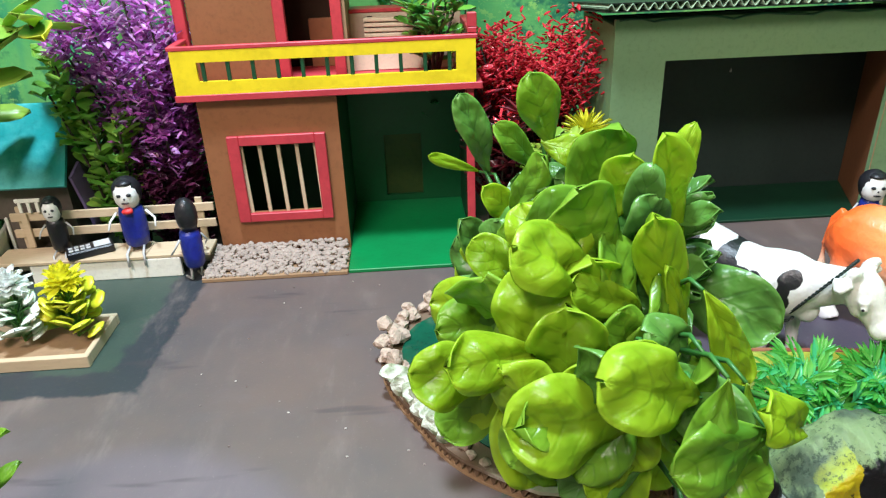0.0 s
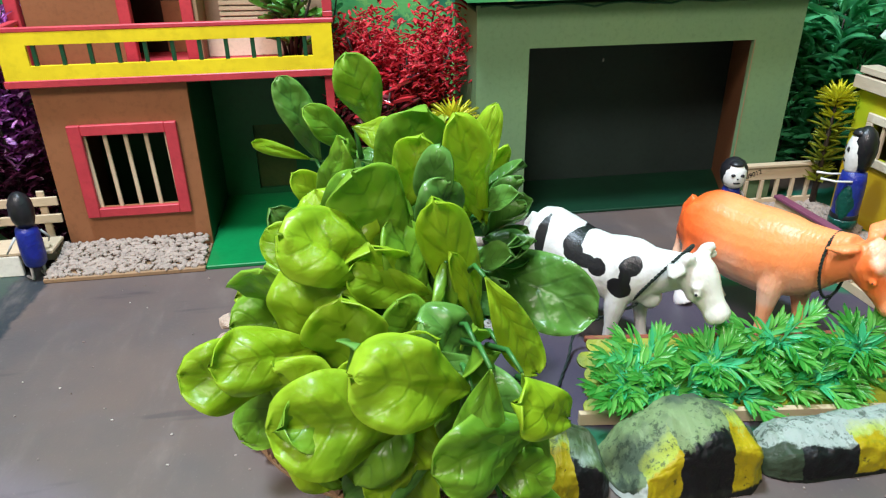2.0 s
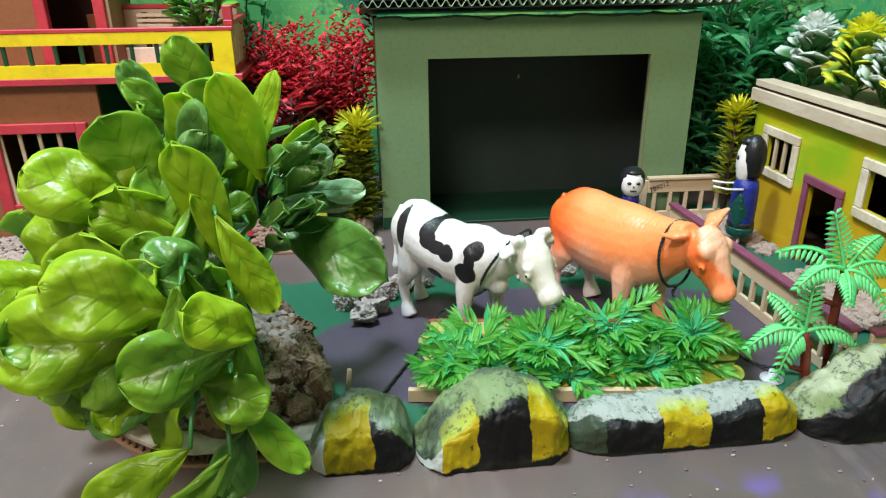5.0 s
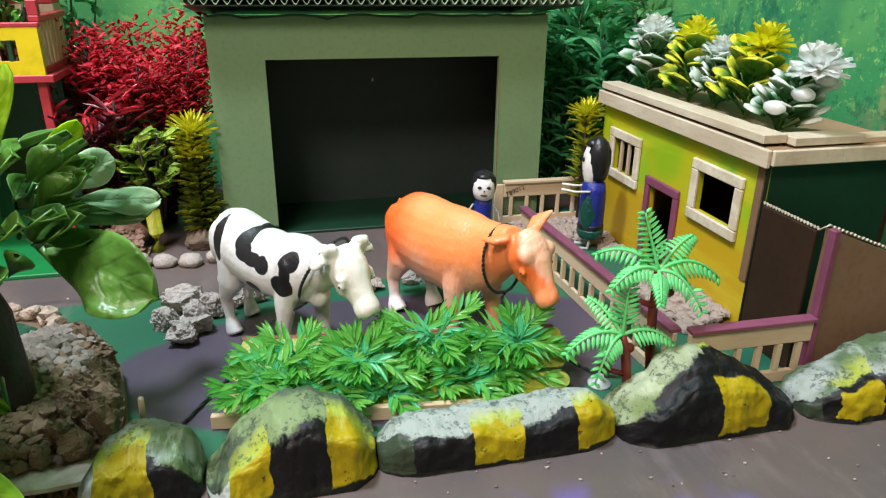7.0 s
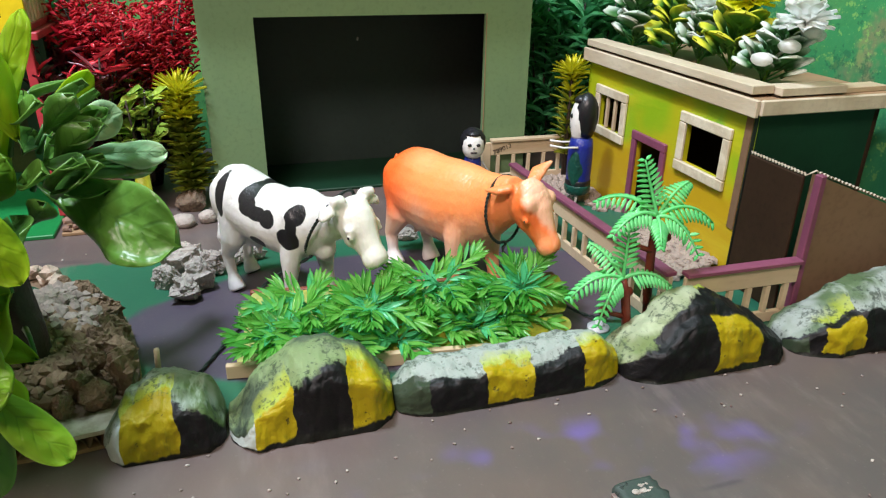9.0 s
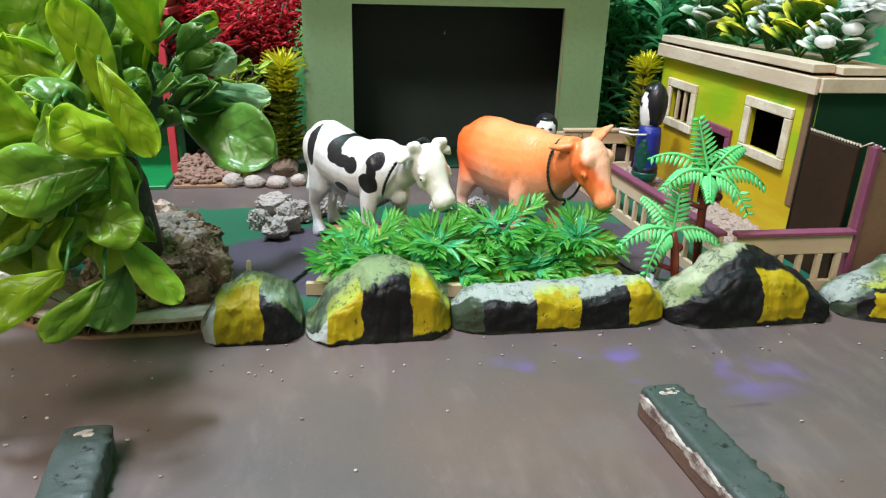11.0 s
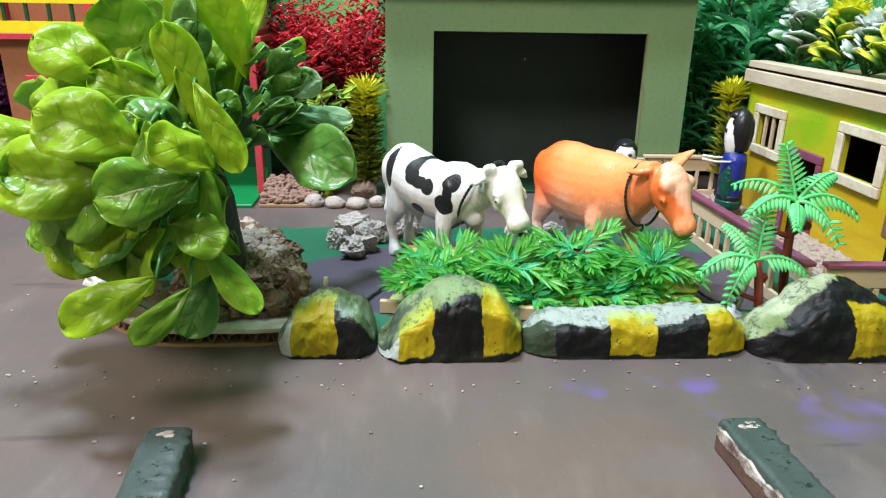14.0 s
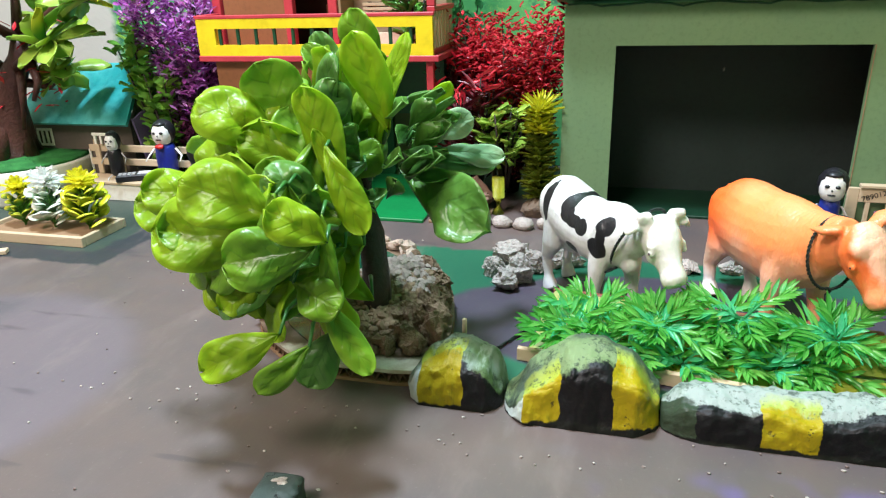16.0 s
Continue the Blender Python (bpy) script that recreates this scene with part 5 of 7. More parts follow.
# ---- flower tray, round planter with bonsai ----
def rosette(b, c, r, n, tilt, width, seed, mi=0, rows=4, widest=0.6, thick=0.0):
    """Blades all round a point, rising at an angle."""
    q = random.Random(seed)
    c = Vector(c)
    for i in range(n):
        a = 2 * math.pi * (i + q.uniform(-0.25, 0.25)) / n
        t = tilt + q.uniform(-0.15, 0.15)
        d = Vector((math.cos(a) * math.cos(t), math.sin(a) * math.cos(t), math.sin(t)))
        k = r * q.uniform(0.8, 1.15)
        b.leaf(c + d * (0.08 * k), c + d * k, Vector((0, 0, 1)) - d * d.z + Vector((0, 0, 0.001)), width * q.uniform(0.85, 1.15), 0.2, 0.12, thick, rows, 2, widest, mi)
    return b


def flower(at, h, bloom, leaf, seed, label, bushy=1.0, lean=(0, 0), buds=0, plump=1.0):
    q = random.Random(seed)
    t = thing("flower", at, label, "flower", group="artificial flowers")
    lx, ly = lean
    top = Vector((lx, ly, h * 0.80))

    def along(s):
        return Vector((lx * s * s, ly * s * s, h * 0.80 * s))
    part("stem", Build().tube([along(0), along(0.33), along(0.66), along(1)], [0.0016, 0.0015, 0.0013, 0.001], 6), "shrub", t)
    b = Build()
    for i in range(36):
        s = 0.02 + 0.74 * (i / 36) ** 1.1
        a = i * 2.39996 + q.uniform(-0.4, 0.4)
        tt = q.uniform(0.45, 1.20)
        d = Vector((math.cos(a) * math.cos(tt), math.sin(a) * math.cos(tt), math.sin(tt)))
        p = along(s)
        k = h * q.uniform(0.24, 0.42) * (1.1 - 0.35 * s) * bushy
        b.tube([p, p + d * k * 0.6], [0.0010, 0.0009], 5)
        out = Vector((-math.cos(a) * math.sin(tt), -math.sin(a) * math.sin(tt), math.cos(tt)))
        b.leaf(p + d * k * 0.42, p + d * k, out + Vector((0, -0.3, 0.1)), k * plump * q.uniform(0.42, 0.54), -0.12, 0.30, 0.0010, 6, 4, 0.55, blunt=True)
    part("foliage", b, leaf, t, "rounded plastic leaves")
    for i in range(buds):
        a = -2.6 + i * 0.75
        p = along(0.35 + 0.12 * i)
        e = p + Vector((math.cos(a) * h * 0.33, math.sin(a) * h * 0.33, h * (0.10 + 0.08 * (i % 3))))
        part("bud", Build().tube([p, e], [0.0009, 0.0008], 5).blob(e, (h * 0.11, h * 0.15, h * 0.085), i, 0.1, 0, 3, True), bloom, t, "large oval bud")
    b = Build()
    for lev, (tilt, n, r) in enumerate(((-0.05, 11, 0.30), (0.30, 11, 0.32), (0.62, 10, 0.31), (0.92, 9, 0.28), (1.2, 7, 0.26), (1.42, 5, 0.24))):
        rosette(b, top + Vector((0, 0, h * 0.012 * lev)), h * r * (1.15 if buds else 1), n, tilt, h * (0.165 if buds else 0.12), seed + 9 + lev, 0, rows=5, widest=0.66)
    part("petals", b, bloom, t)
    return t


def tray():
    h = thing("planter_tray", (0, 0, 0), "shallow cardboard tray edged with pale wooden sticks", "planter")
    part("tray_base", Build().box(-0.456, -0.306, 0.549, 0.615, 0.0, 0.007), "card", h)
    part("edge_stick", Build().box(-0.460, -0.300, 0.5425, 0.5487, 0.0, 0.0125), "wood", h)
    part("edge_stick", Build().box(-0.460, -0.300, 0.6153, 0.6205, 0.0, 0.0115), "wood", h)
    part("edge_stick", Build().box(-0.3058, -0.3005, 0.5489, 0.6151, 0.0, 0.0118), "wood", h)
    part("edge_stick", Build().box(-0.460, -0.4562, 0.5489, 0.6151, 0.0, 0.0118), "wood", h)
    return h


tray()
solid("loose_stick", Build().beam((-0.44, 0.475, 0.003), (-0.378, 0.512, 0.003), 0.012, 0.005), "wood", "loose pale wooden stick lying by the tray", "stick")
flower((-0.326, 0.588, 0.007), 0.070, "bloom_yellow", "tray_leaf_y", 31, "bushy yellow artificial flower in the tray", 1.35, plump=1.35)
flower((-0.375, 0.585, 0.007), 0.070, "bloom_white", "tray_leaf_w", 32, "white artificial flower with frosted leaves in the tray", 1.3, plump=1.3)
flower((-0.422, 0.586, 0.007), 0.058, "bloom_yellow", "bloom_leaf_y", 33, "yellow artificial flower in the tray", 1.2)


def round_pot():
    h = thing("round_planter", (-0.578, 0.745, 0), "low round white planter with turf top", "planter")
    b = Build()
    b.tube([(0, 0, z) for z in (0.0, 0.004, 0.045, 0.050)], [0.101, 0.103, 0.108, 0.106], 48)
    part("bowl", b, "white", h, "white round bowl")
    b = Build()
    q = random.Random(4)
    b.tube([(0, 0, 0.0502), (0, 0, 0.054), (0, 0, 0.058)], [0.106, 0.104, 0.07], 48)
    for i in range(420):
        a, r = q.uniform(0, 6.28), 0.105 * math.sqrt(q.random())
        x, y = r * math.cos(a), r * math.sin(a)
        b.leaf((x, y, 0.053), (x + q.uniform(-.004, .004), y + q.uniform(-.004, .004), 0.060 + q.uniform(0, 0.004)), (0, 1, 0), 0.003, 0, 0, 0, 1, 1, 0.4)
    part("turf", b, "turf", h, "green turf")
    return h


round_pot()


def bonsai():
    t = thing("tree", (-0.568, 0.73, 0.056), "model tree with thick twisted reddish trunk and broad leaves", "tree")
    q = random.Random(19)
    b = Build()
    b.tube([(-0.002, 0, -0.004), (0.0, 0.0, 0.012), (0.014, 0.002, 0.04), (0.016, 0, 0.075), (0.03, 0.0, 0.11), (0.05, 0.004, 0.14), (0.062, 0, 0.17)], [0.040, 0.030, 0.025, 0.022, 0.019, 0.015, 0.010], 12)
    for i in range(5):
        b.tube([(0.035 * math.cos(i * 1.25), 0.035 * math.sin(i * 1.25), -0.002), (0.012 * math.cos(i * 1.25) + 0.01, 0.012 * math.sin(i * 1.25), 0.05), (0.02, 0, 0.10)], [0.010, 0.010, 0.006], 8)
    part("trunk", b, "redbark", t, "gnarled reddish brown trunk")
    limbs = [((0.035, 0, 0.12), (0.09, -0.02, 0.15), (0.15, -0.03, 0.165)), ((0.06, 0, 0.16), (0.13, 0.0, 0.205), (0.225, -0.02, 0.222)), ((0.03, 0, 0.12), (0.05, 0.05, 0.17), (0.06, 0.10, 0.21)),
             ((0.06, 0, 0.165), (0.05, -0.05, 0.20), (0.04, -0.09, 0.22)), ((0.03, 0, 0.11), (0.075, 0.02, 0.10), (0.11, 0.02, 0.125)), ((0.06, 0, 0.17), (0.07, 0.0, 0.22), (0.08, 0, 0.25)), ((0.03, 0, 0.12), (-0.04, 0.0, 0.17), (-0.09, 0.0, 0.20)),
             ((0.05, 0, 0.13), (0.06, -0.015, 0.10), (0.052, -0.02, 0.045)), ((0.07, 0.0, 0.14), (0.085, -0.01, 0.11), (0.08, -0.02, 0.085))]
    for a in limbs:
        part("limb", Build().tube(a, [0.008, 0.0055, 0.003], 8), "redbark", t)
    b, r, g = Build(), Build(), Build()
    for k, a in enumerate(limbs[:7]):
        for i in range(14):
            s = q.uniform(0.45, 1.05)
            p = Vector(a[1]).lerp(Vector(a[2]), s)
            d = Vector((q.uniform(-1, 1), q.uniform(-1, 1), q.uniform(-0.5, 0.8))).normalized()
            (b if q.random() < 0.82 else g).leaf(p, p + d * q.uniform(0.034, 0.068), (q.uniform(-.4, .4), q.uniform(-.8, .1), 1), q.uniform(0.024, 0.038), 0.15, 0.2, 0.0006, 5, 3, blunt=True)
    for i in range(60):
        p = Vector((q.uniform(0.0, 0.12), q.uniform(-0.03, 0.05), q.uniform(0.07, 0.2)))
        d = Vector((q.uniform(-1, 1), q.uniform(-1, 1), q.uniform(-1, 0.6))).normalized()
        r.leaf(p, p + d * 0.016, (0, 0, 1), 0.006, 0.1, 0.1, 0, 3, 2)
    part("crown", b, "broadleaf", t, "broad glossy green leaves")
    part("yellow_leaves", g, "bloom_leaf_y", t, "yellow-green leaves")
    part("red_sprigs", r, "red", t, "small red sprigs")
    return t


bonsai()


# ---- bushes ----
def bush(name, at, label, stems, leafmats, n, ln, wd, seed, category="bush", spread=0.02, rows=3, droop=0.2, widest=0.55, up_bias=0.5, thick=0.0, sideways=1.0, clump=0):
    """Stems with small leaves set round them; leafmats are (part name, material, from, to) along the stem."""
    t = thing(name, at, label, category)
    q = random.Random(seed)
    sb = Build()
    bs = [Build() for _ in leafmats]
    for st in stems:
        pts = [Vector(p) for p in st]
        sb.tube(pts, [0.0022 - 0.0012 * i / max(1, len(pts) - 1) for i in range(len(pts))], 6)
        seg = len(pts) - 1
        for i in range(n):
            s = q.random()
            if clump and s > 0.35:
                s = min(0.999, (int(s * clump) + 0.5) / clump + q.gauss(0, 0.02))
            k = min(seg - 1, int(s * seg))
            p = pts[k].lerp(pts[k + 1], s * seg - k)
            a = q.uniform(0, 6.283)
            d = Vector((math.cos(a) * sideways, math.sin(a) * sideways, q.uniform(-0.3, 0.5) + up_bias)).normalized()
            for (pn, mt, lo, hi), bb in zip(leafmats, bs):
                if lo <= s < hi:
                    p2 = p + Vector((q.uniform(-1, 1), q.uniform(-1, 1), q.uniform(-1, 1))) * spread * 0.3
                    bb.leaf(p2, p2 + d * ln * q.uniform(0.7, 1.3), (q.uniform(-.5, .5), q.uniform(-.5, .5), 1), wd * q.uniform(0.7, 1.3), 0.15, droop, thick, rows, 2, widest, blunt=rows == 4)
                    break
    part("stem", sb, "bark", t)
    for (pn, mt, lo, hi), bb in zip(leafmats, bs):
        if bb.v:
            part(pn, bb, mt, t)
    return t


def arch(q, n, base, spread, height, lean=(0, 0)):
    out = []
    for i in range(n):
        a = 2 * math.pi * i / n + q.uniform(-0.3, 0.3)
        r = spread * q.uniform(0.4, 1.0)
        h = height * q.uniform(0.75, 1.0)
        bx, by = base * math.cos(a), base * math.sin(a)
        out.append([(bx, by, 0), (bx + 0.45 * r * math.cos(a) + lean[0] * 0.4, by + 0.45 * r * math.sin(a) + lean[1] * 0.4, h * 0.55), (bx + r * math.cos(a) + lean[0], by + r * math.sin(a) + lean[1], h)])
    return out


q0 = random.Random(3)
bush("bush", (-0.278, 0.805, 0), "tall purple artificial flower bush beside the brown house", arch(q0, 12, 0.012, 0.058, 0.30, (-0.032, -0.008)),
     [("plum_leaves", "plum", 0, 0.40), ("blossom", "purple", 0.40, 1.01)], 430, 0.0115, 0.0058, 41, spread=0.055, clump=6)
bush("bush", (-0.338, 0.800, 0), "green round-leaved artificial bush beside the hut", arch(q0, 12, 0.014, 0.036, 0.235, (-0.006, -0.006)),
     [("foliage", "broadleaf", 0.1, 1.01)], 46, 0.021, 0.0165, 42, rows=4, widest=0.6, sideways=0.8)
bush("bush", (-0.30, 0.90, 0), "tall purple and green bush against the wall", arch(q0, 10, 0.02, 0.09, 0.34),
     [("foliage", "fern", 0, 0.5), ("blossom", "purple", 0.5, 1.01)], 90, 0.024, 0.008, 43, spread=0.04)
bush("bush", (0.155, 0.855, 0), "dense red artificial berry bush between house and shed", arch(q0, 22, 0.010, 0.072, 0.235),
     [("dark_leaves", "redleaf", 0.22, 0.60), ("blossom", "red", 0.60, 1.01)], 430, 0.0100, 0.0040, 44, spread=0.082, rows=3, thick=0.0008)
bush("bush", (0.112, 0.80, 0), "dark red leafy sprigs by the red post", arch(q0, 10, 0.01, 0.050, 0.19),
     [("dark_leaves", "redleaf", 0.2, 0.90), ("blossom", "red", 0.90, 1.01)], 60, 0.026, 0.0075, 45, spread=0.03)
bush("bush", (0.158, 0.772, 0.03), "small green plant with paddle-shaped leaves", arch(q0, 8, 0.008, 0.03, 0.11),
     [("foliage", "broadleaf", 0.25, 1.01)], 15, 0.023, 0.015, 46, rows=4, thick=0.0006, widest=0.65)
bush("bush", (0.745, 0.88, 0), "dense dark green strap-leaved plant in the corner", arch(q0, 14, 0.02, 0.050, 0.25),
     [("foliage", "fern", 0.0, 1.01)], 46, 0.066, 0.0125, 47, rows=6, droop=0.75, up_bias=0.9)
bush("bush", (0.765, 0.93, 0), "small-leaved dark green bush against the wall", arch(q0, 12, 0.02, 0.045, 0.31),
     [("foliage", "fern", 0.0, 0.5), ("young_leaves", "young", 0.5, 1.01)], 130, 0.015, 0.0095, 48, spread=0.07)
bush("bush", (0.694, 0.89, 0), "dark green strap-leaved plant behind the shed", arch(q0, 9, 0.012, 0.026, 0.22),
     [("foliage", "fern", 0.0, 1.01)], 44, 0.044, 0.0105, 49, rows=6, droop=0.75, up_bias=0.9)
bush("balcony_plant", (0.035, 0.80, 0.1975), "small dark green plant standing on the balcony", arch(q0, 7, 0.006, 0.035, 0.085),
     [("foliage", "shrub", 0.2, 1.01)], 22, 0.020, 0.010, 50, rows=4, thick=0.0005, category="plant")
bush("bush", (0.03, 0.955, 0), "dark green bush behind the brown house", arch(q0, 8, 0.02, 0.06, 0.30),
     [("foliage", "fern", 0.0, 1.01)], 60, 0.02, 0.009, 51)


def needle_plant(at, h, r, seed, label, dark, low=0.14, lev=10, dense=20):
    """Upright plant of stacked needle whorls, bright at the top."""
    t = thing("spiky_plant", at, label, "plant", group="yellow needle plants")
    part("stem", Build().tube([(0, 0, 0), (0, 0, h * 0.95)], [0.004, 0.002], 6), "bark", t)
    lo, hi = Build(), Build()
    q = random.Random(seed)
    for k in range(lev):
        z = h * (low + (0.94 - low) * k / lev)
        rr = r * (0.72 + 0.40 * q.random()) * (1.0 if k < lev - 2 else 0.95)
        b = hi if k >= lev * dark else lo
        for tilt in (0.30, 0.70):
            rosette(b, (0, 0, z), rr * (1 if tilt < 0.3 else 0.8), dense, tilt, 0.0062, seed + k * 2, 0, rows=3, widest=0.5)
    for tilt, n, k in ((0.30, 18, 0.85), (0.60, 18, 0.9), (0.9, 14, 0.85), (1.25, 9, 0.75)):
        rosette(hi, (0, 0, h * 0.90), r * k, n, tilt, 0.0056, seed + 77, 0, rows=2, widest=0.65)
    part("lower_needles", lo, "spikedark", t, "olive green needles")
    part("upper_needles", hi, "spike", t, "bright yellow needles")
    return t


needle_plant((0.207, 0.765, 0), 0.142, 0.034, 61, "yellow-tipped needle plant beside the shed", 0.68, 0.14, 11, 18)
needle_plant((0.667, 0.746, 0.0), 0.150, 0.031, 62, "yellow needle plant behind the fence", 0.66, 0.22, 8, 7)


def rough_stone(name, at, r, seed, label, material="rock", category="stone", group="", sub=3, rough=0.35):
    """A broken stone: a ball cut by random planes, then roughened."""
    q = random.Random(seed)
    b = Build().blob((0, 0, 0), 1.0, seed, rough, 0, sub, rough < 0.3, 1.4)
    cuts = [(Vector((q.uniform(-1, 1), q.uniform(-1, 1), q.uniform(-0.6, 1))).normalized(), q.uniform(0.55, 0.85)) for _ in range(9 if rough >= 0.3 else 0)]
    out = []
    for v in b.v:
        for n, d in cuts:
            over = v.dot(n) - d
            if over > 0:
                v = v - n * over * 0.9
        v = v * (1 + 0.16 * rough * noise.noise(v * 5 + Vector((seed, 0, 0))) + 0.30 * rough * noise.noise(v * 9) - (0.10 * rough * abs(noise.noise(v * 17 + Vector((0, seed, 0)))) if rough >= 0.3 else 0))
        p = Vector((v.x * r[0], v.y * r[1], v.z * r[2] + r[2] * 0.72))
        out.append(Vector((p.x, p.y, max(0.0, p.z))))
    b.v = out
    return solid(name, b, material, label, category, group, at=at)


rough_stone("gravel_lump", (0.128, 0.768, 0.004), (0.022, 0.018, 0.024), 5, "reddish crumbly lump of gravel beside the porch", "redgravel", "stone")
solid("painted_post", Build().tube([(0, 0, 0), (0.001, 0, 0.022), (0, 0, 0.048)], [0.0085, 0.0078, 0.008], 12), "trough", "yellow and black painted stub post", "post", at=(0.157, 0.752, 0.0))
rough_stone("gravel_lump", (0.205, 0.752, 0), (0.022, 0.016, 0.013), 8, "brown crumbly soil under the needle plant", "soil", "soil")
for i, (x, y, a, c) in enumerate(((0.146, 0.706, 0.0115, 0.009), (0.171, 0.703, 0.0125, 0.008), (0.198, 0.699, 0.013, 0.008), (0.222, 0.705, 0.010, 0.008))):
    rough_stone("pebble", (x, y, 0), (a, a * 0.75, c), 71 + i, "smooth pale grey pebble in a row", "rock", "stone", "pebbles before the shed", rough=0.2)
for i, (x, y, a, c) in enumerate(((0.203, 0.578, 0.018, 0.020), (0.190, 0.556, 0.014, 0.014), (0.218, 0.546, 0.017, 0.014), (0.208, 0.526, 0.016, 0.012), (0.226, 0.572, 0.013, 0.015), (0.247, 0.590, 0.014, 0.013), (0.265, 0.594, 0.011, 0.010), (0.378, 0.60, 0.013, 0.009), (0.42, 0.605, 0.012, 0.008))):
    rough_stone("rock", (x, y, 0), (a, a * 0.8, c), 81 + i, "rough pale grey rock beside the spotted cow", "rock", "stone", "rocks round the cattle yard", sub=4, rough=0.6)

# ---- flowers on the lime roof ----
for i, (x, y, hh, bl, lf, ly) in enumerate(((0.722, 0.706, 0.078, "bloom_white", "bloom_leaf", 0.0), (0.735, 0.642, 0.080, "bloom_yellow", "bloom_leaf_y", 0.0), (0.738, 0.600, 0.066, "bloom_white", "bloom_leaf", 0.0),
                                            (0.735, 0.545, 0.082, "bloom_yellow", "bloom_leaf_y", -0.012), (0.722, 0.482, 0.070, "bloom_white", "bloom_leaf", -0.035))):
    kind = "white artificial flower with frosted leaves on the roof" if bl == "bloom_white" else "yellow artificial flower with lime leaves on the roof"
    flower((x, y, 0.169), hh, bl, lf, 101 + i * 7, kind, 1.55, (0.0, ly), 6 if i == 4 else 0, 1.25)


# ---- painted kerb stones ----
def kerb_stone(x0, x1, y0, depth, profile, bands, wash, seed, label, lump=1.0, fall=((0, 0.5), (1, 0.5)), cap=1.2):
    """A long boulder; profile is (part of the length, height), bands the paint along it."""
    b = Build()
    nu, nv = 110, 48
    vs, fs, along, over = [], [], [], []

    def height(s):
        for (a, ha), (c, hc) in zip(profile, profile[1:]):
            if a <= s <= c:
                k = (s - a) / (c - a)
                return ha + (hc - ha) * (k * k * (3 - 2 * k) * 0.5 + k * 0.5)
        return profile[-1][1]
    sec = ((0.0, 0.0, 0.0), (0.025, 0.35, 0.2), (0.055, 0.74, 0.42), (0.10, 0.83, 0.48), (0.30, 0.93, 0.58), (0.50, 1.0, 0.70), (0.75, 0.88, 0.82), (0.94, 0.5, 0.92), (1.0, 0.0, 1.0))
    for i in range(nu + 1):
        s = i / nu
        h = height(s)
        e = min(1.0, (math.sin(math.pi * s) * 2.2) ** 0.5) if 0 < s < 1 else 0.0
        cut = 1 + 0.22 * noise.noise(Vector((s * (x1 - x0) * 40, seed * 3.1, 0)))
        for j in range(nv + 1):
            t = j / nv * (len(sec) - 1)
            k = min(len(sec) - 2, int(t))
            (ya, za, oa), (yb, zb, ob2) = sec[k], sec[k + 1]
            t -= k
            yy = ya + (yb - ya) * t
            zz = za + (zb - za) * t
            if 0.2 < zz < 0.9 and yy < 0.3:
                zz *= cut if zz * cut < 1 else 1
            ends = 0.30 * (1 - e)
            p = Vector((x0 + (x1 - x0) * s, y0 + depth * (ends + yy * (1 - 2 * ends)), zz * h))
            if 0 < i < nu and 0 < j < nv:
                p += Vector((noise.noise(p * 38 + Vector((seed, 0, 0))), noise.noise(p * 38 + Vector((0, seed, 0))), noise.noise(p * 38 + Vector((0, 0, seed))))) * 0.0036 * lump
                p += Vector((0, noise.noise(p * 110), noise.noise(p * 110 + Vector((seed, 3, 1))))) * 0.0018
                p += Vector((0, noise.noise(p * 260), noise.noise(p * 260 + Vector((seed, 3, 1))))) * 0.0008
                p += Vector((0, noise.noise(p * 600), noise.noise(p * 600 + Vector((seed, 3, 1))))) * 0.0005
            p.z = max(0.0, p.z)
            vs.append(p)
            along.append(s)
            over.append(oa + (ob2 - oa) * t)
    n = nv + 1
    for i in range(nu):
        for j in range(nv):
            fs.append((i * n + j, (i + 1) * n + j, (i + 1) * n + j + 1, i * n + j + 1))
    fs.append(tuple(range(n)))
    fs.append(tuple(nu * n + j for j in range(nv, -1, -1)))
    b.add(vs, fs, 0, True)
    key = "kerb" + str(seed)
    M[key] = kerb_mat(key, bands, wash, fall, cap)
    ob = solid("kerb_stone", b, key, label, "kerb stone", "painted kerb stones")
    for nm, vals in (("along", along), ("over", over)):
        at = ob.data.attributes.new(nm, "FLOAT", "POINT")
        at.data.foreach_set("value", vals)
    return ob


WG = ((0.25, 0.305, 0.27), (0.075, 0.125, 0.042))
WB = ((0.29, 0.335, 0.31), (0.085, 0.135, 0.065))
WM = ((0.175, 0.245, 0.11), (0.065, 0.092, 0.06))
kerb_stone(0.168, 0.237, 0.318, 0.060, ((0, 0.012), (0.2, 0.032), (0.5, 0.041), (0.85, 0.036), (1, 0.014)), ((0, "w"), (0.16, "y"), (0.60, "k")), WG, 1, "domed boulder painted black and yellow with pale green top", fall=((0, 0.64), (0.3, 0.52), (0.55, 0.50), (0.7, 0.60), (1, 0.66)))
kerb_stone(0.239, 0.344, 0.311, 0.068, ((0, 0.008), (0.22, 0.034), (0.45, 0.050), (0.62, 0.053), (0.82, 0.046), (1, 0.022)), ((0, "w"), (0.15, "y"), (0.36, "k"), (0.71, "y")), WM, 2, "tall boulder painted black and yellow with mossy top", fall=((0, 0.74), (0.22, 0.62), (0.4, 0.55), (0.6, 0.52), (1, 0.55)))
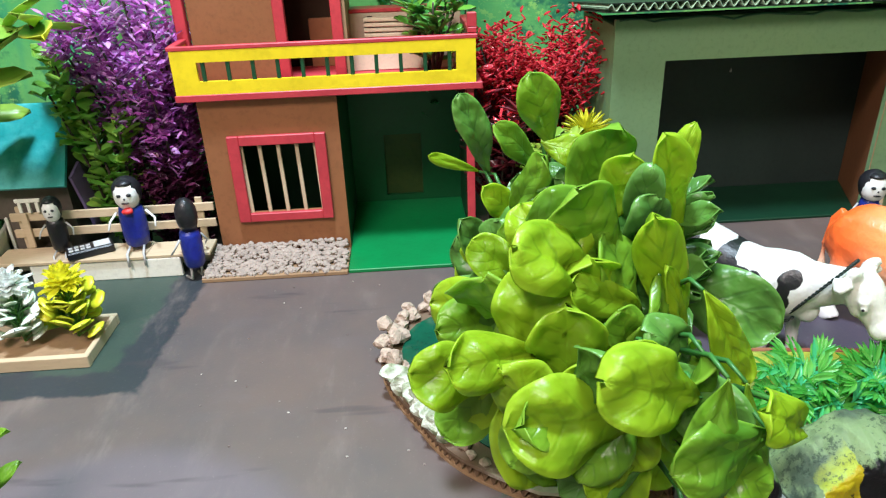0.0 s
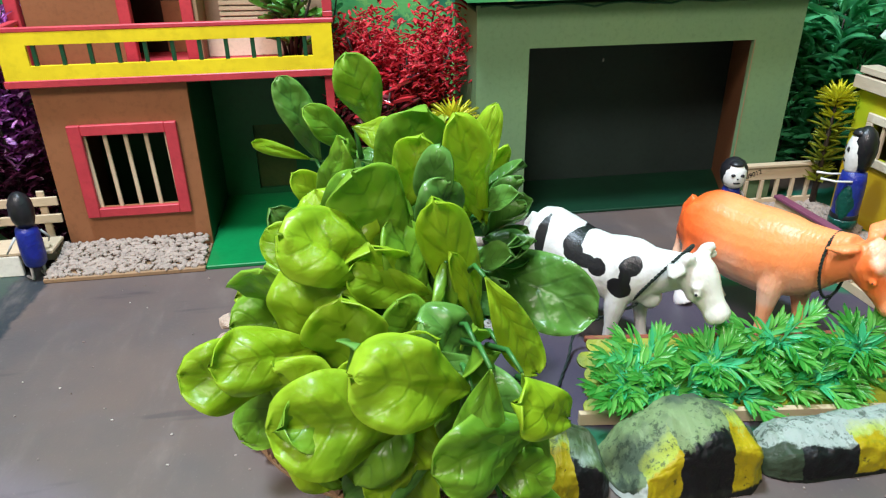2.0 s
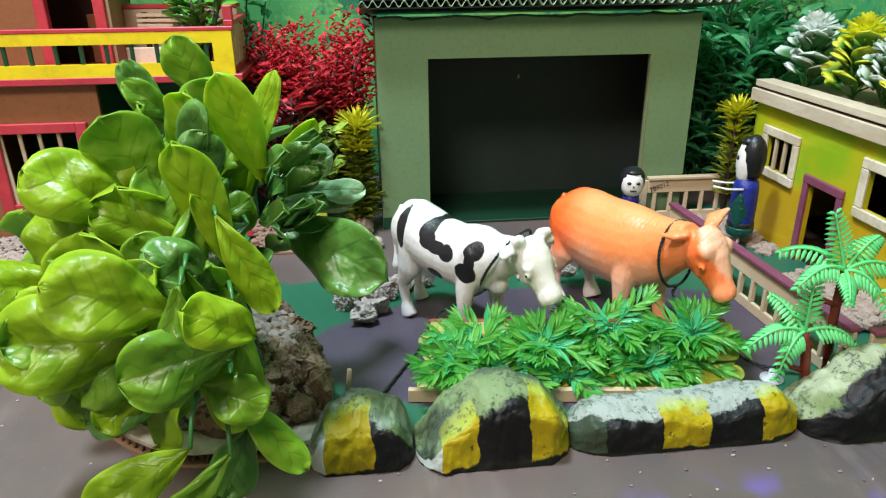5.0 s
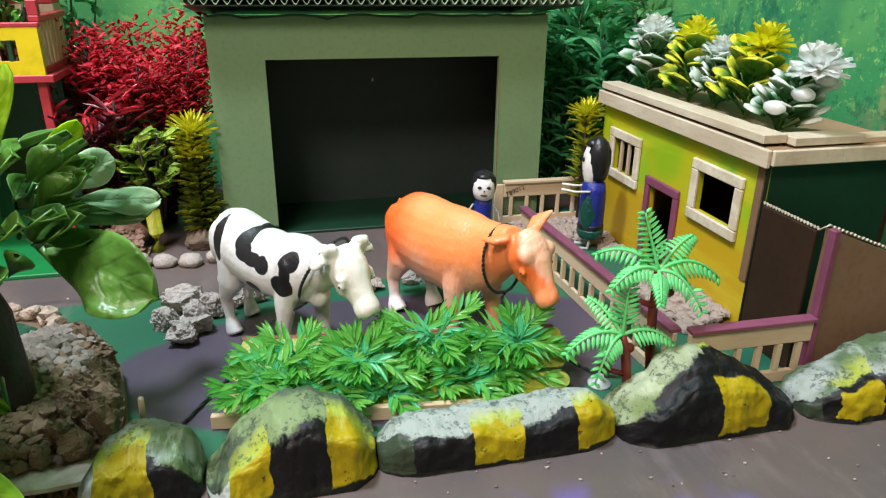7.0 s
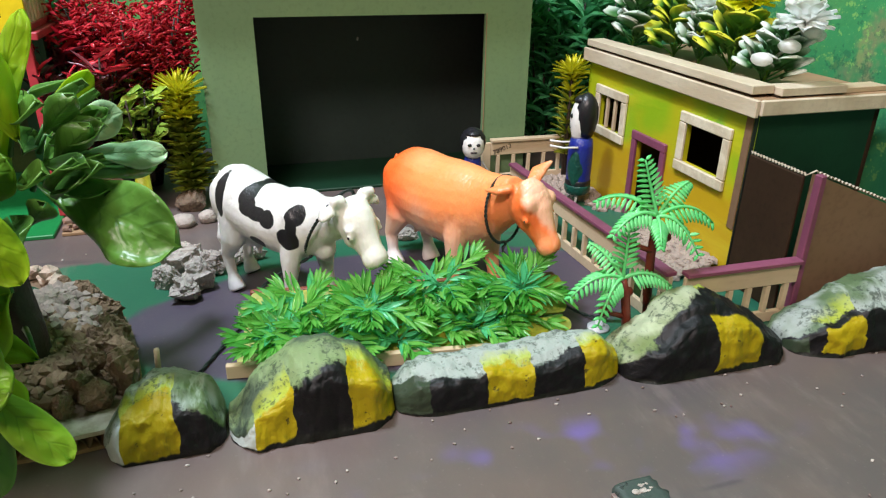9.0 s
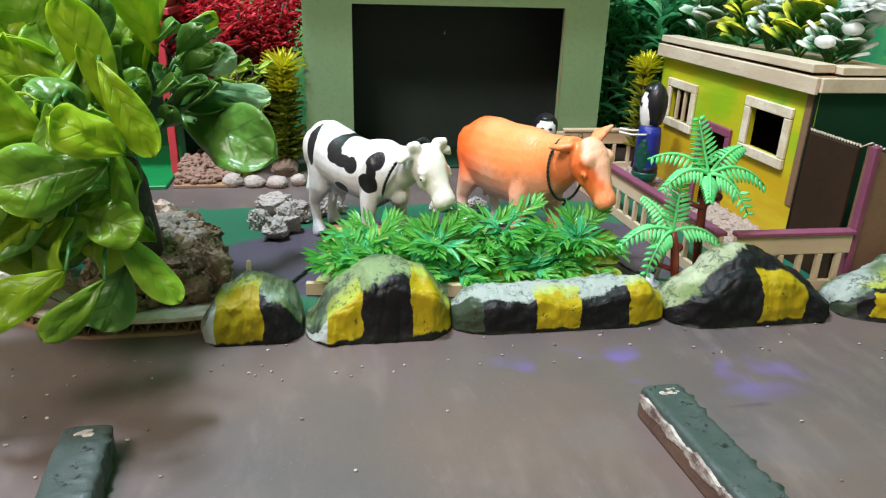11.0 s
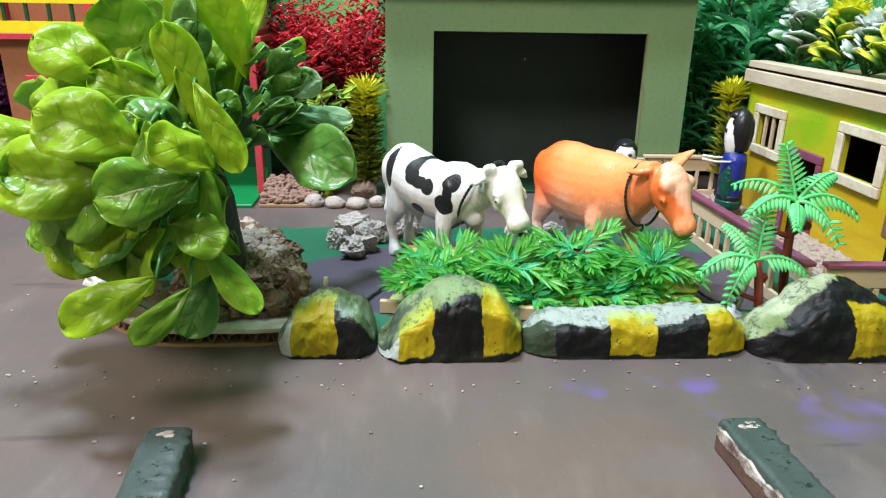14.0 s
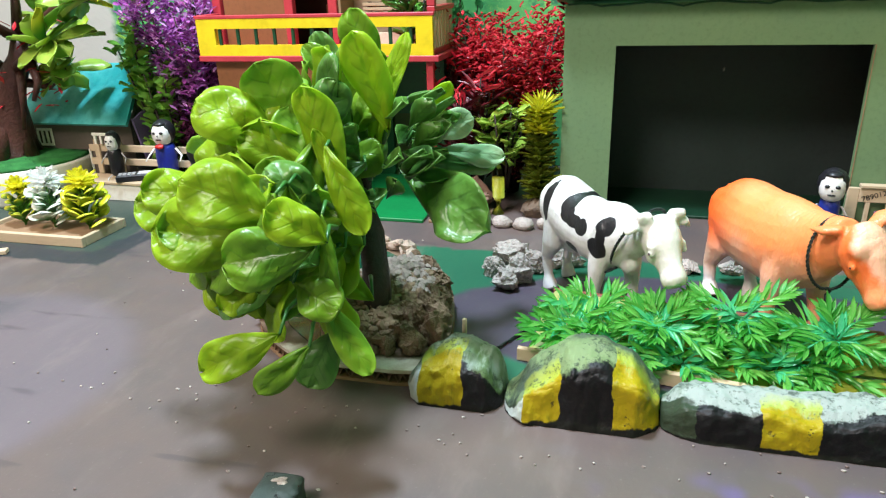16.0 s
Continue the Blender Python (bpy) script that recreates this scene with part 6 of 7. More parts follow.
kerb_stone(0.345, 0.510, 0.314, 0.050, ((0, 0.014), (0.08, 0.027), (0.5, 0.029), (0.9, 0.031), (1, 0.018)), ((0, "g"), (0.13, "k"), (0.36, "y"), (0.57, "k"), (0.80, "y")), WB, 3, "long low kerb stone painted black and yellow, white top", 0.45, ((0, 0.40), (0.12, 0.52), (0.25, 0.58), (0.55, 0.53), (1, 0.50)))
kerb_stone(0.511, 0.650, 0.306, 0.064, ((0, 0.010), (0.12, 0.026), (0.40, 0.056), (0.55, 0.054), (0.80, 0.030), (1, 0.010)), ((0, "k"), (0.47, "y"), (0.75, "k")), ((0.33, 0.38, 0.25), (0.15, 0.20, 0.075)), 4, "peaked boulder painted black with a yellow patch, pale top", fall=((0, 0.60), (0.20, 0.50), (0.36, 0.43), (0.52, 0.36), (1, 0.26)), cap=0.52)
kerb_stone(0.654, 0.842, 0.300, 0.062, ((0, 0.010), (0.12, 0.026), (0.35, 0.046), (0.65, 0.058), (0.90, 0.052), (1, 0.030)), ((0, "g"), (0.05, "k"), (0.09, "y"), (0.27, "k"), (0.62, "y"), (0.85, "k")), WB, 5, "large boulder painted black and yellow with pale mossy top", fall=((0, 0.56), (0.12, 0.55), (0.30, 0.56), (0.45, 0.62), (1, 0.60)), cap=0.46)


# ---- feed trough with plastic grass ----
def stick(ln, wd, th, seed):
    """A flat craft stick with round ends, lying along x from 0 to ln."""
    q = random.Random(seed)
    out = []
    for k in range(9):
        a = math.pi / 2 + math.pi * k / 8
        out.append((wd / 2 + wd / 2 * math.cos(a), wd / 2 * math.sin(a)))
    for k in range(9):
        a = -math.pi / 2 + math.pi * k / 8
        out.append((ln - wd / 2 + wd / 2 * math.cos(a), wd / 2 * math.sin(a)))
    b = Build().plate(out, -th / 2, th / 2)
    w = q.uniform(-0.6, 0.6)
    return b.moved(Matrix.Rotation(radians(w), 4, "Z"))


def trough():
    """A sloping rack of painted sticks, low at the front, with a rust red stick along its top."""
    h = thing("feed_trough", (0.254, 0.424, 0), "olive painted rack of round-ended sticks with a rust red rim", "trough", turn=-7.5)
    ln, dp = 0.243, 0.052
    q = random.Random(5)
    for k in range(5):
        s = k / 4
        y, z = -dp / 2 + 0.008 + (dp - 0.010) * s, 0.006 + 0.028 * s
        x = q.uniform(-0.005, 0.003) - 0.006 * (1 - s)
        m = Matrix.Translation((x, y, z)) @ Matrix.Rotation(radians(32), 4, "X")
        part("stick", stick(ln + q.uniform(-0.003, 0.006) + 0.004 * (1 - s), 0.0135, 0.0024, k).moved(m), "trough", h)
    part("rim", Build().box(0.002, ln + 0.001, dp / 2 + 0.001, dp / 2 + 0.0055, 0.0335, 0.0385), "rimred", h, "rust red rim stick")
    for x in (0.006, ln - 0.008):
        part("end_support", Build().box(x, x + 0.003, dp / 2 - 0.004, dp / 2 + 0.0006, 0.0, 0.030), "trough", h)
    part("front_stick", Build().beam((-0.012, -dp / 2 - 0.004, 0.006), (ln - 0.01, -dp / 2 - 0.003, 0.006), 0.005, 0.011), "wood", h, "pale front stick")
    return h


trough()


def sprig(bl, base, tip, seed, ln=0.0180, wd=0.0037, pairs=5):
    """A plastic grass sprig: pointed leaves in pairs along a stem with a fan at its end, mintier near the crown."""
    q = random.Random(seed)
    base, tip = Vector(base), Vector(tip)
    ax = (tip - base).normalized()
    side = ax.cross(Vector((0, -0.5, 0.85))).normalized()
    up = side.cross(ax)
    bend = base.lerp(tip, 0.5) + Vector((0, 0, 0.004))
    bl.tube([base, bend, tip], [0.0012, 0.001, 0.0007], 5, 1)
    for k in range(pairs):
        s = 0.10 + 0.80 * k / pairs
        p = base.lerp(bend, 2 * s) if s < 0.5 else bend.lerp(tip, 2 * s - 1)
        for sg in (-1, 1):
            d = (ax * 0.85 + side * sg * q.uniform(0.35, 0.75) + up * q.uniform(-0.1, 0.45)).normalized()
            bl.leaf(p, p + d * ln * q.uniform(0.75, 1.15), up + side * q.uniform(-0.4, 0.4), wd * q.uniform(0.8, 1.2), 0.18, 0.22, 0.0, 5, 2, 0.48, 1 if k == 0 or (k == 1 and sg < 0) else 0)
    for a in (-0.60, -0.36, -0.12, 0.12, 0.36, 0.60):
        d = (ax + side * a + up * q.uniform(-0.1, 0.3)).normalized()
        bl.leaf(tip, tip + d * ln * q.uniform(0.8, 1.1), up, wd, 0.18, 0.22, 0.0, 5, 2, 0.48)


q1 = random.Random(12)
for i, (cx, cy, cz, n) in enumerate(((0.278, 0.404, 0.026, 9), (0.300, 0.420, 0.036, 7), (0.345, 0.404, 0.036, 9), (0.320, 0.396, 0.020, 6), (0.396, 0.402, 0.018, 7), (0.388, 0.420, 0.038, 7), (0.402, 0.412, 0.044, 6), (0.440, 0.396, 0.020, 8), (0.464, 0.402, 0.038, 9), (0.455, 0.410, 0.030, 6), (0.302, 0.394, 0.015, 7), (0.362, 0.390, 0.014, 8), (0.424, 0.392, 0.015, 8))):
    tuft = thing("grass_tuft", (cx, cy, 0.010), "bright green plastic grass tuft in the trough", "grass", "grass tufts in the trough")
    part("stem", Build().tube([(0, 0, -0.001), (0.001, 0, 0.5 * (cz - 0.010)), (0, 0, cz - 0.010)], [0.0022, 0.0018, 0.0015], 6), "grasscore", tuft)
    for k in range(n - 1):
        a = 2.39996 * k + q1.uniform(-0.3, 0.3)
        t = -0.30 + 1.15 * ((k * 0.618) % 1.0)
        reach = q1.uniform(0.020, 0.036)
        d = Vector((math.cos(a) * math.cos(t) * (0.98 if (i < 2 and math.cos(a) < 0) or (i > 7 and math.cos(a) > 0) else 1.15), math.sin(a) * math.cos(t) * 0.50 - 0.12, math.sin(t) * 0.82))
        bl = Build()
        o = Vector((0, 0, cz - 0.010))
        sprig(bl, o + d * 0.002, o + d * reach, 300 + i * 23 + k)
        part("sprig", bl, ["grass", "grasscore"], tuft)


# ---- toy palms ----
def palm(at, trunk, label, stubs, fronds):
    t = thing("toy_palm", at, label, "palm", "toy palms")
    part("trunk", Build().tube(trunk, [0.0046] + [0.0036] * (len(trunk) - 2) + [0.0030], 8), "palmbark", t, "red-brown plastic trunk")
    top = Vector(trunk[-1])
    for a, ln2, z in stubs:
        c = Vector(trunk[0]).lerp(top, z)
        e = c + Vector((math.cos(a) * ln2, math.sin(a) * ln2, ln2 * 0.35))
        part("stub", Build().tube([c, e], [0.0022, 0.002], 6).blob(e, 0.0042, 1, 0, 0, 2, True), "palmbark", t)
    for k, (ax, az, ay, arch) in enumerate(fronds):
        end = Vector((ax, ay, az)) * 0.80
        ln = end.length
        pts = [top + end * s + Vector((0, 0, arch * ln * s * (1 - s) * 4)) for s in (i / 11 for i in range(12))]
        bl = Build().tube(pts, [0.0017 - 0.0010 * i / 11 for i in range(12)], 5)
        for i in range(2, 12):
            p = pts[i]
            d = (pts[min(11, i + 1)] - pts[i - 1]).normalized()
            sd = d.cross(Vector((0, -0.55, 0.85)) if abs(d.z) < 0.8 else Vector((0, -1, 0.2))).normalized()
            for sg in (-1, 1):
                ll = 0.0150 * min(1.0, 0.55 + 0.25 * i) * (1 - 0.55 * (i / 11) ** 2) * (ln / 0.055) ** 0.5
                e = p + (sd * sg * 0.85 + d * 0.42 + Vector((0, -0.1, -0.50 if abs(d.z) < 0.8 else 0.0))).normalized() * ll
                bl.leaf(p, e, (0, -0.6, 0.8), 0.0024, 0.1, 0.25, 0.0014, 3, 2, 0.35, blunt=True)
        part("frond", bl, "palm", t, "mint green plastic frond")
    return t


palm((0.556, 0.372, 0), [(0, 0, 0), (0.001, 0, 0.035), (-0.001, 0.0, 0.07), (-0.002, -0.002, 0.102)], "taller mint green toy palm with red-brown trunk", ((2.8, 0.016, 0.72), (0.4, 0.016, 0.74)),
     ((-0.014, 0.052, 0.010, 0.0), (-0.050, 0.012, 0.022, 0.20), (-0.048, -0.010, -0.008, 0.22), (-0.012, -0.016, -0.030, 0.15), (0.042, 0.024, 0.018, 0.12), (0.062, -0.012, 0.0, 0.20), (0.036, -0.034, -0.020, 0.22)))
palm((0.538, 0.362, 0), [(0, 0, 0), (-0.004, 0, 0.025), (-0.007, 0, 0.044), (-0.011, 0.0, 0.058)], "shorter mint green toy palm with red-brown trunk", ((3.0, 0.018, 0.42), (0.9, 0.014, 0.6)),
     ((0.008, 0.052, 0.012, 0.0), (-0.026, 0.030, 0.020, 0.10), (-0.052, -0.012, 0.0, 0.20), (-0.030, -0.036, -0.016, 0.24), (0.050, -0.012, -0.004, 0.18)))
b = Build().tube([(0, 0, 0), (0, 0, 0.002), (0, 0, 0.003), (0, 0, 0.009)], [0.009, 0.009, 0.0035, 0.003], 16)
solid("clear_disc", b, "screen", "small pale plastic disc foot by the palms", "disc", at=(0.527, 0.388, 0))


# ---- toy cattle ----
def cow(at, turn, kind, label):
    b = Build()
    up = (0, 1, 0)
    spotted = kind == "spotted"
    if spotted:
        body = [(-0.004, 0.086, 0.008, 0.011), (0.001, 0.084, 0.017, 0.021), (0.012, 0.0805, 0.0235, 0.0265), (0.030, 0.0755, 0.0255, 0.0270), (0.050, 0.071, 0.0260, 0.0262), (0.070, 0.0695, 0.0265, 0.0262),
                (0.090, 0.0715, 0.0250, 0.0285), (0.106, 0.0765, 0.0210, 0.0260), (0.117, 0.080, 0.0165, 0.0195)]
        neck = [(0.105, 0, 0.077), (0.124, -0.001, 0.083), (0.143, -0.002, 0.090)]
        neck_r = [(0.022, 0.018), (0.0175, 0.0135), (0.0135, 0.0120)]
        poll, nose = Vector((0.148, -0.001, 0.0935)), Vector((0.1755, -0.0040, 0.0620))
        head = [(-0.24, 0.010, 0.010), (-0.06, 0.0165, 0.0140), (0.12, 0.0178, 0.0155), (0.30, 0.0165, 0.0150), (0.52, 0.0118, 0.0125), (0.74, 0.0095, 0.0102), (0.88, 0.0112, 0.0104), (0.99, 0.0108, 0.0098), (1.06, 0.0075, 0.0070)]
        legs = ((0.020, -0.0175, True, 0.002, 0.0), (0.014, 0.0150, True, -0.010, 0.0), (0.095, -0.0175, False, -0.004, 0.0), (0.099, 0.0150, False, 0.006, 0.0))
        fat, high = 1.0, 0.046
    else:
        body = [(-0.006, 0.082, 0.010, 0.012), (0.000, 0.079, 0.021, 0.025), (0.012, 0.0755, 0.0285, 0.0325), (0.030, 0.0735, 0.0315, 0.0355), (0.055, 0.0715, 0.0320, 0.0360), (0.080, 0.072, 0.0310, 0.0370),
                (0.102, 0.076, 0.0270, 0.0340), (0.118, 0.081, 0.0215, 0.0280), (0.132, 0.087, 0.0165, 0.0215)]
        neck = [(0.115, 0, 0.082), (0.134, -0.001, 0.089), (0.152, -0.002, 0.097)]
        neck_r = [(0.027, 0.022), (0.0215, 0.0165), (0.0165, 0.0140)]
        poll, nose = Vector((0.158, -0.001, 0.1005)), Vector((0.1865, 0.001, 0.064))
        head = [(-0.20, 0.011, 0.013), (-0.03, 0.0180, 0.0172), (0.16, 0.0192, 0.0180), (0.36, 0.0168, 0.0168), (0.56, 0.0124, 0.0136), (0.78, 0.0098, 0.0108), (0.92, 0.0104, 0.0102), (1.0, 0.0094, 0.0090), (1.06, 0.0064, 0.0062)]
        legs = ((0.020, -0.0215, True, -0.002, 0.0), (0.024, 0.0130, True, 0.006, 0.0), (0.098, -0.0200, False, 0.000, 0.0), (0.104, 0.0160, False, 0.008, 0.0))
        fat, high = 1.18, 0.050
    b.tube([(x, 0, z) for x, z, ry, rz in body], [(rz, ry) for x, z, ry, rz in body], 24, 0, up=up)
    b.tube(neck, neck_r, 20, 0, up=up)
    hd = nose - poll
    b.tube([poll + hd * s for s, a, c in head], [(c, a * 0.88) for s, a, c in head], 20, 0, up=up)
    fwd = Vector((hd.x, hd.y, 0)).normalized()
    lat = Vector((-fwd.y, fwd.x, 0))
    eyes = []
    for sg in (-1, 1):
        if spotted:
            ear = poll + lat * (sg * 0.0145) - fwd * 0.002 + Vector((0, 0, 0.004))
            b.tube([ear, ear + lat * (sg * 0.008) + Vector((0, 0, 0.002)), ear + lat * (sg * 0.0135) - Vector((0, 0, 0.004))], [0.0055, 0.0085, 0.0035], 10, 0, 0.5)
            hn = poll + lat * (sg * 0.0095) + fwd * 0.001 + Vector((0, 0, 0.011))
            b.tube([hn, hn + lat * (sg * 0.0075) + Vector((0, 0, 0.001)), hn + lat * (sg * 0.0105) + fwd * 0.003 + Vector((0, 0, 0.003))], [0.0058, 0.0046, 0.0028], 10, 0)
        else:
            ear = poll + lat * (sg * 0.0125) - fwd * 0.002 + Vector((0, 0, 0.008))
            out = (0.010, -0.003, 0.005, 0.021, 0.002, 0.012) if sg > 0 else (0.006, -0.009, -0.003, 0.009, -0.021, -0.005)
            b.tube([ear, ear + lat * (sg * out[0]) + fwd * out[1] + Vector((0, 0, out[2])), ear + lat * (sg * out[3]) + fwd * out[4] + Vector((0, 0, out[5]))], [0.0058, 0.0076, 0.0020], 12, 0, 0.5)
            hn = poll + lat * (sg * 0.012) + fwd * 0.013 + Vector((0, 0, -0.002))
            b.blob(hn, (0.007, 0.007, 0.007), 1, 0.1, 0, 2, True)
        # brow, cheek and jaw
        b.blob(poll + hd * 0.22 + lat * (sg * 0.0125) + fwd * 0.006, (0.0045, 0.0045, 0.0034), 1, 0, 0, 2, True)
        b.blob(poll + hd * 0.46 + lat * (sg * 0.0075) - fwd * 0.006, (0.0065, 0.0055, 0.0090), 1, 0, 0, 2, True)
        eye = poll + hd * 0.36 + lat * (sg * (0.0146 if spotted else 0.0162)) + fwd * 0.004
        eyes.append(eye)
        b.blob(eye, (0.0034, 0.0024, 0.0030), 1, 0, 0, 2, True)
        b.blob(poll + hd * 0.95 + lat * (sg * 0.0042) + fwd * 0.0045, (0.0030, 0.0030, 0.0026), 1, 0, 0, 2, True)
    for x, y, hind, st, _ in legs:
        if hind:
            pts = [(x + 0.004, y * 0.75, 0.075), (x + 0.002, y * 0.95, high), (x - 0.007 + st * 0.5, y, 0.030), (x - 0.004 + st, y, 0.014), (x - 0.002 + st, y, 0.006), (x + st + 0.001, y, 0.0)]
            rad = [(0.017, 0.011), (0.0120, 0.0088), (0.0058, 0.0052), (0.0046, 0.0044), (0.0074, 0.0066), (0.0086, 0.0074)]
        else:
            pts = [(x, y * 0.75, 0.072), (x + st * 0.3, y * 0.95, high), (x + st * 0.6, y, 0.028), (x + st, y, 0.014), (x + st + 0.001, y, 0.006), (x + st + 0.002, y, 0.0)]
            rad = [(0.014, 0.010), (0.0094, 0.0078), (0.0056, 0.0054), (0.0047, 0.0045), (0.0072, 0.0066), (0.0084, 0.0074)]
        b.tube(pts, [(r0 * fat, r1 * fat) for r0, r1 in rad], 14, 0, up=up)
    b.tube([(-0.002, 0, 0.095), (-0.010, -0.001, 0.084), (-0.013, -0.002, 0.058), (-0.011, -0.003, 0.036), (-0.010, -0.003, 0.027)], [0.004, 0.0034, 0.003, 0.005, 0.0015], 8, 0)
    b.blob((0.034, 0, 0.047 if spotted else 0.042), (0.012, 0.011, 0.009), 2, 0.1, 0, 2, True)
    for k in range(3):
        b.tube([(0.030 + 0.006 * (k % 2), 0.006 * (k - 1), 0.042), (0.030 + 0.006 * (k % 2), 0.0065 * (k - 1), 0.031)], [0.003, 0.0022], 6, 0)
    # shoulder, hip and brisket
    for sg in (-1, 1):
        b.blob((0.098, sg * 0.014 * fat, 0.074), (0.013, 0.010 * fat, 0.020), 3, 0.1, 0, 2, True, turn=0.2)
        b.blob((0.014, sg * 0.013 * fat, 0.080), (0.014, 0.011 * fat, 0.020), 4, 0.1, 0, 2, True, turn=0.2)
    b.blob((0.116, 0, 0.058), (0.010, 0.009, 0.012), 5, 0.1, 0, 2, True)
    key = "cow_" + kind
    M[key] = cow_mat(key, kind)
    raw = new("toy_cow", mesh_of("toy_cow", b, [M[key]]))
    md = raw.modifiers.new("remesh", "REMESH")
    md.mode, md.voxel_size, md.use_smooth_shade = "VOXEL", 0.0011, True
    sm = raw.modifiers.new("smooth", "SMOOTH")
    sm.factor, sm.iterations = 0.5, 5
    dg = bpy.context.evaluated_depsgraph_get()
    me = bpy.data.meshes.new_from_object(raw.evaluated_get(dg))
    me.name = "toy_cow"
    raw.modifiers.clear()
    # painted eyes, welded into the same mesh
    bm = bmesh.new()
    bm.from_mesh(me)
    for k, e in enumerate(eyes):
        side = lat * (0.0011 if k else -0.0011)
        for f in bmesh.ops.create_icosphere(bm, subdivisions=2, radius=(0.0013 if spotted else 0.0009) * K, matrix=Matrix.Translation((e + side) * K))["verts"]:
            for g in f.link_faces:
                g.material_index = 1
    bm.to_mesh(me)
    bm.free()
    me.materials.append(M["hair"])
    raw.data = me
    me.polygons.foreach_set("use_smooth", [True] * len(me.polygons))
    raw.matrix_world = pose(at[0] * K, at[1] * K, 0, 0, 0, turn) @ Matrix.Diagonal((1, 1, TALL, 1))
    return tagged(raw, label, "toy cow", "toy cattle")


TALL = 1.045
COW1, TURN1 = (0.249, 0.562), -52.0
COW2, TURN2 = (0.408, 0.574), -65.0
cow(COW1, TURN1, "spotted", "white plastic toy cow with black patches, head lowered to the trough")
cow(COW2, TURN2, "orange", "orange plastic toy cow with pale belly and pricked ears")


def at_cow(c, turn, x, y, z):
    a = radians(turn)
    return Vector((c[0] + x * math.cos(a) - y * math.sin(a), c[1] + x * math.sin(a) + y * math.cos(a), z * TALL))


def cord(pts, r, label, steps=12):
    """A twisted two-strand cord along a smooth line."""
    pts = [Vector(p) for p in pts]
    line = []
    for i in range(len(pts) - 1):
        p0, p1, p2, p3 = pts[max(0, i - 1)], pts[i], pts[i + 1], pts[min(len(pts) - 1, i + 2)]
        for k in range(steps):
            t = k / steps
            line.append(0.5 * ((2 * p1) + (p2 - p0) * t + (2 * p0 - 5 * p1 + 4 * p2 - p3) * t * t + (3 * p1 - p0 - 3 * p2 + p3) * t ** 3))
    line.append(pts[-1])
    b = Build()
    for ph in (0.0, math.pi):
        out = []
        for i, p in enumerate(line):
            d = (line[min(i + 1, len(line) - 1)] - line[max(i - 1, 0)]).normalized()
            s = Vector((0, 0, 1)).cross(d)
            s = s.normalized() if s.length > 1e-3 else Vector((1, 0, 0))
            u = d.cross(s)
            out.append(p + (s * math.cos(i * 0.9 + ph) + u * math.sin(i * 0.9 + ph)) * r * 0.6)
        b.tube(out, r * 0.75, 5)
    return solid("cord", b, "rope", label, "cord", "tether cords")


def collar(c, turn, x, z, ry, rz, lean, pts_after, label):
    ring = []
    for k in range(17):
        a = 2 * math.pi * k / 16 - math.pi / 2
        ring.append(at_cow(c, turn, x + lean * math.sin(a), ry * math.cos(a), z + rz * math.sin(a)))
    return cord([*ring, *pts_after], 0.0011, label, 12)


collar(COW1, TURN1, 0.123, 0.079, 0.0195, 0.0300, 0.020, [at_cow(COW1, TURN1, 0.108, -0.012, 0.050), (0.270, 0.490, 0.022), (0.254, 0.470, 0.003), (0.235, 0.436, 0.002), (0.217, 0.402, 0.002), (0.206, 0.388, 0.003)], "dark twisted cord from the spotted cow's neck to the boulders")
collar(COW2, TURN2, 0.136, 0.0820, 0.0215, 0.0270, -0.003, [at_cow(COW2, TURN2, 0.141, -0.002, 0.046), (0.49, 0.43, 0.030), (0.515, 0.42, 0.005), (0.530, 0.400, 0.004), (0.536, 0.396, 0.010)], "dark twisted cord from the orange cow's neck to the peg")
solid("peg", Build().tube([(0, 0, 0), (0.003, -0.010, 0.030)], [0.0021, 0.0019], 8), "wood", "short wooden tether peg", "peg", "tether pegs", at=(0.192, 0.408, 0))
solid("peg", Build().tube([(0, 0, 0), (0.004, -0.006, 0.042)], [0.0026, 0.0024], 8), "wood", "leaning wooden tether peg", "peg", "tether pegs", at=(0.537, 0.398, 0))


# ---- rock-edged pond plate with the large plant ----
PX, PY = 0.075, 0.460


def pond_outline(grow=0.0, n=48):
    """A slanting oval sheet, a little uneven."""
    out = []
    for i in range(n):
        a = 2 * math.pi * i / n
        s = a + radians(58.7)
        r = 0.150 * 0.087 / math.hypot(0.087 * math.cos(s), 0.150 * math.sin(s)) * (1 + 0.02 * math.sin(5 * a)) + grow
        out.append((PX + r * math.cos(a), max(PY + r * math.sin(a), 0.338 - grow)))
    return out


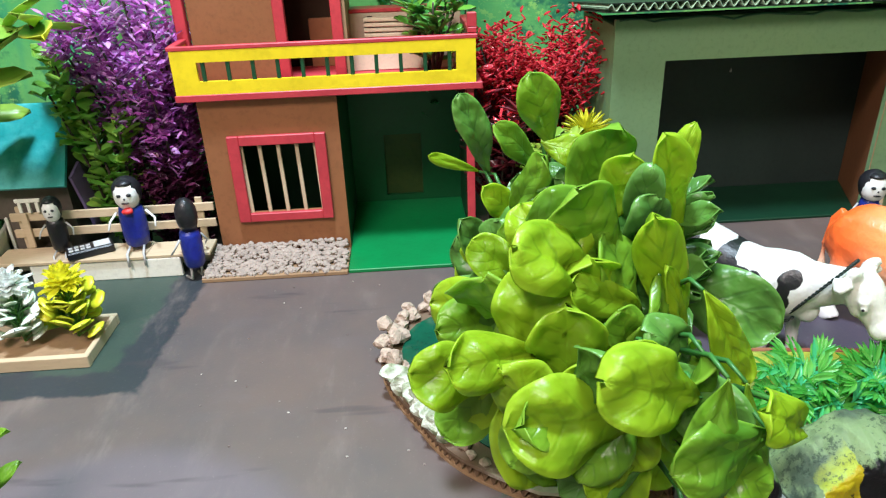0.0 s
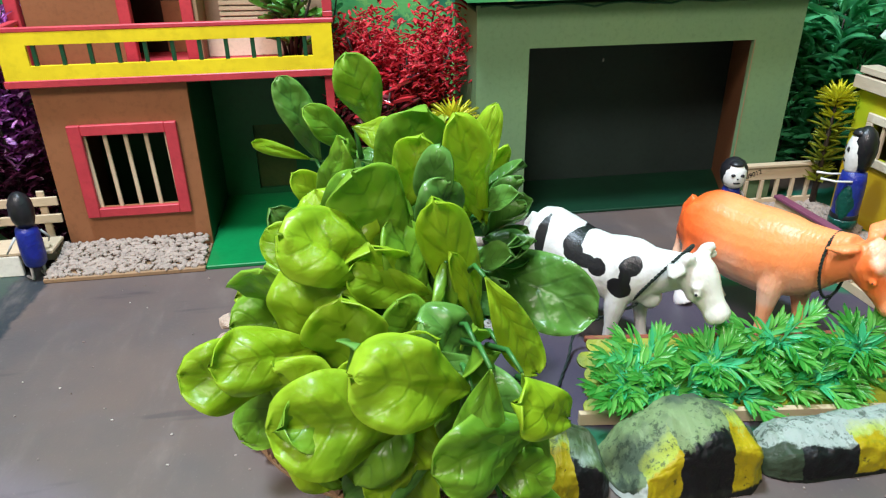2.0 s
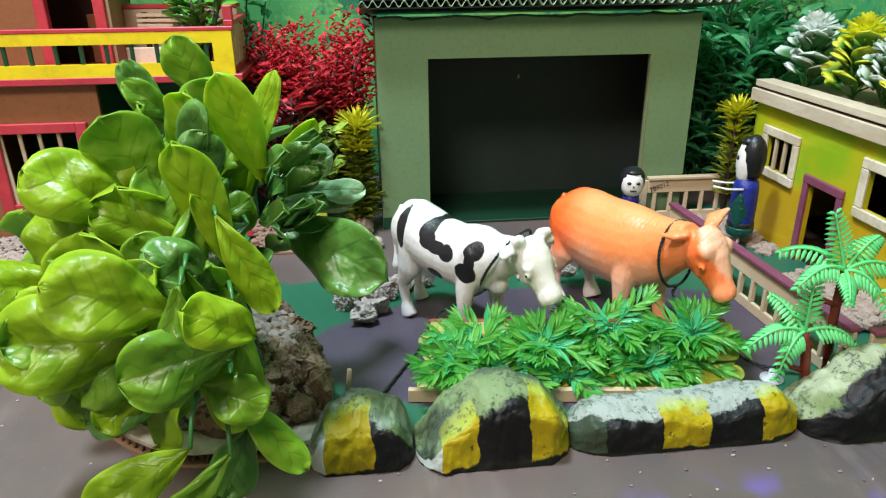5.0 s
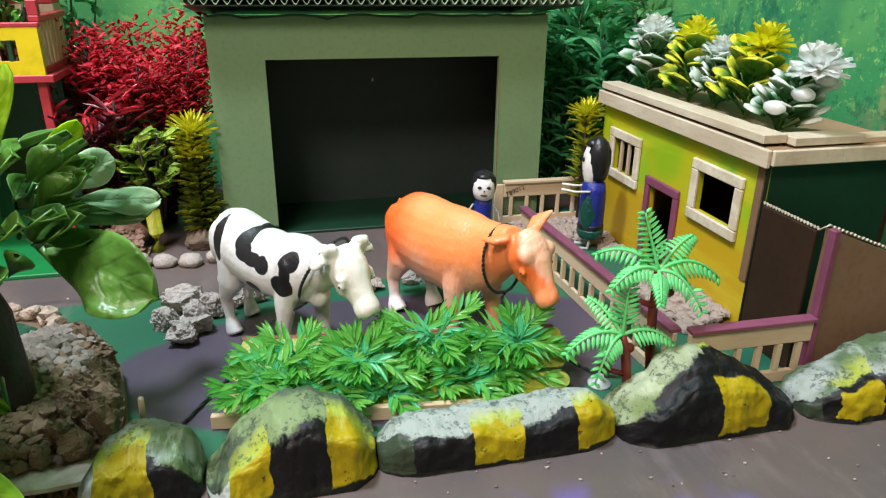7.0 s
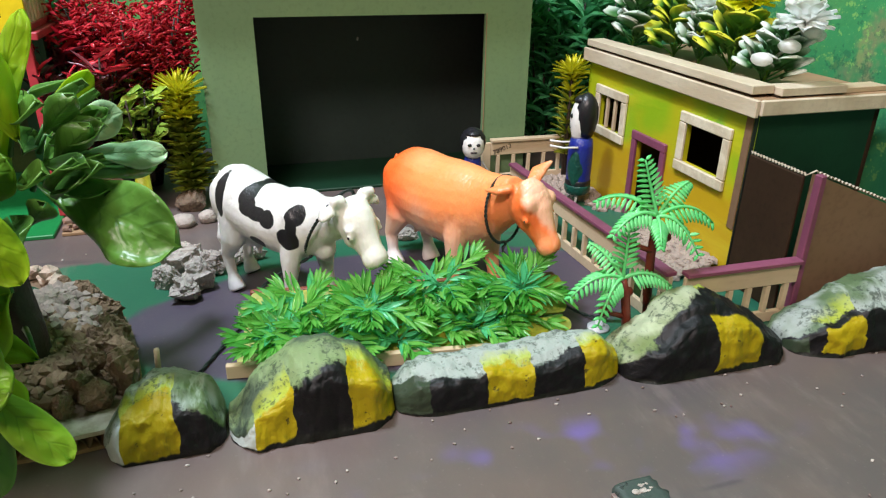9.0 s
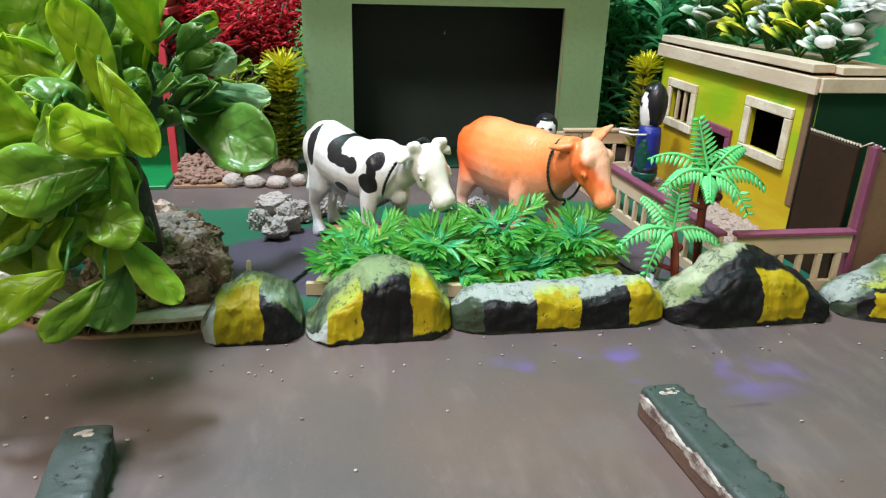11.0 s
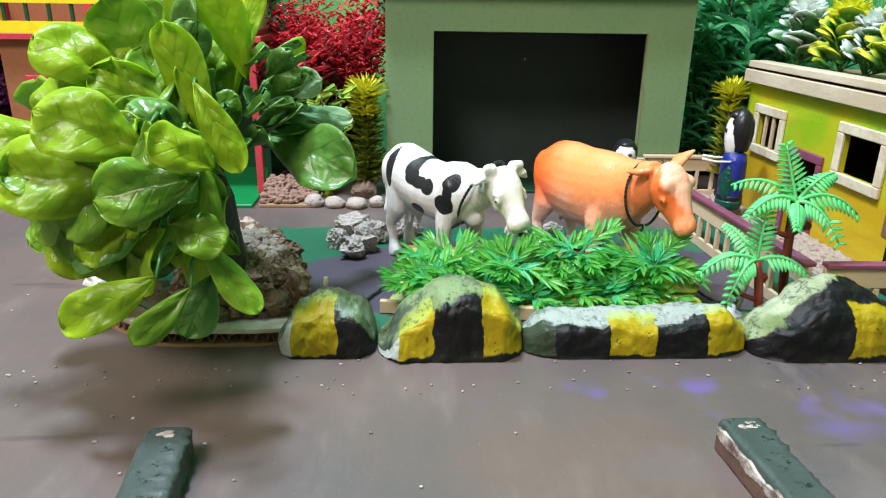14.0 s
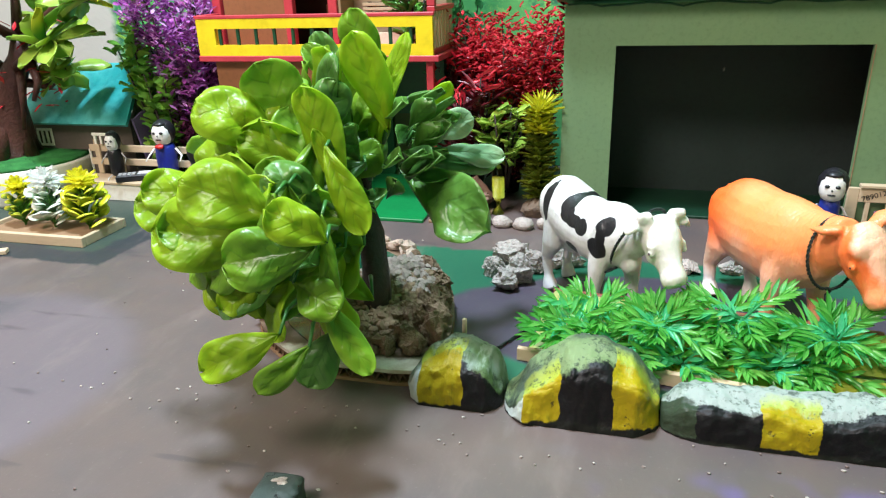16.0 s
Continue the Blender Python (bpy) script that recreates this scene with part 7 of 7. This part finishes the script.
def pond():
    h = thing("pond_base", (0, 0, 0), "corrugated cardboard pond base painted green", "pond")
    part("plate", Build().plate(pond_outline(0.0), 0.0, 0.0025), "card", h, "bare cardboard sheet")
    part("plate", Build().plate(pond_outline(0.0), 0.0105, 0.0135), "plate", h, "white and brown painted cardboard sheet")
    o = pond_outline(-0.0012, 900)
    b = Build()
    vs, fs = [], []
    for i, (x, y) in enumerate(o):
        z = 0.0065 + 0.0036 * math.sin(i * 2 * math.pi / 900 * 96)
        nx, ny = x - PX, y - PY
        ln = math.hypot(nx, ny)
        vs += [(x, y, z - 0.0006), (x, y, z + 0.0006), (x - nx / ln * 0.014, y - ny / ln * 0.014, z - 0.0006), (x - nx / ln * 0.014, y - ny / ln * 0.014, z + 0.0006)]
    for i in range(900):
        a, c = 4 * i, 4 * ((i + 1) % 900)
        fs += [(a, c, c + 1, a + 1), (a + 1, c + 1, c + 3, a + 3), (a + 2, c + 2, c, a)]
    b.add(vs, fs, 0, True)
    part("flute", b, "fluteboard", h, "wavy brown cardboard flutes")
    part("core", Build().plate(pond_outline(-0.014), 0.0027, 0.0103), "darkcard", h)
    part("water", Build().plate([(min(x, 0.10), y) for x, y in pond_outline(-0.022)], 0.0137, 0.0150), "pond", h, "glossy green painted water")
    return h


pond()
q2 = random.Random(8)
o = pond_outline(-0.010, 46)
for i, (x, y) in enumerate(o):
    a = 2 * math.pi * i / 46
    if 1.0 < a < 2.95:
        for k in range(3):
            r = q2.uniform(0.0055, 0.0095)
            rough_stone("rock", (x + q2.uniform(-.009, .006) * math.cos(a) * -1 + q2.uniform(-.004, .004), y + q2.uniform(-.006, .006), 0.0136 + 0.007 * (k == 2)), (r * 1.15, r, r * q2.uniform(0.7, 1.0)), 120 + i * 3 + k, "small broken beige rock on the pond rim", "beige", "stone", "rocks round the pond", 2, 0.5)
    elif 2.95 <= a < 4.0:
        rough_stone("plaster_lump", (x, y, 0.0136), (0.014, 0.012, 0.010), 160 + i, "mossy white plaster lump on the pond rim", "moss", "stone", "plaster on the pond rim", 3, 0.4)
    elif 4.0 <= a < 4.5:
        r = q2.uniform(0.004, 0.0065)
        rough_stone("rock", (x + q2.uniform(-.004, .004), y - 0.004, 0.0136), (r, r, r * 0.8), 180 + i, "small beige rock on the pond rim", "beige", "stone", "rocks round the pond", 2, 0.5)
    if a > 5.35 or a < 1.0:
        for k in range(2):
            r = q2.uniform(0.007, 0.012)
            rough_stone("rock", (x + q2.uniform(-.008, .001), y + q2.uniform(-.005, .005), 0.0136), (r, r * 0.9, r * q2.uniform(0.9, 1.4)), 330 + i * 2 + k, "rough brown rock on the rim of the pond sheet", "brownrock", "stone", "rocks round the pond", 3, 0.7)
# gravel mound under the trunk
b = Build()
vs, fs = [(0.114, 0.440, 0.0140 + 0.023)], []
for i in range(1, 15):
    for j in range(44):
        a, k = 2 * math.pi * j / 44, i / 14
        x, y = 0.114 + 0.048 * k * math.cos(a), 0.440 + 0.092 * k * math.sin(a)
        vs.append((x, y, 0.0137 + max(0.0, 1 - k * k) ** 0.6 * 0.023 + (0.004 * noise.noise(Vector((x * 90, y * 90, 0))) if i < 14 else 0)))
fs += [(0, 1 + j, 1 + (j + 1) % 44) for j in range(44)]
for i in range(13):
    for j in range(44):
        p, q = 1 + i * 44 + j, 1 + i * 44 + (j + 1) % 44
        fs.append((p, p + 44, q + 44, q))
solid("soil_mound", b.add(vs, fs), "soil", "brown soil mound under the gravel", "soil")
b = Build()
for i in range(2300):
    u, v = q2.uniform(-1, 1), q2.uniform(-1, 1)
    if u * u + v * v > 0.98:
        continue
    h = max(0.0, 1 - u * u - v * v) ** 0.6 * 0.023
    r = q2.choice((0.0022, 0.0028, 0.0034, 0.0042, 0.0052)) * q2.uniform(0.85, 1.15)
    b.blob((0.114 + 0.048 * u, 0.440 + 0.092 * v, 0.0140 + h + q2.uniform(0, 0.004)), (r, r * q2.uniform(0.7, 1), r * q2.uniform(0.65, 1.0)), i, 0.55, 1 if v + 0.3 * u > q2.uniform(-0.1, 0.35) else 0, 1, turn=q2.uniform(0, 3))
solid("gravel_mound", b, ["browngravel", "gravel"], "crumbly brown gravel round the plant's trunk", "gravel", kind="stuff")
for i, (x, y, a, c) in enumerate(((0.150, 0.376, 0.011, 0.015), (0.155, 0.398, 0.011, 0.017), (0.156, 0.424, 0.012, 0.014), (0.155, 0.450, 0.013, 0.013), (0.152, 0.477, 0.012, 0.014), (0.140, 0.500, 0.012, 0.012), (0.128, 0.515, 0.012, 0.011), (0.142, 0.360, 0.007, 0.012))):
    rough_stone("rock", (x, y, 0.0137), (a, a * 0.9, c), 210 + i, "rough brown rock at the foot of the mound", "brownrock", "stone", "rocks round the pond", 4, 0.7)


for i in range(9):
    a = q2.uniform(-0.9, 1.5)
    k = q2.uniform(0.55, 1.0)
    x, y = 0.118 + 0.050 * k * math.cos(a), 0.440 + 0.088 * k * math.sin(a)
    r = q2.uniform(0.005, 0.0095)
    rough_stone("rock", (x, y, 0.0140 + 0.020 * max(0.0, 1 - k * k) ** 0.6), (r * 1.1, r, r * 0.7), 260 + i, "crumbly brown rock piled on the mound", "brownrock", "stone", "rocks round the pond", 3, 0.7)


def large_plant():
    t = thing("large_plant", (0.118, 0.405, 0.034), "large glossy artificial plant with spoon-shaped green leaves", "plant")
    o = Vector((0.118, 0.405, 0.034))
    q = random.Random(23)
    part("trunk", Build().tube([(0.003, -0.006, -0.01), (0.0, 0.004, 0.02), (-0.008, 0.02, 0.055), (-0.014, 0.022, 0.10), (-0.012, 0.01, 0.14)], [0.0125, 0.0115, 0.0110, 0.0085, 0.005], 14), "bark", t, "dark brown trunk")
    c = Vector((0.094, 0.358, 0.150)) - o

    def blade(base, tip, nrm, wd, mt, cup, seed):
        part("leaf", Build().leaf(base, tip, nrm, wd, cup, 0.10 + 0.16 * ((seed * 37) % 10) / 10, 0.0012, 28, 8, 0.63 + 0.10 * ((seed * 53) % 10) / 10, 0, 0.15, seed, True), mt, t)
        hub = Vector((-0.010, 0.012, 0.095)).lerp(Vector(base), 0.80)
        part("leaf_stem", Build().tube([hub, Vector(base).lerp(hub, 0.4) + Vector((0, 0, 0.006)), base], [0.0018, 0.0013, 0.0010], 6), "stalk", t)

    front, side = Vector((-0.1, -0.8, 0.6)), Vector((0.35, -0.85, 0.35))
    count = [0]

    def leaf_at(base, tip, wd, kind, face):
        base, tip = Vector(base) - o, Vector(tip) - o
        ln = max((tip - base).length, 1.5 * wd)
        base = tip - (tip - base).normalized() * ln
        count[0] += 1
        i = count[0]
        j = Vector((((i * 37) % 11) / 11 - 0.5, ((i * 53) % 11) / 11 - 0.5, ((i * 71) % 11) / 11 - 0.5)) * 0.55
        blade(base, tip, face + j, wd * 1.03, kind, 0.05, i)

    # the outer leaves, from the top of the crown down
    leaf_at((0.104, 0.480, 0.210), (0.087, 0.466, 0.263), 0.031, "leaf", front)
    leaf_at((0.063, 0.510, 0.179), (0.043, 0.496, 0.244), 0.025, "leafdark", front)
    leaf_at((0.056, 0.515, 0.179), (0.017, 0.501, 0.199), 0.010, "leaflime", front)
    leaf_at((0.090, 0.449, 0.204), (0.060, 0.435, 0.239), 0.020, "leaf", front)
    leaf_at((0.087, 0.430, 0.227), (0.118, 0.416, 0.221), 0.022, "leaflime", front)
    leaf_at((0.066, 0.405, 0.192), (0.081, 0.391, 0.232), 0.021, "leaf", front)
    leaf_at((0.074, 0.430, 0.171), (0.050, 0.416, 0.203), 0.020, "leaflime", front)
    leaf_at((0.059, 0.356, 0.199), (0.099, 0.342, 0.221), 0.031, "leaf", front)
    leaf_at((0.111, 0.356, 0.202), (0.118, 0.342, 0.246), 0.025, "leaflime", front)
    leaf_at((0.154, 0.360, 0.190), (0.137, 0.346, 0.255), 0.028, "leaflime", front)
    leaf_at((0.122, 0.344, 0.199), (0.125, 0.330, 0.242), 0.020, "leafdark", front)
    leaf_at((0.141, 0.315, 0.155), (0.119, 0.301, 0.227), 0.027, "leaflime", front)
    leaf_at((0.069, 0.430, 0.112), (0.034, 0.416, 0.182), 0.025, "leafdark", front)
    leaf_at((0.083, 0.340, 0.182), (0.102, 0.326, 0.214), 0.022, "leaf", front)
    leaf_at((0.119, 0.309, 0.171), (0.077, 0.295, 0.197), 0.022, "leaflime", front)
    leaf_at((0.099, 0.318, 0.161), (0.050, 0.304, 0.136), 0.041, "leaf", front)
    leaf_at((0.060, 0.340, 0.127), (0.018, 0.326, 0.092), 0.036, "leaflime", front)
    leaf_at((0.050, 0.286, 0.150), (0.071, 0.272, 0.090), 0.036, "leaf", front)
    leaf_at((0.073, 0.274, 0.140), (0.113, 0.260, 0.179), 0.025, "leaflime", front)
    leaf_at((0.104, 0.260, 0.148), (0.073, 0.246, 0.115), 0.027, "leaf", front)
    leaf_at((0.140, 0.286, 0.195), (0.165, 0.272, 0.146), 0.020, "leaflime", front)
    leaf_at((0.132, 0.235, 0.181), (0.120, 0.221, 0.127), 0.024, "leaf", front)
    leaf_at((0.046, 0.430, 0.081), (0.038, 0.416, 0.160), 0.024, "leaflime", front)
    leaf_at((0.161, 0.225, 0.160), (0.139, 0.211, 0.181), 0.024, "leaflime", side)
    leaf_at((0.141, 0.228, 0.151), (0.106, 0.214, 0.146), 0.034, "leaf", side)
    leaf_at((0.119, 0.242, 0.167), (0.078, 0.228, 0.188), 0.038, "leaflime", side)
    leaf_at((0.143, 0.309, 0.148), (0.129, 0.295, 0.202), 0.011, "leaflime", side)
    leaf_at((0.125, 0.232, 0.097), (0.076, 0.218, 0.074), 0.025, "leaflime", side)
    leaf_at((0.143, 0.232, 0.091), (0.113, 0.218, 0.063), 0.018, "leaf", side)
    leaf_at((0.144, 0.251, 0.112), (0.178, 0.237, 0.074), 0.018, "leaf", side)
    leaf_at((0.148, 0.255, 0.090), (0.134, 0.241, 0.056), 0.025, "leafdark", side)
    leaf_at((0.133, 0.245, 0.123), (0.162, 0.231, 0.118), 0.024, "leaf", side)
    leaf_at((0.102, 0.260, 0.119), (0.080, 0.246, 0.101), 0.022, "leaflime", side)
    leaf_at((0.030, 0.305, 0.138), (-0.003, 0.289, 0.154), 0.036, "leaflime", side)
    leaf_at((0.083, 0.309, 0.197), (0.052, 0.295, 0.221), 0.038, "leaflime", side)
    leaf_at((0.104, 0.330, 0.189), (0.083, 0.316, 0.239), 0.039, "leaf", side)
    leaf_at((0.098, 0.260, 0.143), (0.039, 0.246, 0.151), 0.046, "leaflime", side)
    leaf_at((0.156, 0.420, 0.174), (0.194, 0.457, 0.180), 0.024, "leafpale", side)
    leaf_at((0.165, 0.440, 0.156), (0.214, 0.475, 0.146), 0.020, "leafpale", side)
    leaf_at((0.154, 0.430, 0.178), (0.183, 0.416, 0.213), 0.017, "leaflime", side)
    leaf_at((0.132, 0.280, 0.160), (0.111, 0.266, 0.185), 0.028, "leafdark", side)
    leaf_at((0.101, 0.410, 0.186), (0.130, 0.396, 0.244), 0.041, "leaf", side)
    leaf_at((0.150, 0.251, 0.165), (0.158, 0.237, 0.118), 0.011, "leaf", front)
    leaf_at((0.132, 0.379, 0.150), (0.160, 0.365, 0.252), 0.020, "leaflime", front)
    leaf_at((0.053, 0.335, 0.122), (0.011, 0.321, 0.084), 0.034, "leaf", front)
    leaf_at((0.041, 0.300, 0.129), (0.064, 0.286, 0.076), 0.035, "leaflime", front)
    leaf_at((0.073, 0.280, 0.141), (0.042, 0.266, 0.109), 0.031, "leaf", front)
    leaf_at((0.034, 0.379, 0.113), (0.013, 0.365, 0.088), 0.027, "leafdark", front)
    leaf_at((0.150, 0.405, 0.150), (0.222, 0.345, 0.128), 0.046, "leafdark", Vector((0.45, -0.9, 0.15)))
    leaf_at((0.150, 0.430, 0.150), (0.207, 0.484, 0.140), 0.026, "leafdark", side)
    leaf_at((0.060, 0.300, 0.155), (0.014, 0.276, 0.166), 0.032, "leaflime", front)
    # low hanging leaves round the trunk's front
    for i in range(34):
        p = Vector((0.096 + 0.034 * q.uniform(-1, 1), 0.290 + 0.036 * q.uniform(-1, 1), 0.125 + 0.048 * q.uniform(-1, 1))) - o
        d = Vector((q.uniform(-0.8, 0.5), q.uniform(-0.5, 0.1), q.uniform(-1.0, 0.5))).normalized()
        ln = q.uniform(0.044, 0.060)
        blade(p - d * ln * 0.5, p + d * ln * 0.5, front.lerp(side, q.random()) + Vector((q.uniform(-.5, .5), q.uniform(-.4, .3), q.uniform(-.3, .4))), ln * q.uniform(0.52, 0.66), ("leafdark", "leaf", "leaf", "leaflime")[i % 4], 0.06, i + 200)
    # the inner crown, set round by the golden angle like shingles
    n = 66
    for i in range(n + 16):
        zz = 1 - 1.92 * (i + 0.5) / n if i < n else q.uniform(-0.85, 0.0)
        a = i * 2.39996 if i < n else q.uniform(2.7, 4.9)
        rr = math.sqrt(max(0, 1 - zz * zz))
        d = Vector((math.cos(a) * rr, math.sin(a) * rr, zz))
        if d.x > 0.05 and d.z < 0.25 and d.y > -0.75:
            continue
        inner = i % 3 == 0
        k = q.uniform(0.45, 0.65) if inner else q.uniform(0.65, 0.90)
        mid = c + Vector((d.x * 0.074, d.y * 0.100, d.z * 0.080)) * k
        ln = q.choice((0.040, 0.046, 0.052, 0.058, 0.062)) * q.uniform(0.92, 1.08) * (0.8 if d.x > 0.2 else 1.0)
        rise = Vector((0, 0, 1)) - d * d.z
        rise = rise.normalized() if rise.length > 0.2 else Vector((q.uniform(-1, 1), q.uniform(-1, 1), 0)).normalized()
        if d.z < -0.25:
            rise = -rise
        fr = min(1.0, max(0.0, -d.y))
        away = (rise * (0.35 + 0.65 * fr) + d * (q.uniform(0.15, 0.5) + 0.6 * (1 - fr)) + Vector((q.uniform(-.5, .5), q.uniform(-.5, .5), q.uniform(-.25, .25)))).normalized()
        # right-hand leaves are dark green; inner and back ones too, as crown shade
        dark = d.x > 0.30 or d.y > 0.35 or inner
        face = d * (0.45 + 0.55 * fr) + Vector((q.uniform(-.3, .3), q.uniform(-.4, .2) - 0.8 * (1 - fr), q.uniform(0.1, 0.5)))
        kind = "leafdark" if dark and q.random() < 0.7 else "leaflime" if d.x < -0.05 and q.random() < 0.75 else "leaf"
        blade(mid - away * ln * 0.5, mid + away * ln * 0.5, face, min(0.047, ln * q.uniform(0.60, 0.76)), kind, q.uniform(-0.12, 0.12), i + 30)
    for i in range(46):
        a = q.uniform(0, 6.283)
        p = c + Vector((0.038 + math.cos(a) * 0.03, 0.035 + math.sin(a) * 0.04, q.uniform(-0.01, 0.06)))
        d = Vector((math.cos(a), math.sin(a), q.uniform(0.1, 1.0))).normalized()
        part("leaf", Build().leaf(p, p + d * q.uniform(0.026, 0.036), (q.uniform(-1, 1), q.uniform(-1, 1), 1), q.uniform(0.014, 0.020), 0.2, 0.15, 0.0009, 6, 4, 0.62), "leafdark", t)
    return t


large_plant()


def low_sprig(at, seed, label):
    t = thing("leafy_sprig", at, label, "plant")
    q = random.Random(seed)
    part("stem", Build().tube([(0, 0, 0), (0.0, 0.0, 0.05), (0.004, 0.006, 0.085)], [0.002, 0.0018, 0.0012], 6), "shrub", t)
    for i in range(9):
        a = i * 2.4
        p = Vector((0, 0, 0.02 + 0.007 * i))
        d = Vector((math.cos(a), math.sin(a), 0.6)).normalized()
        part("leaf", Build().leaf(p, p + d * 0.029, (0, 0, 1), 0.015, 0.15, 0.2, 0.0008, 6, 4, 0.6), "leaf", t)
    return t


low_sprig((-0.277, 0.340, 0), 3, "small glossy green sprig standing on the road")


# ---- dark painted stone bars on the road ----
def road_bar(at, turn, ln, label, plaster=True):
    t = thing("road_bar", at, label, "stone bar", "dark stone bars", turn=turn)
    b = Build()
    nx = 130
    sec = [(-0.0125, 0.0), (-0.0125, 0.006), (-0.0125, 0.012), (-0.0122, 0.0165), (-0.0110, 0.0182), (-0.008, 0.0188), (-0.004, 0.0190), (0.0, 0.0190), (0.004, 0.0190), (0.008, 0.0188), (0.0112, 0.0182), (0.0124, 0.0165), (0.0125, 0.010), (0.0125, 0.005), (0.0125, 0.0)]
    vs, fs = [], []
    for i in range(nx + 1):
        for x, z in sec:
            p = Vector((x, -ln * i / nx, z))
            if z > 0:
                p += Vector((noise.noise(p * 70) * 0.0012, 0, noise.noise(p * 60 + Vector((5, 1, 0))) * 0.0009))
                # crumbs of paint and grit towards the far long edge
                if x > 0.002:
                    p.z += 0.0030 * max(0.0, noise.noise(p * 230 + Vector((at[0] * 50, 7, 0))) - 0.18)
                if x > 0.010:
                    p.x += 0.0040 * max(0.0, noise.noise(p * 190) - 0.05)
            vs.append(p)
    n = len(sec)
    for i in range(nx):
        for j in range(n - 1):
            fs.append((i * n + j, i * n + j + 1, (i + 1) * n + j + 1, (i + 1) * n + j))
    fs += [tuple(range(n)), tuple(nx * n + j for j in range(n - 1, -1, -1))]
    b.add(vs, fs, 0, True)
    part("bar_body", b, "bar", t)
    part("bare_side", Build().box(-0.0138, -0.0127, -ln + 0.002, -0.002, 0.001, 0.0105, 0.0004), "barside", t, "bare brown side face")
    if plaster:
        # ragged white edge of plaster, broken up along its length
        b = Build()
        vs, fs = [], []
        for i in range(nx + 1):
            y = -ln * (0.01 + 0.98 * i / nx)
            w = 0.0028 + 0.0030 * noise.noise(Vector((y * 95, 3 + at[0], 0))) + 0.0016 * noise.noise(Vector((y * 330, 1, 0)))
            w = max(0.0004, w)
            vs += [(-0.0141, y, 0.0128 - w), (-0.0142, y, 0.0128 + 0.9 * w), (-0.0120, y, 0.0128 + 0.9 * w), (-0.0120, y, 0.0128 - w)]
        for i in range(nx):
            o, p = 4 * i, 4 * i + 4
            fs += [(o + k, o + (k + 1) % 4, p + (k + 1) % 4, p + k) for k in range(4)]
        fs += [(0, 1, 2, 3), (4 * nx + 3, 4 * nx + 2, 4 * nx + 1, 4 * nx)]
        part("chipped_edge", b.add(vs, fs), "chalk", t, "chipped white plaster edge")
    b = Build()
    q = random.Random(int(at[0] * 1000))
    for k in range(4):
        b.blob((0.000 + q.uniform(-0.004, 0.005), -0.005 - q.uniform(0, 0.004), 0.0190), (0.0028, 0.0018, 0.0008), k, 0.6, 0, 2)
    part("chip", b, "chalk", t, "white chip on the end")
    return t


road_bar((0.4505, 0.210, 0), 4.0, 0.20, "dark green-black stone bar with chipped white side")
road_bar((0.1300, 0.208, 0), 5.0, 0.17, "dark green-black stone bar lying on the road", False)

b = Build()
q3 = random.Random(99)
for i in range(150):
    x, y = q3.uniform(-0.2, 0.8), q3.uniform(0.02, 0.318)
    if q3.random() < 0.35:
        y = q3.uniform(0.27, 0.315)
    b.blob((x, y, 0.0006), (q3.uniform(0.0007, 0.0016), 0.001, 0.0008), i, 0.4, 0, 1)
for i in range(40):
    b.blob((q3.uniform(-0.2, 0.12), q3.uniform(0.34, 0.68), 0.0005), (q3.uniform(0.0006, 0.0014), 0.0009, 0.0007), i, 0.4, 0, 1)
solid("grit", b, "chalk", "loose pale grit scattered on the road", "grit", kind="stuff")
